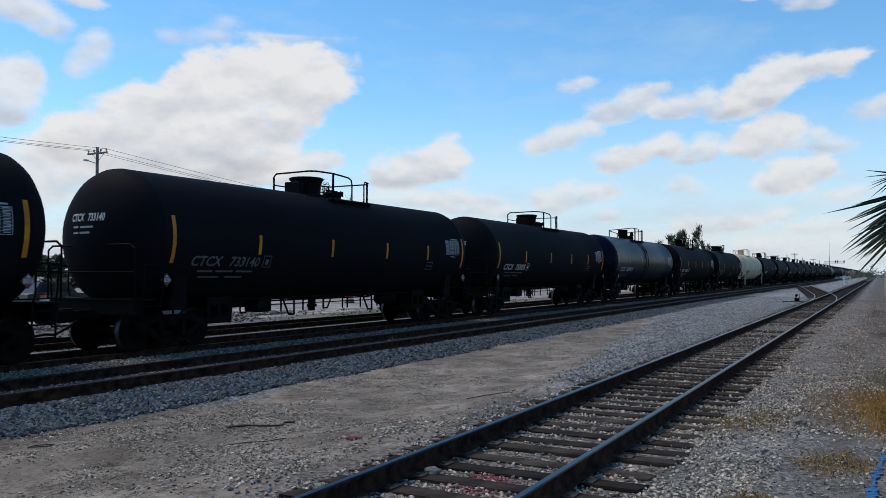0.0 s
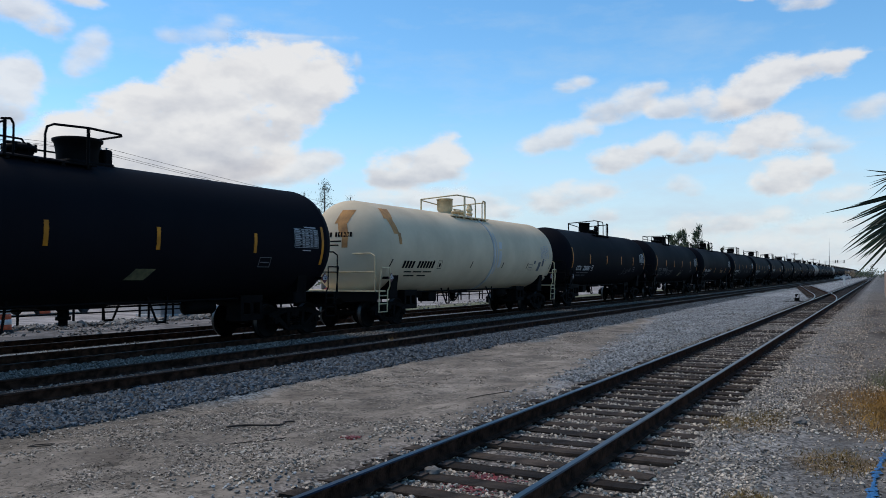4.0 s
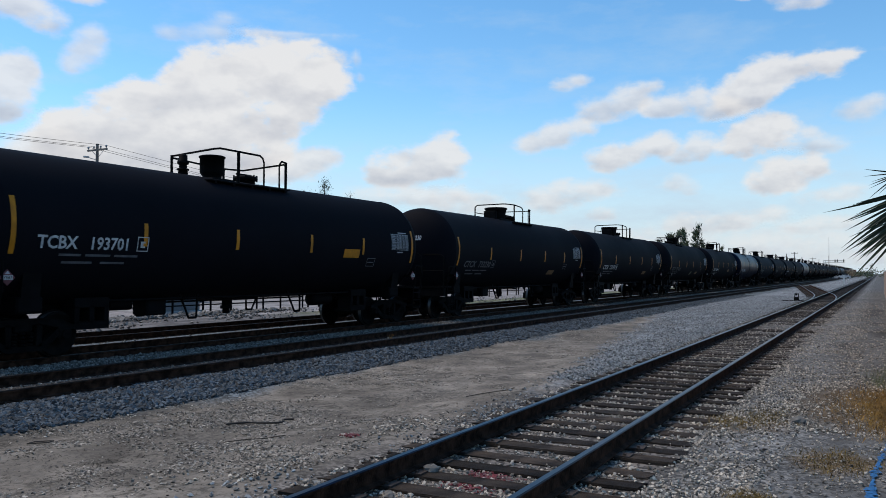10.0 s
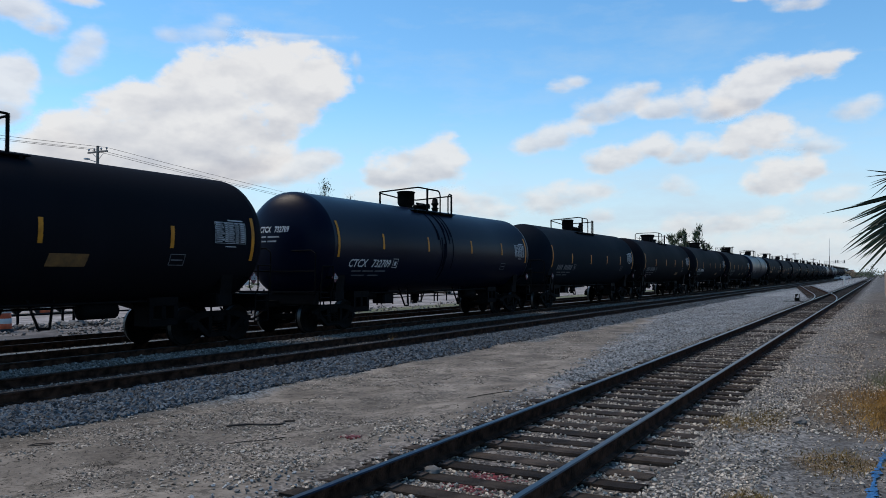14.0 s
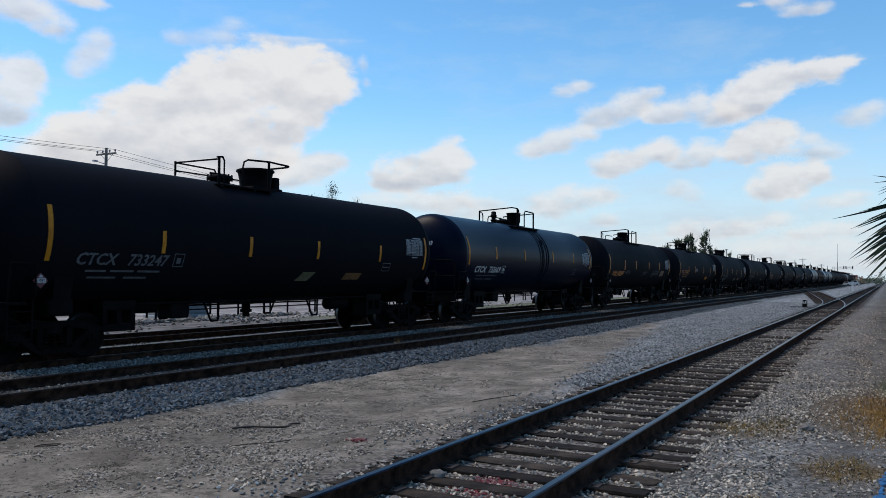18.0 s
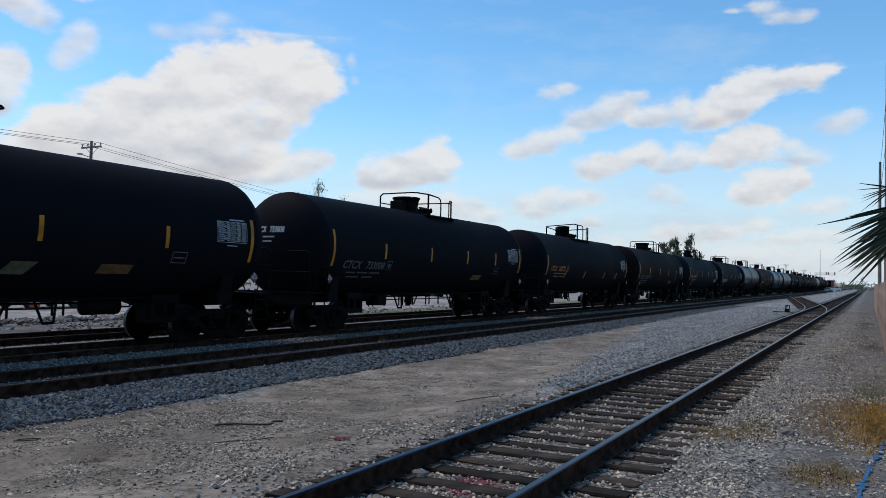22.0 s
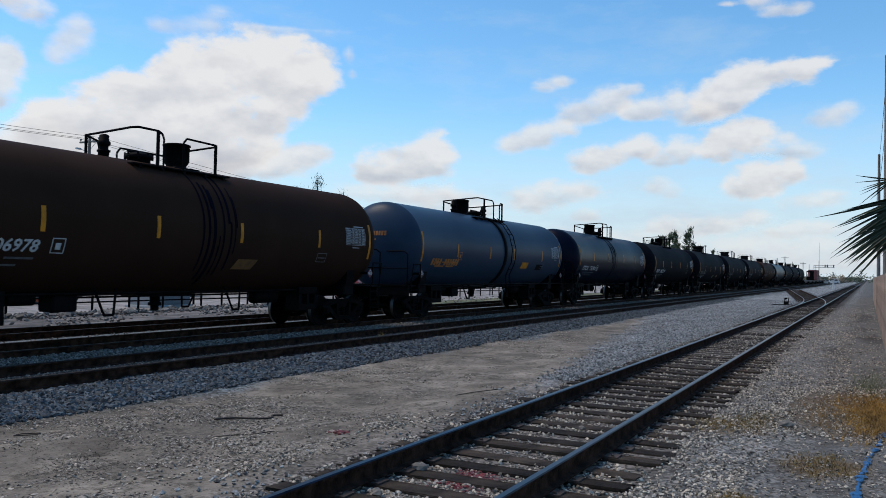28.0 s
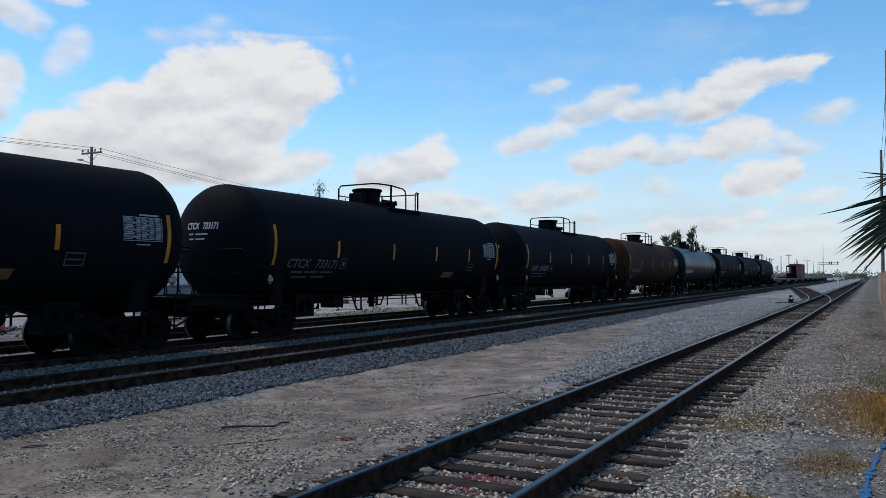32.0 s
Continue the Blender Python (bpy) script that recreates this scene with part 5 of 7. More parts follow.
# sprayed tags: from, length, height, how tall, fresh or faded
GRAFFITI = {3: [(0.8, 2.4, 1.85, 0.5, True)], 7: [(2.0, 1.4, 1.75, 0.4, False), (3.7, 0.4, 1.9, 0.3, False)], 8: [(-3.9, 2.2, 1.7, 0.55, True), (0.9, 0.9, 1.75, 0.4, True)],
            10: [(-3.75, 1.5, 1.88, 0.4, True), (0.0, 1.4, 1.88, 0.4, True), (1.9, 1.2, 1.9, 0.35, True)], 23: [(2.4, 1.8, 1.95, 0.5, True), (-3.9, 0.9, 2.0, 0.4, True), (0.0, 1.2, 2.0, 0.4, False)]}
for i, (car, (mark, paint, kind, style)) in enumerate(zip(cars, CARS)):
    ink = M_ORANGE if "u" in style else M_GREYST if "f" in style else M_DARK if "k" in style else M_WHITE
    head_ink = M_ORANGE if "u" in style else M_DARK if "k" in style else M_HEADMARK
    lift = 0.24 if "h" in style or "u" in style else 0.0
    if mark:
        writing("reporting_mark", mark, 0.355, side_map(-6.5 if "CTCX" in mark else -6.7 if lift else -6.55, 1.95 + lift), ink, car, "stencilled reporting mark", 0.0 if "h" in style or "u" in style else 0.18, 2.37 if "CTCX" in mark else 2.1 if lift else 2.3)
        writing("end_mark", mark, 0.24, head_map(0.62, 2.95), head_ink, car, "stencilled end mark", 0.15, 1.12)
    else:
        decal_stuff("reporting_mark", [(0.2 * j, 0, 0.2 * j + 0.14, 0.26, 0.06) for j in (0, 1, 2, 3, 5, 6, 7, 8, 9, 10)], side_map(-6.45, 1.95), ink, car, "faded stencilled mark")
        decal_stuff("end_mark", [(0.11 * j, 0, 0.11 * j + 0.08, 0.16) for j in (0, 1, 2, 3, 5, 6, 7, 8, 9, 10)], head_map(0.62, 2.95), head_ink, car, "stencilled end mark")
    small = M_GREYST if ink is M_WHITE else ink
    decal_stuff("stencil_lines", [(0.0, 0, 0.5, 0.05), (0.6, 0, 1.2, 0.05), (1.3, 0, 1.9, 0.05), (0.1, -0.16, 0.8, -0.11), (1.0, -0.16, 1.6, -0.11)], side_map(-6.2, 1.80 + lift), small, car)
    decal_stuff("end_stencil", [(0, 0, 0.18, 0.045), (0.26, 0, 0.7, 0.045), (0.0, -0.13, 0.2, -0.085), (0.26, -0.13, 0.6, -0.085)], head_map(0.52, 2.79), M_ORANGE if "u" in style else M_DARK if "k" in style else M_PANEL, car)
    for j, x in enumerate(LOW_STRIPES if "l" in style else STRIPES["blue"] if paint == BLUE or mark == "DBUX 208823" else STRIPES[kind]):
        tall = j in (0, 5)
        if "s" in style:
            decal("reflector_strip", [(0, -0.3 if tall else -0.22, 0.1, 0.32 if tall else 0.24, 0.22)], side_map(x, 2.1), M_YELLOW, car)
        elif "l" in style:
            decal("reflector_strip", [(0, -0.5 if tall else -0.2, 0.105, 0.5 if tall else 0.2, 0.0 if tall else 0.1)], side_map(x, 2.45 if tall else 2.04), M_YELLOW, car)
        elif "k" in style:
            decal("reflector_strip", [(0, -0.12, 0.07, 0.14, 0.1)], side_map(x, 2.1), M_DARK, car)
        else:
            decal("reflector_strip", [(0, -0.55 if tall else -0.26, 0.105, 0.55 if tall else 0.24)], side_map(x, (2.88 if tall else 2.82 + 0.03 * (i % 3)) - (0.1 if paint == BLUE else 0.34 if "CTCX" in mark else 0.28)), M_YELLOW, car)
    tagged(decal("data_panel", PANEL, side_map(5.88, 2.48), M_PANEL, car, "white stencilled data panel"), kind="stuff")
    decal("consolidated_stencil", [(-0.45 + 0.0, 0, 0.0, 0.02), (-0.45, 0.26, 0.0, 0.28), (-0.45, 0, -0.43, 0.28), (-0.02, 0, 0.0, 0.28), (-0.4, 0.12, -0.06, 0.15)], side_map(5.0, 1.92), M_GREYST, car)
    decal("test_box", [(0, 0, 0.3, 0.02), (0, 0.3, 0.3, 0.32), (0, 0, 0.02, 0.32), (0.28, 0, 0.3, 0.32), (0.09, 0.08, 0.21, 0.22)], side_map(-4.36 if lift else -4.0, 1.93 + lift), ink, car)
    # hazard placards on their holders near both ends
    for x in (-7.3, 7.25):
        holder = part("placard", shared("placard/%g" % x, lambda: placard_shape(x), M_RED, M_CARD, M_DARK), None, car, "diamond hazard placard")
        part("placard_number", shared("placard_number/%g" % x, lambda: placard_number(x), M_DARK), None, holder)
    for x0, x1, z, half, slant, paper in PATCHES.get(i, ()) or [q for key, q in PATCHES["plain"] if key in style and kind in "AC" and (key == "o" or kind == "C")] or \
            ([(1.78, 2.66, 2.0, 0.14, 0.06, M_OCHRE)] if "o" in style or "y" in style else []):
        decal("patch", [(0, -half, x1 - x0, half, slant)], side_map(x0, z), paper, car, "faded warning patch")
    for x, length, z, tall, fresh in GRAFFITI.get(i, ()):
        part("graffiti", scrawl(i + int(10 * x), length, tall, side_map(x, z)), M_GREYST if fresh else M_SCRAWL, car, "pale sprayed graffiti")
    if "b" in style:
        part("girth_band", Shape().lathe((0.15, 0, AX), "x", [(-0.11, R), (-0.11, R + 0.045), (0.11, R + 0.045), (0.11, R)], 56), M_DARK, car, "dark girth band")
        rungs = Shape()
        for x in (0.62, 1.02):
            rungs.pipe([(x, -(R + 0.12) * math.cos(a), AX + (R + 0.12) * math.sin(a)) for a in [radians(q) for q in (64, 45, 25, 5, -15, -35)]] + [(x, -1.42, 1.1)], 0.02)
        for q in range(-35, 64, 9):
            rungs.rod((0.62, -(R + 0.12) * math.cos(radians(q)), AX + (R + 0.12) * math.sin(radians(q))), (1.02, -(R + 0.12) * math.cos(radians(q)), AX + (R + 0.12) * math.sin(radians(q))), 0.014, 6)
        part("side_ladder", rungs, M_DARK, car, "slim steel side ladder")
        part("running_rail", Shape().pipe([(-7.4, -1.5, 1.22), (7.4, -1.5, 1.22)], 0.03), M_DARK, car)
    if paint in (BLUE, BROWN):
        rng = random.Random(i)
        x, drips = (0.0 if kind in "DEG" else -1.0), []
        for k in range(11):
            u = 0.11 * k + rng.uniform(-0.05, 0.05)
            v = rng.uniform(-2.2, 0.2)
            drips.append((u, v, u + rng.uniform(0.03, 0.12), min(1.05, v + rng.uniform(0.7, 3.0)), rng.uniform(-0.03, 0.03)))
        tagged(decal("drip_stain", drips, side_map(x, AX + 0.6), M_STAIN, car, "dark stain run down from the fittings"), kind="stuff")
    if "k" in style:
        for ob in car.children:
            if ob.name.split(".")[0] in ("guard_rail", "gate_rail", "valve_housing", "relief_valve", "hatch", "ladder", "walkway", "end_platform"):
                ob.material_slots[0].link = "OBJECT"
                ob.material_slots[0].material = M_CREAM
        decal("dirt_streak", [(-0.1, -0.9, 0.02, 0.9, 0.03), (0.15, -0.6, 0.4, 0.1, 0.05), (0.2, 0.2, 0.45, 0.5, 0.1)], side_map(1.0, 2.6), M_CONC, car, "grey dirt streak")
        decal("dirt_streak", [(0, -0.35, 0.28, 0.1, 0.08), (0.5, -0.1, 0.7, 0.25, 0.05), (-0.5, 0.0, -0.3, 0.16, 0.04)], side_map(5.6, 2.2), M_GREYST, car, "dark dirt streak")
        decal("rust_streak", [(-0.45, -0.1, 0.05, 0.35, 0.2), (-0.2, -0.5, 0.15, 0.0, -0.15), (-0.1, -0.9, 0.12, -0.4)], head_map(-0.3, 3.5), M_RUST, car, "rust streak")
        decal("rust_streak", [(0, -0.25, 0.55, 0.3, 0.25), (0.25, -0.8, 0.6, -0.2, -0.1), (0.5, -1.15, 0.68, -0.75)], side_map(-7.3, 3.75), M_RUST, car, "rust streak")
        part("girth_band", Shape().lathe((0.7, 0, AX), "x", [(-0.08, R), (-0.08, R + 0.03), (0.08, R + 0.03), (0.08, R)], 56), M_CONC, car, "pale girth band")


# ---- cars behind the tanks ----
def flat_car(x, load=False):
    """A low flat car; one carries a red container behind a steel bulkhead."""
    car = thing("flat_car", "low brown steel flat car behind the tank train" if not load else "brown flat car loaded with a red container", "flat car", pose(x, TRAIN_Y, RAIL), "flat cars behind the tanks")
    deck = Shape().box(-8.5, 8.5, -1.45, 1.45, 1.02, 1.14)
    deck.prism([(-8.5, 0.86), (-4.5, 0.86), (-3.2, 0.55), (3.2, 0.55), (4.5, 0.86), (8.5, 0.86), (8.5, 1.02), (-8.5, 1.02)], "y", -1.4, -1.3)
    deck.prism([(-8.5, 0.86), (-4.5, 0.86), (-3.2, 0.55), (3.2, 0.55), (4.5, 0.86), (8.5, 0.86), (8.5, 1.02), (-8.5, 1.02)], "y", 1.3, 1.4)
    part("deck", shared("deck", lambda: deck, M_FLAT), None, car)
    for s in (-1, 1):
        add_truck(car, s * 6.6)
        part("coupler", shared("coupler/%d" % s, lambda: coupler_shape(s), M_TRUCK), None, car)
    if load:
        fr = Shape()
        for y in (-0.6, 0.36, 1.33):
            fr.box(-7.6, -7.3, y, y + 0.12, 1.14, 3.9)
        fr.box(-7.6, -7.3, -0.6, 1.45, 3.6, 3.95)
        fr.box(-7.6, -7.3, -0.6, 1.45, 1.14, 2.2)
        fr.box(-7.55, -7.35, -0.5, 0.38, 2.2, 3.6)
        for y in (-0.5, 1.35):
            fr.rod((-7.4, y, 3.7), (-5.2, y, 1.14), 0.07, 6)
        part("bulkhead", fr, M_DARK, car, "dark open steel bulkhead")
        box = Shape().box(-3.4, 8.3, -1.22, 1.22, 1.16, 4.35)
        for k in range(38):
            u = -3.2 + 0.3 * k
            box.box(u, u + 0.14, -1.25, -1.22, 1.3, 4.2)
            box.box(u, u + 0.14, 1.22, 1.25, 1.3, 4.2)
        part("container", box, M_CONTAINER, car, "dull red corrugated container")
    ROLLING.append((car, pose(x, TRAIN_Y, RAIL)))


M_FLAT = mat("brown_flat_car_paint", (0.05, 0.028, 0.02), 0.8, vary=0.3, scale=1.0)
REAR = FIRST + PITCH * 42
for k in range(1, 11):
    flat_car(REAR + PITCH * k, k == 4)


# ---- trackside things ----
def switch_stand(x, y):
    st = thing("switch_stand", "low dark switch stand on two ties", "switch stand", pose(x, y, -0.12))
    part("base", Shape().box(-0.45, 0.45, -0.4, 0.9, 0.0, 0.14, 0.02), M_DARK, st)
    part("body", Shape().prism([(-0.12, 0.14), (0.12, 0.14), (0.05, 0.36), (-0.05, 0.36)], "y", -0.14, 0.14).rod((0, -0.16, 0.14), (0, -0.16, 0.62), 0.03, 6), M_DARK, st)
    part("mast", Shape().rod((0, 0, 0.42), (0, 0, 0.62), 0.03, 8).box(-0.02, 0.02, -0.1, 0.1, 0.52, 0.62), M_DARK, st)
    part("lever", Shape().pipe([(0.1, 0.1, 0.4), (0.32, 0.12, 0.52), (0.34, 0.12, 0.2)], 0.025), M_DARK, st)
    part("rod", Shape().rod((0, -0.2, 0.08), (0, -1.5, 0.08), 0.02, 6), M_DARK, st)


switch_stand(62.2, 5.2)
post = thing("marker_post", "short white painted marker post beside the siding", "post", pose(167, 5.8, -0.1))
part("shaft", Shape().box(-0.15, 0.15, -0.15, 0.15, 0, 1.75, 0.02), M_WALL, post)
part("cap", Shape().box(-0.17, 0.17, -0.17, 0.17, 1.75, 1.85, 0.01), M_DARK, post)


def signal_gantry(x, y0, y1, h):
    g = thing("signal_gantry", "grey lattice signal gantry over the main tracks", "signal gantry", pose(x, 0, -0.1))
    for y in (y1 - 0.4, y1 + 0.4):
        part("leg", Shape().rod((0, y, 0), (0, y, h + 0.9), 0.09, 8), M_CONC, g)
    for z in (h, h + 0.9):
        part("chord", Shape().rod((0, y0, z), (0, y1 + 0.4, z), 0.10, 8), M_CONC, g)
    n = 9
    for k in range(n):
        a, b = y0 + (y1 - y0) * k / n, y0 + (y1 - y0) * (k + 1) / n
        part("brace", Shape().rod((0, a, h if k % 2 else h + 0.9), (0, b, h + 0.9 if k % 2 else h), 0.04, 6), M_CONC, g)
    for y in (y0 + 0.4, y0 + 3.0, y0 + 3.9):
        head = part("signal_head", Shape().box(-0.16, 0.16, y - 0.2, y + 0.2, h + 0.1, h + 1.3, 0.05), M_DARK, g, "black signal head")
        for z in (h + 0.35, h + 0.7, h + 1.05):
            part("visor", Shape().rod((-0.16, y, z), (-0.42, y, z), 0.13, 10), M_DARK, head)


signal_gantry(405, 13.6, 21.8, 7.0)
mast = thing("radio_mast", "thin grey radio mast in the distance", "mast", pose(410, 20.2, -0.1))
part("shaft", Shape().rod((0, 0, 0), (0, 0, 18.5), 0.11, 8, 0.05), M_CONC, mast)
part("footing", Shape().box(-0.5, 0.5, -0.5, 0.5, 0, 0.4, 0.05), M_CONC, mast)


# ---- beyond the train ----
def pipe_fence(y, x0, x1, step):
    f = thing("pipe_fence", "low dark pipe fence along the parking lot", "fence", pose(0, y, -0.1))
    x, k = x0, 0
    while x <= x1:
        part("post", shared("post", lambda: Shape().rod((0, 0, 0), (0, 0, 1.14), 0.05, 8).rod((0, 0, 1.14), (0, 0, 1.17), 0.058, 8), M_DARK), None, f, at=pose(x, 0, 0))
        if k % 2 == 0:
            part("post", MESHES["post"], None, f, at=pose(x + 0.5, 0, 0))
        x += step
        k += 1
    for z in (0.42, 1.08):
        part("rail", Shape().rod((x0, 0, z), (x1 + 0.5, 0, z), 0.032, 8), M_DARK, f)


pipe_fence(28.6, 13.4, 75, 1.9)
box = thing("utility_cabinet", "pale grey steel utility cabinet behind the pipe fence", "utility cabinet", pose(26.9, 29.6, -0.1))
part("plinth", Shape().box(-0.1, 2.6, -0.1, 1.6, 0, 0.12, 0.02), M_CONC, box)
part("body", Shape().box(0, 2.5, 0, 1.5, 0.12, 1.45, 0.03), M_BOXGREY, box)
part("lid", Shape().box(-0.06, 2.56, -0.06, 1.56, 1.45, 1.52, 0.02), M_BOXGREY, box)
for k in range(2):
    dr = part("door", Shape().box(0.08 + 1.2 * k, 1.22 + 1.2 * k, -0.025, 0, 0.2, 1.38, 0.008), M_BOXGREY, box)
    part("handle", Shape().box(1.05 + 0.25 * k, 1.1 + 0.25 * k, -0.06, -0.025, 0.7, 0.9, 0.01), M_DARK, dr)


def barrel(x, y):
    b = thing("traffic_barrel", "orange and white plastic traffic barrel", "traffic barrel", pose(x, y, -0.1), "traffic barrels")
    part("base", Shape().lathe((0, 0, 0), "z", [(0, 0.36), (0.08, 0.36), (0.1, 0.3)], 20), M_TYRE, b)
    for k in range(5):
        z = 0.1 + 0.18 * k
        part("band", Shape().lathe((0, 0, z), "z", [(0, 0.30 - 0.012 * k), (0.01, 0.305 - 0.012 * k), (0.17, 0.30 - 0.012 * k), (0.18, 0.29 - 0.012 * k)], 20), M_WALL if k % 2 else M_BARREL, b)
    part("handle", Shape().pipe([(-0.1, 0, 1.0), (-0.1, 0, 1.08), (0.1, 0, 1.08), (0.1, 0, 1.0)], 0.02), M_BARREL, b)


for spot in ((17.2, 26.6), (25.4, 36.0), (47.0, 33.0)):
    barrel(*spot)


def parked_car(x, y, turn, paint, label, tall=1.0):
    """A parked passenger car: body, cabin, windows, lamps and wheels."""
    c = thing("parked_car", label, "car", pose(x, y, -0.1, 0, 0, turn), "parked vehicles")
    side = [(-2.25, 0.35), (-1.75, 0.25), (1.8, 0.25), (2.2, 0.4), (2.22, 0.72), (1.9, 0.86 * tall), (1.05, 0.95 * tall), (-1.6, 0.98 * tall), (-2.2, 0.92 * tall)]
    body = part("body", Shape().prism(side, "y", -0.85, 0.85), M_CARPAINT, c)
    cab = part("cabin", Shape().prism([(-1.75, 0.97 * tall), (1.0, 0.95 * tall), (0.35, 1.42 * tall), (-1.35, 1.44 * tall)], "y", -0.72, 0.72), M_CARPAINT, c)
    for s in (-1, 1):
        for a, b in ((-1.45, -0.45), (-0.38, 0.62)):
            part("side_window", Shape().prism([(a, 1.02 * tall), (b, 1.0 * tall), (b - 0.35 if b > 0 else b, 1.36 * tall), (a + 0.2, 1.37 * tall)], "y", s * 0.725 - 0.006, s * 0.725 + 0.006), M_GLASS, cab)
    part("windscreen", Shape().prism([(0.98, 0.98 * tall), (1.02, 1.0 * tall), (0.40, 1.41 * tall), (0.36, 1.39 * tall)], "y", -0.64, 0.64), M_GLASS, cab)
    for s in (-1, 1):
        part("headlight", Shape().box(2.1, 2.23, s * 0.62 - 0.15, s * 0.62 + 0.15, 0.62, 0.74, 0.02), M_WALL, body)
        part("tail_light", Shape().box(-2.26, -2.15, s * 0.65 - 0.12, s * 0.65 + 0.12, 0.68, 0.82, 0.02), M_RED, body)
        for wx in (-1.38, 1.38):
            w = part("wheel", shared("road_wheel", lambda: Shape().lathe((0, 0, 0), "y", [(-0.11, 0.24), (-0.11, 0.31), (-0.07, 0.335), (0.07, 0.335), (0.11, 0.31), (0.11, 0.24)], 20), M_TYRE), None, c, at=pose(wx, s * 0.78, 0.335))
            part("rim", shared("rim", lambda: Shape().lathe((0, 0, 0), "y", [(-0.115, 0.1), (-0.1, 0.22), (0.1, 0.22), (0.115, 0.1)], 16), M_GALV), None, w)
    for ob in (body, cab):
        ob.color = (*paint, 1)


parked_car(26.5, 37.0, 8, (0.012, 0.013, 0.016), "dark grey car parked in the pale lot", 1.15)
parked_car(37.5, 40.0, 172, (0.03, 0.03, 0.035), "black car parked behind the pipe fence")
parked_car(72.0, 38.5, 5, (0.6, 0.6, 0.6), "white car parked in the pale lot", 1.1)
parked_car(90.0, 39.0, 178, (0.55, 0.56, 0.58), "silver car parked in the pale lot")
parked_car(112.0, 40.0, 3, (0.62, 0.62, 0.6), "white van parked far down the lot", 1.4)
parked_car(60.0, 42.0, 95, (0.35, 0.04, 0.04), "red car parked in the pale lot")


def rubble():
    rng = np.random.default_rng(5)
    xy = np.concatenate([np.stack([rng.normal(c, 1.3, 160), rng.normal(27.2, 0.35, 160)], -1) for c in (19.5, 23.0, 27.5, 31.0)])
    stones("rubble", "low heap of broken pale concrete beside the fence", xy, rng.uniform(0.08, 0.34, len(xy)), M_RUBBLE, "rubble", 0.25, 0.7, 6)


rubble()


def utility_pole(x, y, h, label, arm=True):
    p = thing("utility_pole", label, "utility pole", pose(x, y, -0.15), "utility poles")
    part("shaft", Shape().rod((0, 0, 0), (0, 0, h), 0.17, 12, 0.11), M_POLE, p)
    if arm:
        part("crossarm", Shape().box(-0.06, 0.06, -1.15, 1.15, h - 0.55, h - 0.42, 0.01), M_POLE, p)
        part("brace", Shape().pipe([(0.07, -0.7, h - 0.52), (0.07, 0, h - 1.1), (0.07, 0.7, h - 0.52)], 0.02), M_GALV, p)
        for y2 in (-1.05, -0.4, 0.4, 1.05):
            part("insulator", Shape().lathe((0, y2, h - 0.42), "z", [(0, 0.03), (0.1, 0.035), (0.1, 0.07), (0.16, 0.07), (0.2, 0.09), (0.26, 0.03)], 10), M_GALV, p)
        part("lamp_arm", Shape().pipe([(-0.1, 0, h - 1.3), (-0.7, 0.2, h - 1.15)], 0.03).box(-1.05, -0.65, 0.1, 0.3, h - 1.2, h - 1.08), M_GALV, p)
    return p


def wire(p, q, sag, label="thin black overhead wire between poles"):
    p, q = Vector(p), Vector(q)
    pts = [p.lerp(q, i / 16) - Vector((0, 0, 4 * sag * (i / 16) * (1 - i / 16))) for i in range(17)]
    thing("overhead_wire", label, "wire", group="overhead wires", shape=Shape().pipe([tuple(v) for v in pts], 0.014, 5), mats=M_DARK)


for x in (-12.0, 43.0, 150.0):
    utility_pole(x, 54.6 if x < 100 else 52.0, 12.2 if x < 100 else 8.0, "weathered grey wooden utility pole with a crossarm")
for dy in (-1.05, 0.4, 1.05):
    wire((-12, 54.6 + dy, 11.85), (43, 54.6 + dy, 11.85), 0.7)
    wire((43, 54.6 + dy, 11.85), (150, 52.0 + dy, 7.7), 1.4)


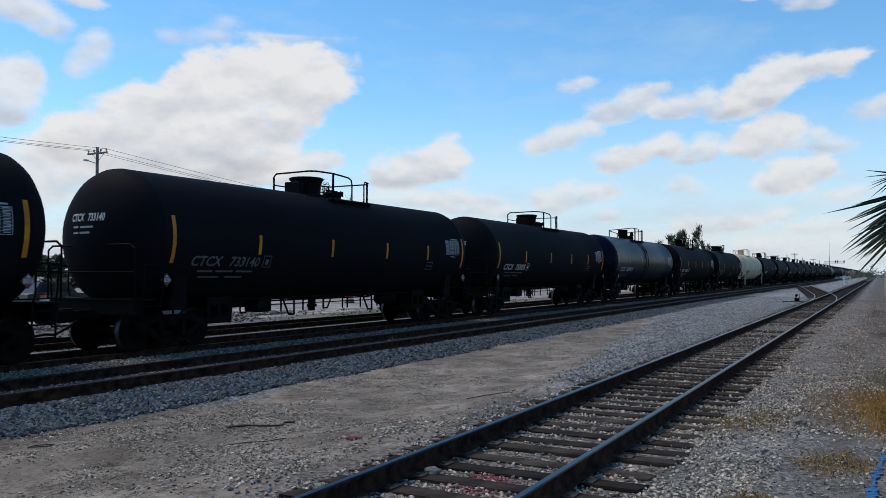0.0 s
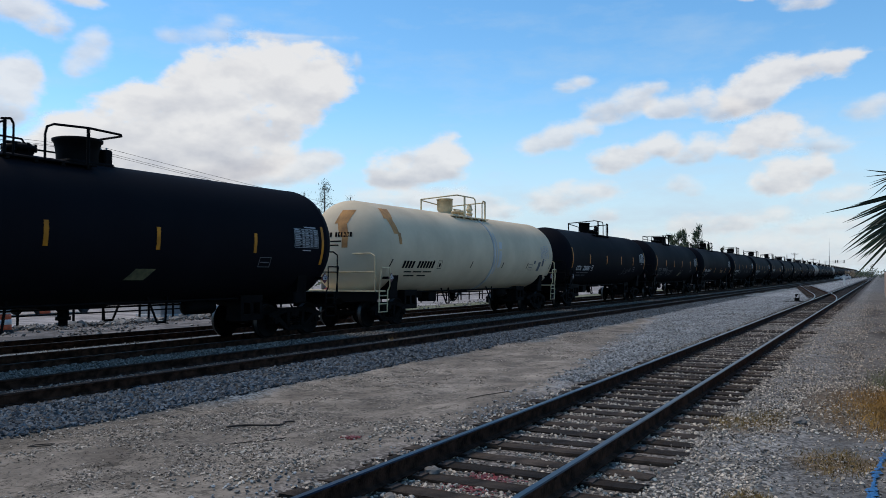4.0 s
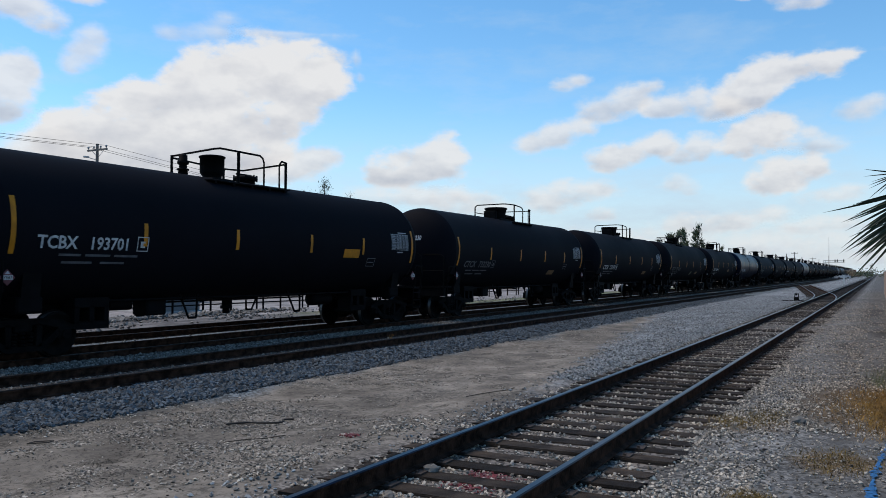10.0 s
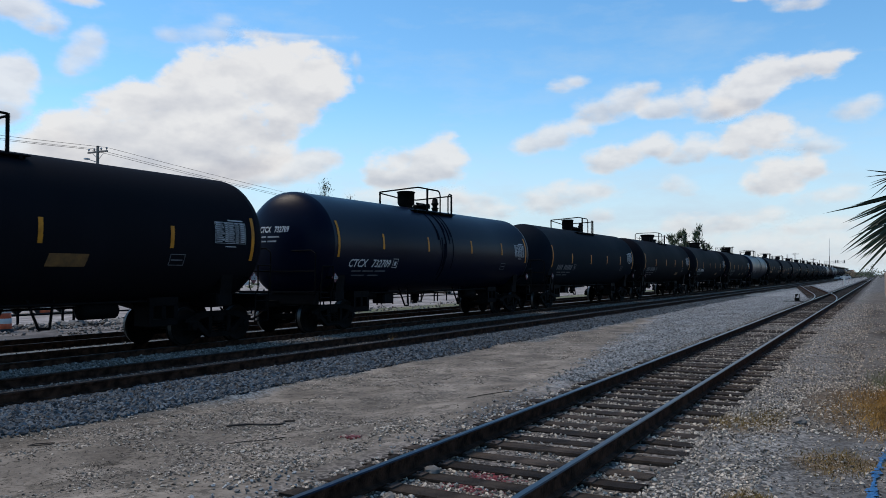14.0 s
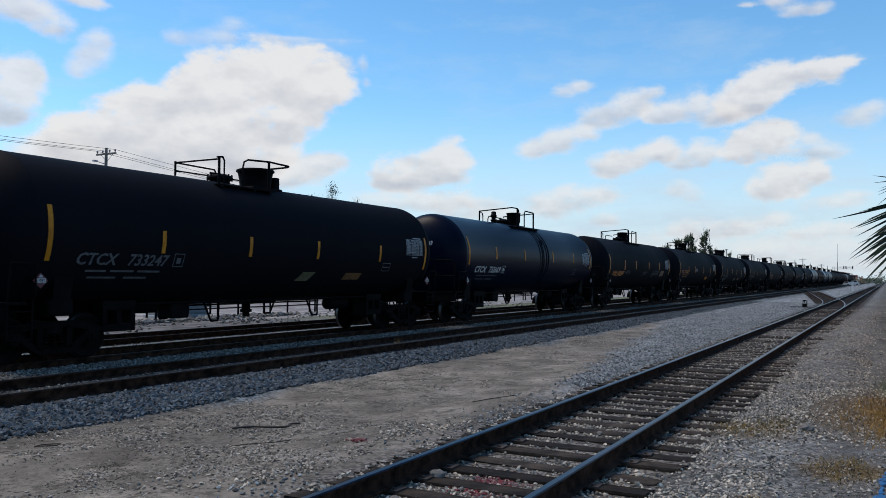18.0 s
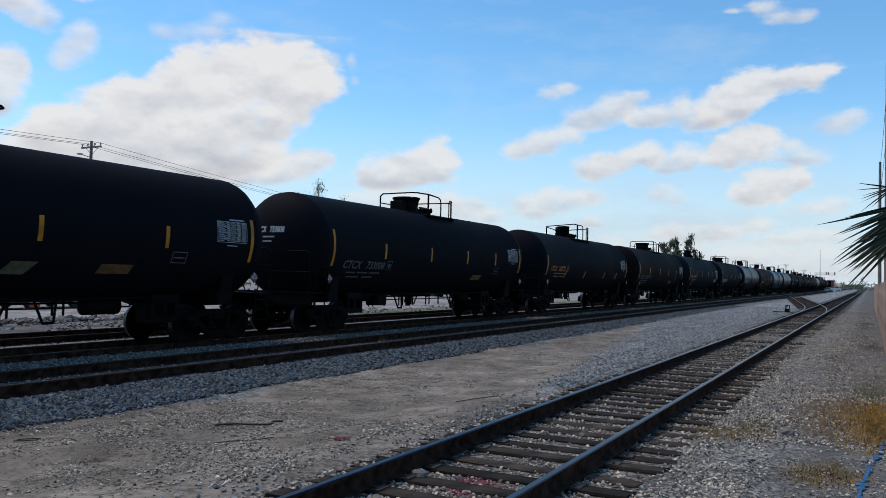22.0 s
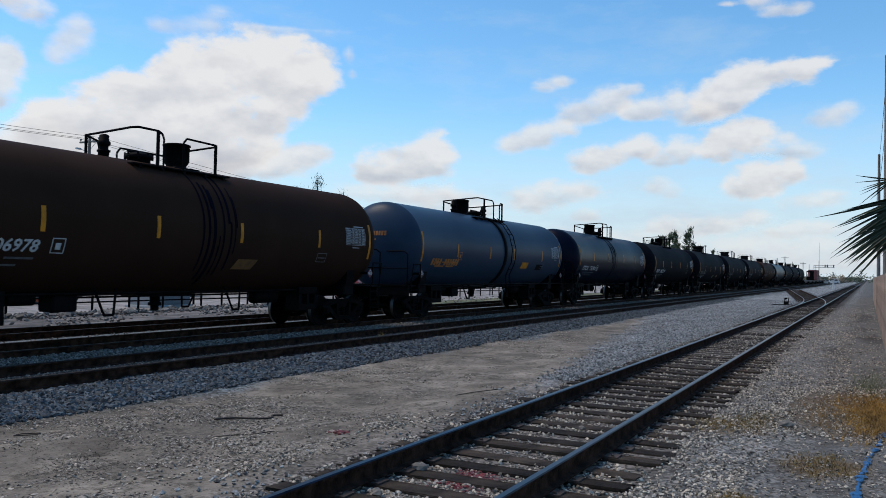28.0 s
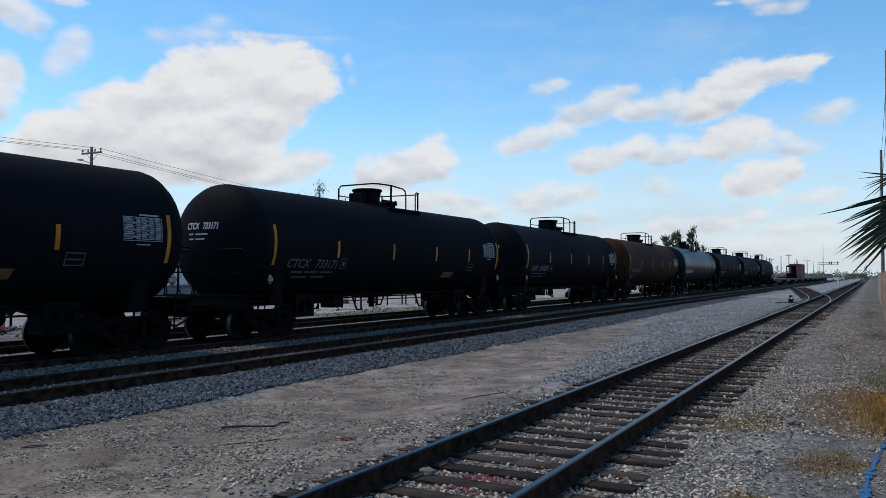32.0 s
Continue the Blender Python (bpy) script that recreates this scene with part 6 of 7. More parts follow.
def tree(name, label, x, y, h, spread, seed, leaves, bare=0.3, lean=0.0, feathery=True, leaf=1.0):
    """A tree: tapered trunk, limbs and a ragged crown of many small leaf sprays."""
    rng = random.Random(seed)
    t = thing(name, label, "tree", pose(x, y, -0.1), "trees")
    trunk = Shape()
    pts = [Vector((lean * h * (i / 6) ** 1.5 + rng.uniform(-0.1, 0.1), rng.uniform(-0.1, 0.1), h * 0.95 * i / 6)) for i in range(7)]
    for i in range(6):
        trunk.rod(pts[i], pts[i + 1], 0.022 * h * (1 - i / 7), 8, 0.022 * h * (1 - (i + 1) / 7))
    part("trunk", trunk, M_BARK, t)
    crown = Shape()
    limbs = []
    for k in range(16):
        u = bare + (1 - bare) * (k + rng.random()) / 16
        a = rng.uniform(0, 2 * math.pi)
        at = pts[min(5, int(u * 6))].lerp(pts[min(6, int(u * 6) + 1)], (u * 6) % 1)
        reach = spread * (1.15 - u) * rng.uniform(0.5, 1.2)
        tip = at + Vector((math.cos(a) * reach, math.sin(a) * reach, reach * rng.uniform(0.2, 0.9)))
        part("limb", Shape().rod(at, tip, 0.006 * h * (1.2 - u), 5, 0.02), M_BARK, t)
        limbs.append((at, tip))
    for k in range(leaves):
        at, tip = limbs[rng.randrange(16)]
        c = at.lerp(tip, rng.uniform(0.3, 1.05)) + Vector((rng.gauss(0, 0.05 * h * 0.5), rng.gauss(0, 0.05 * h * 0.5), rng.gauss(0, 0.04 * h * 0.6)))
        d = Vector((rng.gauss(0, 1), rng.gauss(0, 1), rng.gauss(0, 1)))
        if feathery:
            d = (tip - at).normalized() * 1.3 + d * 0.35 + Vector((0, 0, 0.8))
        d = d.normalized() * rng.uniform(0.03, 0.07) * h * leaf
        w = d.orthogonal().normalized() * d.length * (rng.uniform(0.07, 0.16) if feathery else rng.uniform(0.18, 0.4))
        crown.add([c - d * 0.4, c + w, c + d, c - w], [(0, 1, 2, 3)])
    tagged(part("crown", crown, M_LEAF, t), kind="stuff")
    return t


tree("pine_tree", "feathery dark pine rising behind the train", 80, 60, 13.6, 2.4, 3, 1500, 0.45, leaf=0.45)
tree("pine_tree", "feathery dark pine rising behind the train", 77.9, 61.5, 12.6, 0.9, 4, 500, leaf=0.5)
tree("pine_tree", "feathery dark pine rising behind the train", 85.5, 60, 12.6, 0.9, 5, 500, leaf=0.5)
for k, (x, h) in enumerate(((268, 15.5), (283, 17.0), (297, 18.4), (312, 20.4), (330, 14.2), (345, 14.6), (250, 12.5), (370, 13.6))):
    tree("pine_tree", "tall ragged pine far behind the train", x, 60 + (k % 3), h, 3.4, 20 + k, 620, 0.35, 0.03, leaf=1.3)


for k, (x, y, h) in enumerate(((30.5, 60.5, 3.6), (33.5, 59.0, 4.0), (36.4, 60.8, 3.9), (38.8, 59.4, 3.5), (41.2, 60.4, 3.8), (43.6, 59.6, 3.4), (27.5, 59.5, 4.2), (24.5, 60.3, 3.8))):
    tree("round_shrub", "dense dark green shrub at the edge of the lot", x, y, h, 2.6, 80 + k, 2400, 0.02, 0.0, False, 2.2)


def box_trailer(x, y):
    """A parked white box trailer: ribbed body, doors, landing legs and two axles."""
    tr = thing("box_trailer", "white box trailer parked across the pale lot", "trailer", pose(x, y, -0.1))
    body = part("body", Shape().box(0, 12.6, 0, 2.5, 1.05, 3.55, 0.03), M_WALL, tr)
    for k in range(21):
        part("rib", shared("trailer_rib", lambda: Shape().box(-0.02, 0.02, -0.02, 0.0, 1.1, 3.5), M_WALL), None, body, at=pose(0.3 + 0.6 * k, 0, 0))
    part("side_rail", Shape().box(0, 12.6, -0.03, 0.0, 1.0, 1.1), M_GALV, body)
    part("door", Shape().box(-0.04, 0.0, 0.05, 1.24, 1.1, 3.45), M_WALL, tr)
    part("door", Shape().box(-0.04, 0.0, 1.26, 2.45, 1.1, 3.45), M_WALL, tr)
    for yy in (0.5, 2.0):
        part("landing_leg", Shape().rod((10.0, yy, 0), (10.0, yy, 1.05), 0.06, 8), M_GALV, tr)
    for xx in (1.4, 2.6):
        for yy in (0.25, 2.25):
            part("wheel", shared("trailer_wheel", lambda: Shape().lathe((0, 0, 0), "y", [(-0.14, 0.3), (-0.14, 0.46), (-0.1, 0.5), (0.1, 0.5), (0.14, 0.46), (0.14, 0.3)], 20), M_TYRE), None, tr, at=pose(xx, yy, 0.5))
        part("axle", Shape().rod((xx, 0.3, 0.5), (xx, 2.2, 0.5), 0.07, 8).box(xx - 0.05, xx + 0.05, 0.6, 1.9, 0.5, 1.05), M_DARK, tr)


box_trailer(43.0, 50.0)


def treeline():
    rng = np.random.default_rng(9)
    sh = Shape()
    for k in range(3200):
        x = rng.uniform(-30, 420)
        y = 78 + rng.normal(0, 1.5)
        top = 3.0 + 1.4 * math.sin(x * 0.13) + 1.0 * math.sin(x * 0.37 + 1)
        z = abs(rng.normal(0, 0.45)) * top
        c = Vector((x, y, min(z, top * 1.2)))
        d = Vector(rng.normal(0, 1, 3)).normalized() * rng.uniform(0.25, 0.7)
        w = d.orthogonal().normalized() * d.length * 0.5
        sh.add([c - d, c + w, c + d, c - w], [(0, 1, 2, 3)])
    thing("hedgerow", "dark green scrub along the far side of the lot", "shrubs", kind="stuff", shape=sh, mats=M_LEAF)


treeline()


def low_building(x, y, w, d, h, label, wall=M_WALL):
    b = thing("low_building", label, "building", pose(x, y, -0.1), "distant buildings")
    part("wall", Shape().box(0, d, 0, w, 0, h), wall, b)
    part("roof", Shape().box(-0.3, d + 0.3, -0.3, w + 0.3, h, h + 0.35), M_ROOF, b)
    n = int(w / 3.2)
    for k in range(n):
        win = part("window", Shape().box(-0.05, 0.0, 1.0 + 3.1 * k, 2.3 + 3.1 * k, 1.1, 2.4), M_WALL, b)
        part("pane", Shape().box(-0.07, -0.05, 1.1 + 3.1 * k, 2.2 + 3.1 * k, 1.2, 2.3), M_GLASS, win)
    part("door", Shape().box(-0.06, 0.0, 0.1, 0.95, 0, 2.1), M_ROOF, b)


low_building(520, 22, 14, 30, 2.7, "low tan flat-roofed building far down the line", M_TAN)
low_building(560, 40, 18, 30, 3.0, "low cream building far down the line", M_CONC)
low_building(500, 62, 22, 40, 3.4, "low tan warehouse far down the line", M_TAN)
low_building(640, 4, 12, 20, 2.9, "small tan building at the end of the line", M_TAN)
low_building(610, -14, 11, 20, 3.6, "small cream building at the end of the line", M_CONC)
for k, (x, y) in enumerate(((330, 34), (360, 38), (395, 43), (430, 34), (470, 28), (300, 42), (350, 27))):
    utility_pole(x, y, 8.5 + (k % 3), "thin grey pole in the distance", False)


def far_scrub(x0, x1, y0, y1, tall, seed, material, label):
    """Broken, low growth at the end of the view: clumps of small leaves between gaps."""
    rng = np.random.default_rng(seed)
    sh = Shape()
    for k in range(int((y1 - y0) * 1.1)):
        cx, cy, r = rng.uniform(x0, x1), rng.uniform(y0, y1), rng.uniform(0.8, 2.2)
        h = tall * rng.uniform(0.35, 1.0)
        for j in range(46):
            q = rng.normal(0, 0.42, 3)
            c = Vector((cx + q[0] * r, cy + q[1] * r, max(0.1, h * (0.55 + 0.5 * q[2]))))
            d = Vector(rng.normal(0, 1, 3)).normalized() * rng.uniform(0.15, 0.5)
            w = d.orthogonal().normalized() * d.length * 0.5
            sh.add([c - d, c + w, c + d, c - w], [(0, 1, 2, 3)])
    thing("scrub", label, "shrubs", kind="stuff", shape=sh, mats=material)


far_scrub(400, 470, 8, 62, 4.2, 3, M_DRYSCRUB, "dusty brown scrub at the far end of the yard")
far_scrub(420, 480, -6, 62, 5.0, 4, M_LEAF, "grey-green scrub at the far end of the yard")
for k, (x, y, paint, label) in enumerate(((262, 25.5, (0.5, 0.5, 0.5), "white car parked at the far end of the yard"), (250, 24.0, (0.30, 0.25, 0.18), "tan car parked at the far end of the yard"),
                                          (270, 29.0, (0.22, 0.05, 0.035), "dull red car parked at the far end of the yard"), (285, 27.0, (0.33, 0.28, 0.2), "beige van parked at the far end of the yard"),
                                          (300, 33.0, (0.45, 0.45, 0.46), "silver car parked at the far end of the yard"), (240, 22.6, (0.05, 0.05, 0.06), "dark car parked at the far end of the yard"),
                                          (330, 14.2, (0.6, 0.6, 0.6), "white van parked beside the far crossing"), (350, 12.0, (0.55, 0.55, 0.56), "silver car parked beside the far crossing"))):
    parked_car(x, y, 84 + 6 * (k % 3), paint, label, 1.0 + 0.25 * (k % 2))
tree("roadside_tree", "dark rounded tree beyond the parked cars", 330, 27.4, 5.4, 4.2, 91, 420, 0.1, 0, False)
for k, (x, y) in enumerate(((280, 29.4), (296, 27.6), (318, 27.0), (340, 25.8), (372, 24.5), (388, 19.2))):
    utility_pole(x, y, 7.6 + 1.1 * (k % 3), "thin grey pole in the distance", k % 2 == 0)
for k in range(7):
    tree("roadside_tree", "small dark tree far down the line", 540 + 22 * (k % 4), -30 + 17 * k, 6.5 + (k % 3), 3.5, 60 + k, 220, 0.2, 0, False)


# ---- the fence side ----
def board_fence():
    f = thing("board_fence", "tall weathered brown board fence along the siding", "fence", pose(0, -0.42, -0.03))
    mesh = []
    for k in range(3):
        sh = Shape().box(-0.068, 0.068, -0.011, 0.011, 0.02, 2.08 + 0.02 * k)
        sh.v = [(x + 0.004 * math.sin(7 * z + k), y, z) for x, y, z in sh.v]
        mesh.append(sh.mesh("board", M_WOOD))
    rng = random.Random(2)
    for k in range(300):
        part("board", mesh[rng.randrange(3)], None, f, at=pose(13.2 + 0.142 * k, rng.uniform(-0.004, 0.004), rng.uniform(-0.015, 0.015), 0, rng.uniform(-0.4, 0.4), 0))
    rest = Shape()
    for k in range(260):
        rest.box(55.8 + 0.15 * k - 0.07, 55.8 + 0.15 * k + 0.07, -0.011, 0.011, 0.02, 2.1)
    tagged(part("far_boarding", rest, M_WOOD, f), kind="stuff")
    for z in (0.4, 1.1, 1.75):
        part("stringer", Shape().box(13.1, 95, -0.06, -0.015, z, z + 0.08), M_WOOD, f)
    for k in range(34):
        part("post", shared("fence_post", lambda: Shape().box(-0.05, 0.05, -0.16, -0.062, -0.2, 2.0, 0.005), M_WOOD), None, f, at=pose(13.2 + 2.45 * k, 0, 0))


board_fence()
utility_pole(46.0, -0.78, 13.4, "tall grey wooden pole behind the board fence", False)
utility_pole(84.0, -0.80, 13.6, "tall grey wooden pole behind the board fence", False)
for z in (13.0, 10.6):
    wire((46.0, -0.78, z), (84.0, -0.80, z), 0.5)
    wire((84.0, -0.80, z), (140.0, -0.9, z - 1), 0.6)


def fan_palm():
    """A fan palm at the fence: a short boot-covered trunk and fans of narrow pointed blades."""
    rng = random.Random(8)
    palm = thing("fan_palm", "dark green fan palm with drooping dead fronds at the fence", "palm", pose(11.0, -0.75, -0.03))
    tk = Shape().lathe((0, 0, 0), "z", [(0, 0.2), (0.4, 0.16), (1.2, 0.15), (1.7, 0.13)], 14)
    for k in range(26):
        a, z = k * 2.4, 0.15 + 0.055 * k
        tk.rod((0.14 * math.cos(a), 0.14 * math.sin(a), z), (0.24 * math.cos(a), 0.24 * math.sin(a), z + 0.16), 0.035, 5, 0.015)
    part("trunk", tk, M_BARK, palm)

    def blade(length, width, droop):
        """A folded leaf blade along +x, drooping at its tip."""
        sh = Shape()
        n = 6
        vs = []
        for i in range(n + 1):
            u = i / n
            w = width * (0.35 + 1.6 * u if u < 0.35 else (1 - u) ** 0.8 * 1.25) * 0.5
            z = -droop * u * u * length
            vs += [(u * length, -w, z), (u * length, 0, z - w * 0.5), (u * length, w, z)]
        fs = []
        for i in range(n):
            fs += [(3 * i, 3 * i + 1, 3 * i + 4, 3 * i + 3), (3 * i + 1, 3 * i + 2, 3 * i + 5, 3 * i + 4)]
        return sh.add(vs, fs)

    meshes = [blade(1.0 + 0.1 * k, 0.056 + 0.008 * (k % 3), 0.02 + 0.035 * k).mesh("leaf_blade", M_FROND) for k in range(5)]
    dead = [blade(0.7, 0.03, 0.5 + 0.2 * k).mesh("leaf_blade", M_DRYFROND) for k in range(2)]

    def fan(y, z, x, a0, a1, count, scale, dry=False):
        """A fan whose blades spread in the plane across the track, from angle a0 to a1 (0 points across the track, 90 up)."""
        hub = Vector((x, y, z))
        fr = part("frond", Shape().pipe([(0, 0, 1.65), tuple(hub * 0.5 + Vector((0, 0, 0.95 + 0.1)) * 0.5 + Vector((0, 0, 0.3))), tuple(hub)], 0.016, 6), M_DRYFROND if dry else M_FROND, palm)
        for k in range(count):
            a = radians(a0 + (a1 - a0) * (k + rng.uniform(-0.3, 0.3)) / max(1, count - 1))
            d = Vector((rng.uniform(-0.35, 0.25), math.cos(a), math.sin(a))).normalized()
            side = Vector((1, 0, 0)).cross(d).normalized()
            up = d.cross(side)
            s = scale * rng.uniform(0.85, 1.1)
            rot = Matrix((d, side * -1, up * -1)).transposed().to_4x4()
            spin = Matrix.Rotation(rng.uniform(-0.6, 0.6), 4, d)
            part("leaf_blade", (dead if dry else meshes)[rng.randrange(2 if dry else 5)], None, fr, at=Matrix.Translation(hub) @ spin @ rot @ Matrix.Diagonal((s, s, s, 1)))

    fan(0.18, 3.00, 0.0, -52, -14, 26, 0.86)
    fan(0.16, 2.84, -0.2, -48, -30, 22, 0.86)
    fan(0.10, 2.86, 0.05, -78, -44, 26, 0.62)
    fan(0.50, 3.16, 0.1, -46, 8, 7, 0.33)
    fan(0.02, 2.40, 0.1, -118, -55, 34, 0.62, True)


fan_palm()


def grass(name, label, spots, count, tall, material, seed):
    rng = np.random.default_rng(seed)
    sh = Shape()
    for cx, cy, sx, sy in spots:
        for k in range(count):
            x, y = rng.normal(cx, sx), rng.normal(cy, sy)
            z = float(ground_z(np.array(x), np.array(y)))
            a = rng.uniform(0, 2 * math.pi)
            h = tall * rng.uniform(0.25, 1.15)
            lean = rng.uniform(0.4, 2.4) * h
            dx, dy = math.cos(a), math.sin(a)
            w = 0.0022 + 0.002 * rng.random()
            sh.add([(x - dy * w, y + dx * w, z), (x + dy * w, y - dx * w, z), (x + dx * lean * 0.4 + dy * w * 0.7, y + dy * lean * 0.4 - dx * w * 0.7, z + h * 0.65),
                    (x + dx * lean * 0.4 - dy * w * 0.7, y + dy * lean * 0.4 + dx * w * 0.7, z + h * 0.65), (x + dx * lean, y + dy * lean, z + h)], [(0, 1, 2, 3), (3, 2, 4)])
    thing(name, label, "grass", kind="stuff", shape=sh, mats=material)


grass("dry_grass", "straw-coloured dry grass on the gravel by the fence", [(13.4, 0.1, 1.0, 0.3), (12.4, -0.12, 0.8, 0.15), (12.9, -0.22, 0.5, 0.08), (13.6, -0.1, 0.7, 0.15)], 2000, 0.075, M_DRYGRASS, 1)
grass("dry_grass", "low tuft of dry grass beside the siding", [(11.2, 1.75, 0.3, 0.18), (11.6, 1.35, 0.45, 0.14), (9.2, 0.4, 0.3, 0.2), (7.4, 1.0, 0.12, 0.1)], 1000, 0.045, M_OLIVE, 2)
grass("green_weeds", "small green weeds on the gravel", [(16.5, -0.05, 0.8, 0.15)], 400, 0.14, M_GREENGRASS, 3)
grass("dead_weeds", "dark withered weeds on the sand", [(6.76, 6.1, 0.10, 0.07), (6.1, 5.36, 0.10, 0.07), (8.6, 5.25, 0.22, 0.10), (9.6, 6.6, 0.08, 0.05), (5.9, 7.4, 0.09, 0.06), (12.4, 7.9, 0.12, 0.06)], 60, 0.035, M_TWIG, 6)
grass("track_weeds", "yellow weeds growing beside the main track rail", [(19.2, 12.1, 0.05, 0.03), (21.0, 11.4, 0.05, 0.03), (25.5, 11.3, 0.06, 0.03), (32.0, 11.35, 0.06, 0.03)], 26, 0.20, M_DRYGRASS, 4)
grass("verge_grass", "strip of mown green grass beyond the back track", [(34 + 3.2 * k, 24.8, 1.5, 0.7) for k in range(14)], 130, 0.12, M_GREENGRASS, 5)


def on_ground(pts, lift=0.012):
    return [(x, y, float(ground_z(np.array(x), np.array(y))) + lift) for x, y in pts]


thing("twig", "thin dark dead branch lying on the sand", "twig", group="twigs", shape=Shape().pipe(on_ground([(8.10, 7.66), (8.27, 7.62), (8.40, 7.55), (8.47, 7.40), (8.54, 7.30), (8.62, 7.20), (8.72, 7.20), (8.80, 7.28), (8.86, 7.32), (8.92, 7.28), (8.97, 7.22)], 0.024), 0.014, 6), mats=M_TWIG)
thing("twig", "thin dark dead branch lying on the sand", "twig", group="twigs", shape=Shape().pipe(on_ground([(11.6, 5.85), (11.95, 5.70), (12.35, 5.42), (12.6, 5.45)]), 0.007, 6), mats=M_TWIG)
thing("wire_loop", "bent loop of dark wire on the sand", "wire", shape=Shape().pipe(on_ground([(6.15, 8.98), (6.32, 8.80), (6.42, 8.86), (6.28, 9.02), (6.2, 9.0)]), 0.007, 6), mats=M_TWIG)
thing("twig", "short dark dead branch lying on the sand", "twig", group="twigs", shape=Shape().pipe(on_ground([(7.35, 6.98), (7.6, 6.85), (7.72, 6.62), (7.9, 6.5)]), 0.006, 6), mats=M_TWIG)


def painted_line():
    """A line of sprayed paint: overlapping specks, thinning out at its edges."""
    sh = Shape()
    rng = random.Random(4)
    for i in range(1500):
        q = rng.random() ** 1.3
        x, y = 7.0 + 5.0 * q, 0.09 - 0.225 * q + 0.05 * math.sin(q * 5) + rng.gauss(0, 0.021) * (0.6 + 0.5 * math.sin(q * 37))
        if math.sin(q * 41 + 2 * math.sin(q * 17)) < -0.45 and rng.random() < 0.85:
            continue
        r, turn = rng.uniform(0.006, 0.02), rng.uniform(0, 6.28)
        pts = on_ground([(x + 1.6 * r * math.cos(turn + k * 1.2566) * rng.uniform(0.6, 1.2), y + r * math.sin(turn + k * 1.2566)) for k in range(5)], 0.014 + 0.006 * rng.random())
        sh.add(pts, [(0, 1, 2, 3, 4)])
    thing("painted_line", "bright blue line sprayed on the gravel", "paint mark", shape=sh, mats=M_BLUE)


painted_line()


def paint_splash(x, y, sx, sy, count, seed):
    sh = Shape()
    rng = random.Random(seed)
    for i in range(count):
        px, py, r, turn = rng.gauss(x, sx), rng.gauss(y, sy), rng.uniform(0.006, 0.022), rng.uniform(0, 6.28)
        sh.add(on_ground([(px + r * math.cos(turn + k * 1.2566) * rng.uniform(0.6, 1.2), py + r * math.sin(turn + k * 1.2566)) for k in range(5)], 0.016 + 0.006 * rng.random()), [(0, 1, 2, 3, 4)])
    thing("paint_splash", "dark red marking paint sprayed on the ground", "paint mark", group="red paint marks", kind="stuff", shape=sh, mats=M_REDPAINT)


paint_splash(6.85, 3.3, 0.22, 0.13, 420, 7)
paint_splash(8.05, 5.62, 0.055, 0.06, 90, 8)


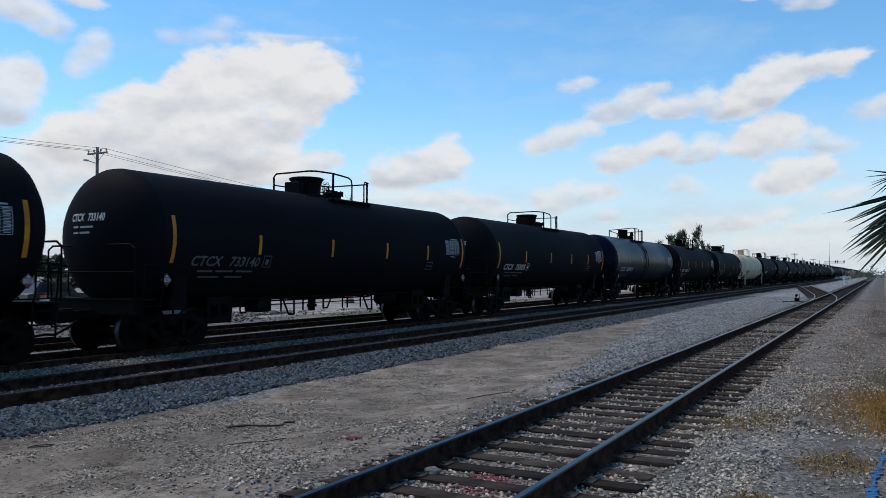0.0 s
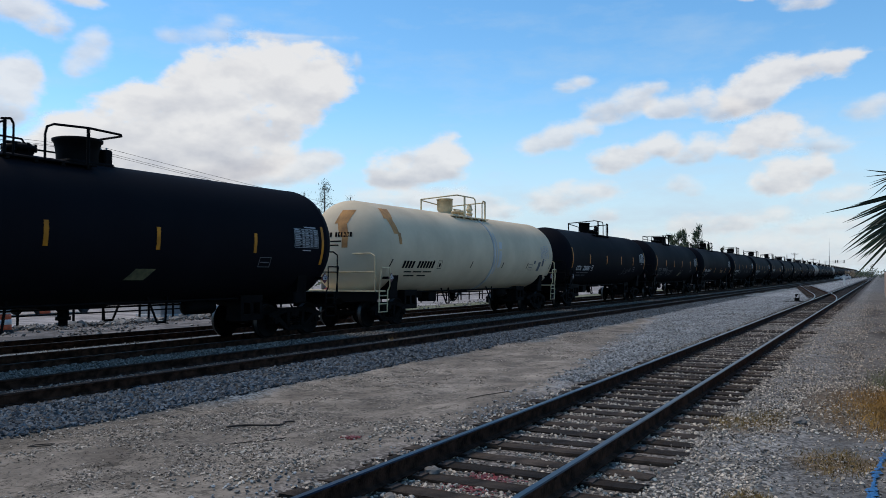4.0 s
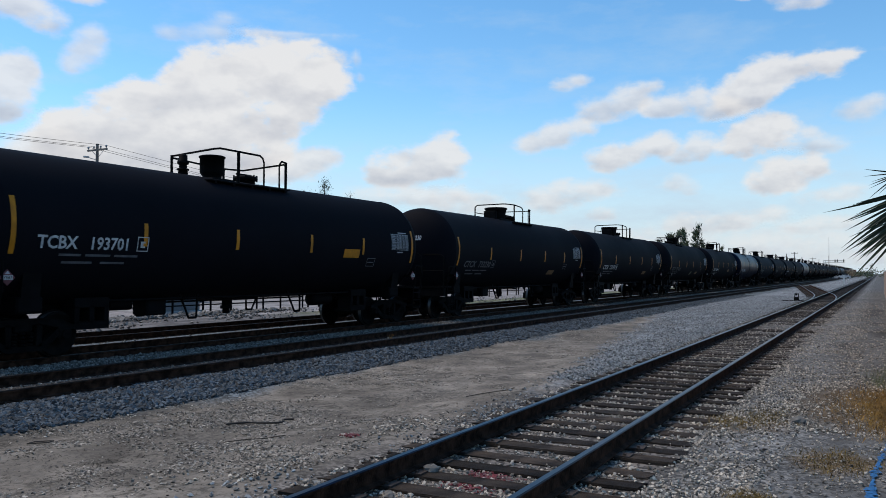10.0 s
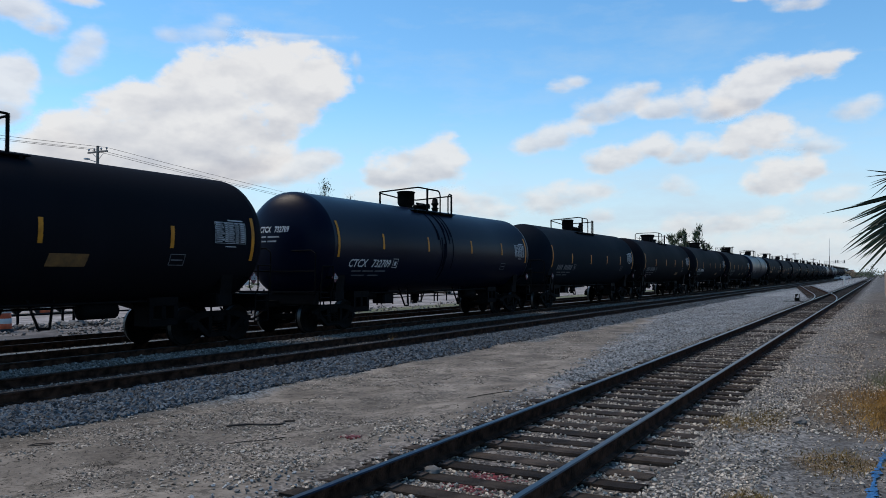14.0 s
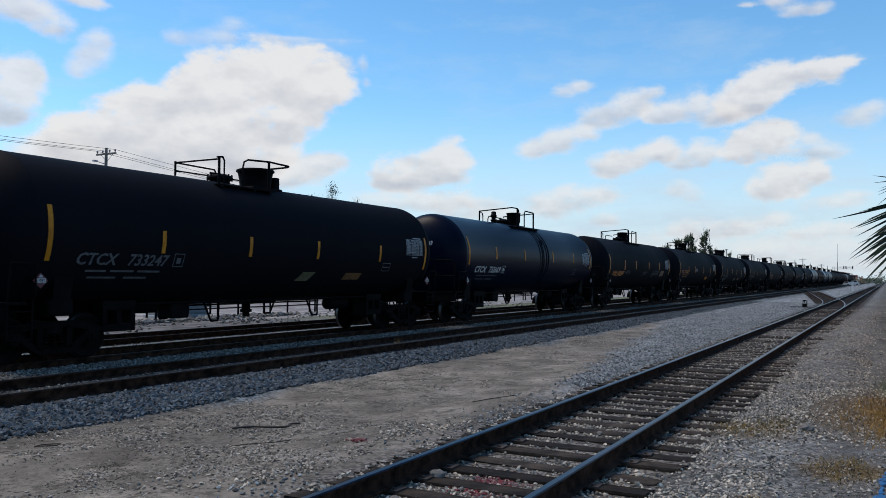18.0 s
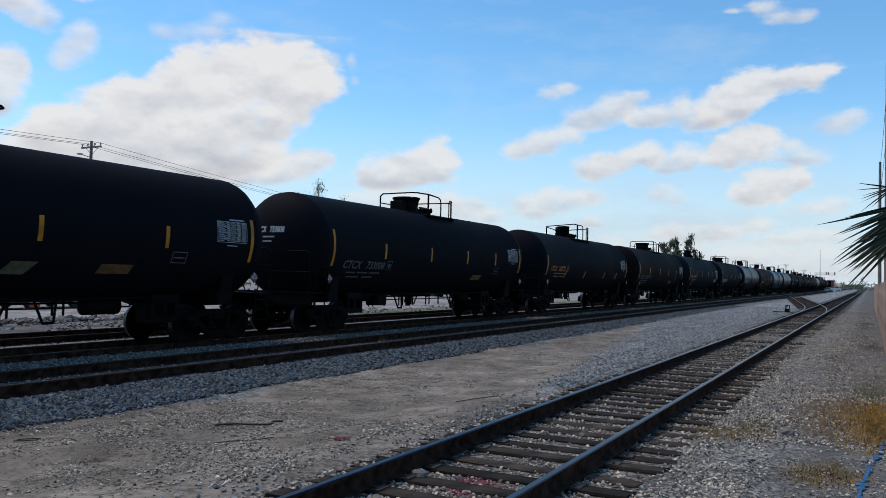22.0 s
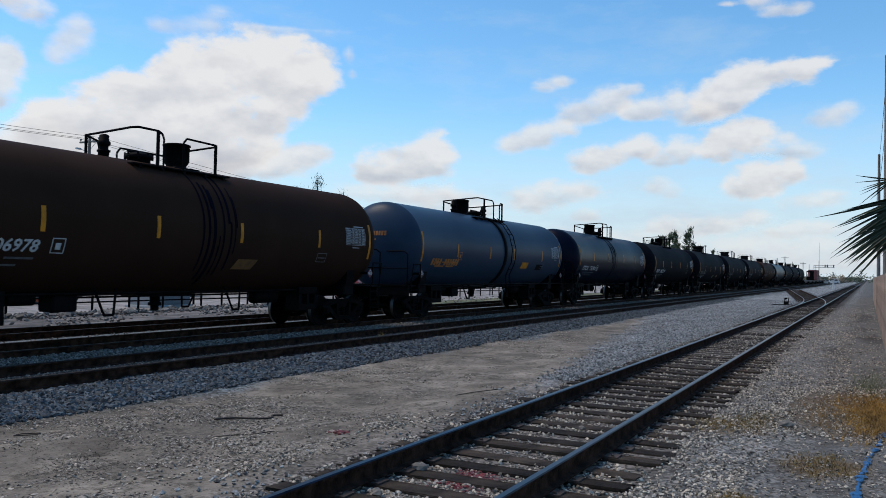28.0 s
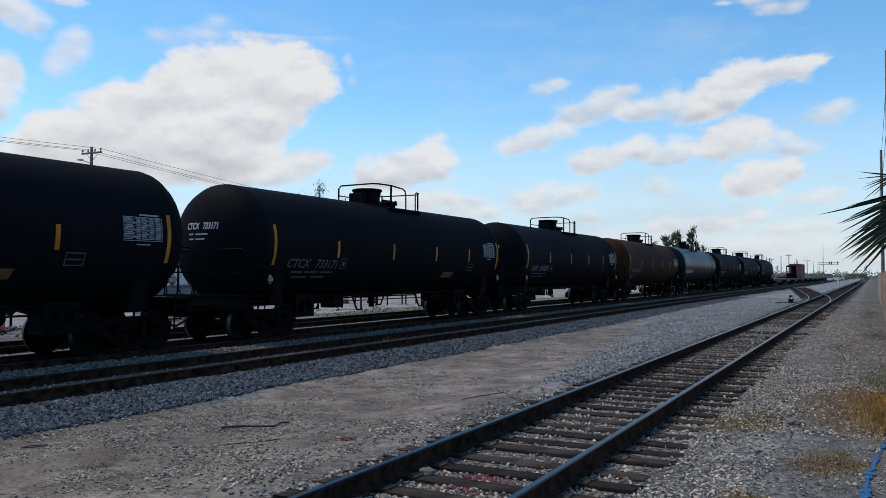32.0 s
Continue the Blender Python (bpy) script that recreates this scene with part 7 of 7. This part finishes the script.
# ---- loose stone, by the bed ----
def all_stones():
    rng = np.random.default_rng(3)
    xy = strewn(rng, 30000, 5.0, 75, 9.55, 10.98)
    keep = rng.uniform(0, 1, len(xy)) < np.interp(xy[:, 1] + 0.5 * cluster(xy, 0.8, 1), [9.55, 10.25], [0.12, 1])
    stones("ballast", "blue-grey crushed stone ballast beside the main track", xy[keep], rng.uniform(0.045, 0.10, keep.sum()), M_BALLAST, "ballast", 0.3, seed=11)
    xy = strewn(rng, 13000, 6.5, 70, 12.95, 14.55)
    stones("ballast", "dusty grey crushed stone between the main tracks", xy, rng.uniform(0.035, 0.08, len(xy)), M_DUSTY, "ballast", 0.3, seed=12)
    xy = strewn(rng, 3600, 6.5, 60, 11.35, 12.65)
    stones("ballast", "dusty crushed stone inside the main track", xy, rng.uniform(0.03, 0.06, len(xy)), M_DUSTY, "ballast", 0.45, seed=13)
    xy = strewn(rng, 2200, 8.5, 60, 14.6, 20.5)
    stones("ballast", "scattered crushed stone under the train", xy, rng.uniform(0.03, 0.07, len(xy)), M_DUSTY, "ballast", 0.4, seed=23)
    # between the ties of the siding
    xy = strewn(rng, 30000, 3.4, 60, 1.75, 4.75)
    off = np.abs((xy[:, 0] + 3.9 + 0.2675) % 0.535 - 0.2675)
    keep = (off > 0.118) | (rng.uniform(0, 1, len(xy)) < 0.10 * (cluster(xy, 0.9, 2) > 0.5))
    keep &= rng.uniform(0, 1, len(xy)) < np.where(xy[:, 0] < 9.5, np.clip(2.4 * cluster(xy, 1.1, 3) - 0.6, 0.1, 1), 1)
    stones("gravel", "pale crushed limestone between the siding ties", xy[keep], rng.uniform(0.022, 0.055, keep.sum()), M_GRAVEL, "gravel", 0.3, seed=14)
    # the shoulder towards the fence
    xy = strewn(rng, 46000, 5.5, 62, -0.35, 1.95)
    dens = cluster(xy, 1.0, 4)
    bare = np.where((xy[:, 0] < 10.9) & (xy[:, 1] < 0.75 + 0.4 * dens), 0.14, 1) * np.where(((xy[:, 0] - 13.2) / 2.0) ** 2 + ((xy[:, 1] - 0.25) / 0.8) ** 2 < 1, 0.3, 1)
    bare *= np.where((xy[:, 0] > 17) & (xy[:, 1] < 0.35), 0.35, 1)
    keep = rng.uniform(0, 1, len(xy)) < np.clip(0.25 + 1.6 * (dens - 0.32), 0.12, 0.95) * bare
    stones("gravel", "pale crushed limestone beside the siding", xy[keep], rng.uniform(0.016, 0.050, keep.sum()), M_GRAVEL, "gravel", 0.3, seed=15)
    xy = strewn(rng, 6500, 3.4, 45, 4.5, 5.6)
    off = np.abs((xy[:, 0] + 3.9 + 0.2675) % 0.535 - 0.2675)
    keep = (rng.uniform(0, 1, len(xy)) < np.interp(xy[:, 1], [4.7, 5.6], [1, 0.15]) * np.clip(2.6 * cluster(xy, 0.9, 5) - 0.8, 0.03, 1) * np.where(xy[:, 0] < 10, 0.55, 1)) & ((off > 0.12) | (xy[:, 1] > 4.72))
    stones("gravel", "grey gravel along the edge of the siding", xy[keep], rng.uniform(0.025, 0.055, keep.sum()), M_GREYGRAVEL, "gravel", 0.3, seed=16)
    # patches of fine stone on the sand, with bare sand between
    xy = strewn(rng, 95000, 4.0, 55, 5.0, 9.9)
    dens = 0.6 * cluster(xy, 0.55, 6) + 0.4 * cluster(xy, 2.1, 7)
    keep = rng.uniform(0, 1, len(xy)) < np.clip(8.0 * (dens - np.interp(xy[:, 0], [6.0, 9.0], [0.45, 0.495])), 0.012, 1)
    stones("pebbles", "small grey pebbles strewn over the sand", xy[keep], 0.010 + 0.04 * rng.uniform(0, 1, keep.sum()) ** 2.2, M_PEBBLE, "pebbles", 0.36, 0.42, seed=17)
    xy = strewn(rng, 26000, 4.0, 16, 5.1, 9.6)
    dens = 0.5 * cluster(xy, 0.7, 41) + 0.5 * cluster(xy, 2.6, 42)
    keep = rng.uniform(0, 1, len(xy)) < np.clip(7.0 * (dens - 0.5), 0.01, 0.9) * np.interp(xy[:, 0], [8, 13], [1, 0.5])
    stones("litter", "dark litter of bark and grit on the sand", xy[keep], 0.007 + 0.02 * rng.uniform(0, 1, keep.sum()) ** 2, M_LITTER, "litter", 0.4, 0.4, seed=33)
    xy = strewn(rng, 5200, 5.0, 75, 10.95, 11.3)
    stones("ballast", "loose crushed stone against the near rail", xy[cluster(xy, 1.5, 43) > 0.5], 0.06, M_BALLAST, "ballast", 0.3, seed=34)
    # heaps of coarser stone beside the siding
    heaps = ((8.75, 5.4, 0.34, 0.17, 420), (9.3, 5.0, 0.3, 0.08, 160), (6.3, 5.38, 0.30, 0.12, 330), (6.85, 5.95, 0.13, 0.08, 90), (7.1, 6.4, 0.16, 0.07, 60), (5.6, 6.2, 0.35, 0.3, 160), (10.6, 4.85, 0.5, 0.06, 120))
    xy = np.concatenate([np.stack([rng.normal(cx, sx, k), rng.normal(cy, sy, k)], -1) for cx, cy, sx, sy, k in heaps])
    stones("stone_heaps", "heaps of pale and dark broken stone on the sand", xy, 0.012 + 0.05 * rng.uniform(0, 1, len(xy)) ** 2.0, M_GRAVEL, "gravel", 0.3, 0.55, seed=31)
    xy = strewn(rng, 26000, 14, 75, 4.7, 9.8)
    keep = (xy[:, 0] - 12) * 0.17 - (xy[:, 1] - 4.9) + 1.2 * (cluster(xy, 0.9, 8) - 0.5) > rng.uniform(-0.3, 0.5, len(xy))
    stones("gravel", "blue-grey gravel spread over the sand", xy[keep], rng.uniform(0.03, 0.065, keep.sum()), M_GREYGRAVEL, "gravel", 0.3, seed=20)
    # broken lumps over the edge of the lot
    xy = strewn(rng, 2600, 9.5, 60, 22.2, 27.6)
    keep = cluster(xy, 0.7, 9) > 0.45
    stones("rubble", "scattered lumps of broken concrete and dirt", xy[keep], rng.uniform(0.05, 0.20, keep.sum()), M_RUBBLE, "rubble", 0.3, 0.6, seed=21)
    xy = strewn(rng, 9000, 5.5, 16, -0.3, 1.5)
    keep = rng.uniform(0, 1, len(xy)) < np.clip(5 * (cluster(xy, 1.3, 11) - 0.42), 0.03, 0.8)
    stones("pebbles", "small pebbles on the sand by the fence", xy[keep], rng.uniform(0.010, 0.03, keep.sum()), M_PEBBLE, "pebbles", 0.3, 0.6, seed=22)
    xy = np.stack([rng.normal(6.8, 0.28, 150), rng.normal(3.35, 0.14, 150)], -1)
    stones("red_stones", "gravel splashed with red marking paint", xy, rng.uniform(0.02, 0.05, 150), M_REDPAINT, "gravel", 0.25, 0.6, seed=18)
    xy = np.stack([rng.normal(8.05, 0.06, 40), rng.normal(5.62, 0.06, 40)], -1)
    stones("red_stones", "pebbles splashed with red marking paint", xy, rng.uniform(0.02, 0.045, 40), M_REDPAINT, "gravel", 0.25, 0.6, seed=19)


M_LITTER = mat("dark_litter", (0.045, 0.038, 0.030), 0.95, vary=0.4, scale=30.0, island=0.6)
M_PEBBLE = mat("grey_pebble", (0.24, 0.21, 0.172), 0.9, vary=0.3, scale=30.0, island=0.85)
all_stones()
for x, y, s in ((6.9, 3.86, 0.17), (11.5, 0.95, 0.18), (7.55, 0.72, 0.10), (9.75, 3.15, 0.10), (5.95, 3.75, 0.12)):
    rock = Shape().lathe((0, 0, 0), "z", [(-0.2, 0.3), (0.0, 0.52), (0.22, 0.46), (0.34, 0.26), (0.38, 0.05)], 9, smooth=False)
    rng = random.Random(int(x * 100))
    rock.v = [(a * s * rng.uniform(0.8, 1.2), b * s * rng.uniform(0.6, 0.9), c * s * rng.uniform(0.8, 1.1) + 0.01) for a, b, c in rock.v]
    thing("rock", "single pale rough limestone rock", "rock", pose(x, y, -0.02, 0, 0, 40 * x), "loose rocks", shape=rock, mats=M_RUBBLE)


def motions():
    """All that moves: the train on its track and the clouds on the wind."""
    # the train runs a little unevenly: seconds, metres ahead of (-) or behind (+) its mean speed
    surge = ((0, 0.08), (1, 0.09), (2, -0.26), (3, -0.12), (6, 0.33), (7, 0.09), (8, 0.11), (9, -0.03), (10, 0.00), (11, -0.10), (12, -0.17), (13, -0.17), (14, 0.36),
             (17, -0.41), (18, -0.35), (19, -0.22), (20, -0.28), (21, -0.15), (22, -0.34), (23, -0.53), (24, -0.34), (25, -0.47), (28, -0.29), (29, -0.05), (30, -0.60), (31, -0.05), (32, -0.35))
    for ob, spot in ROLLING:
        walk(ob, [(t, pose(-SPEED * t + off, 0, 0) @ spot) for t, off in surge])
    for ob, drift in DRIFTING:
        walk(ob, [(0, pose(*EYE)), (32, pose(EYE.x, EYE.y, EYE.z, 0, 0, drift))])


motions()
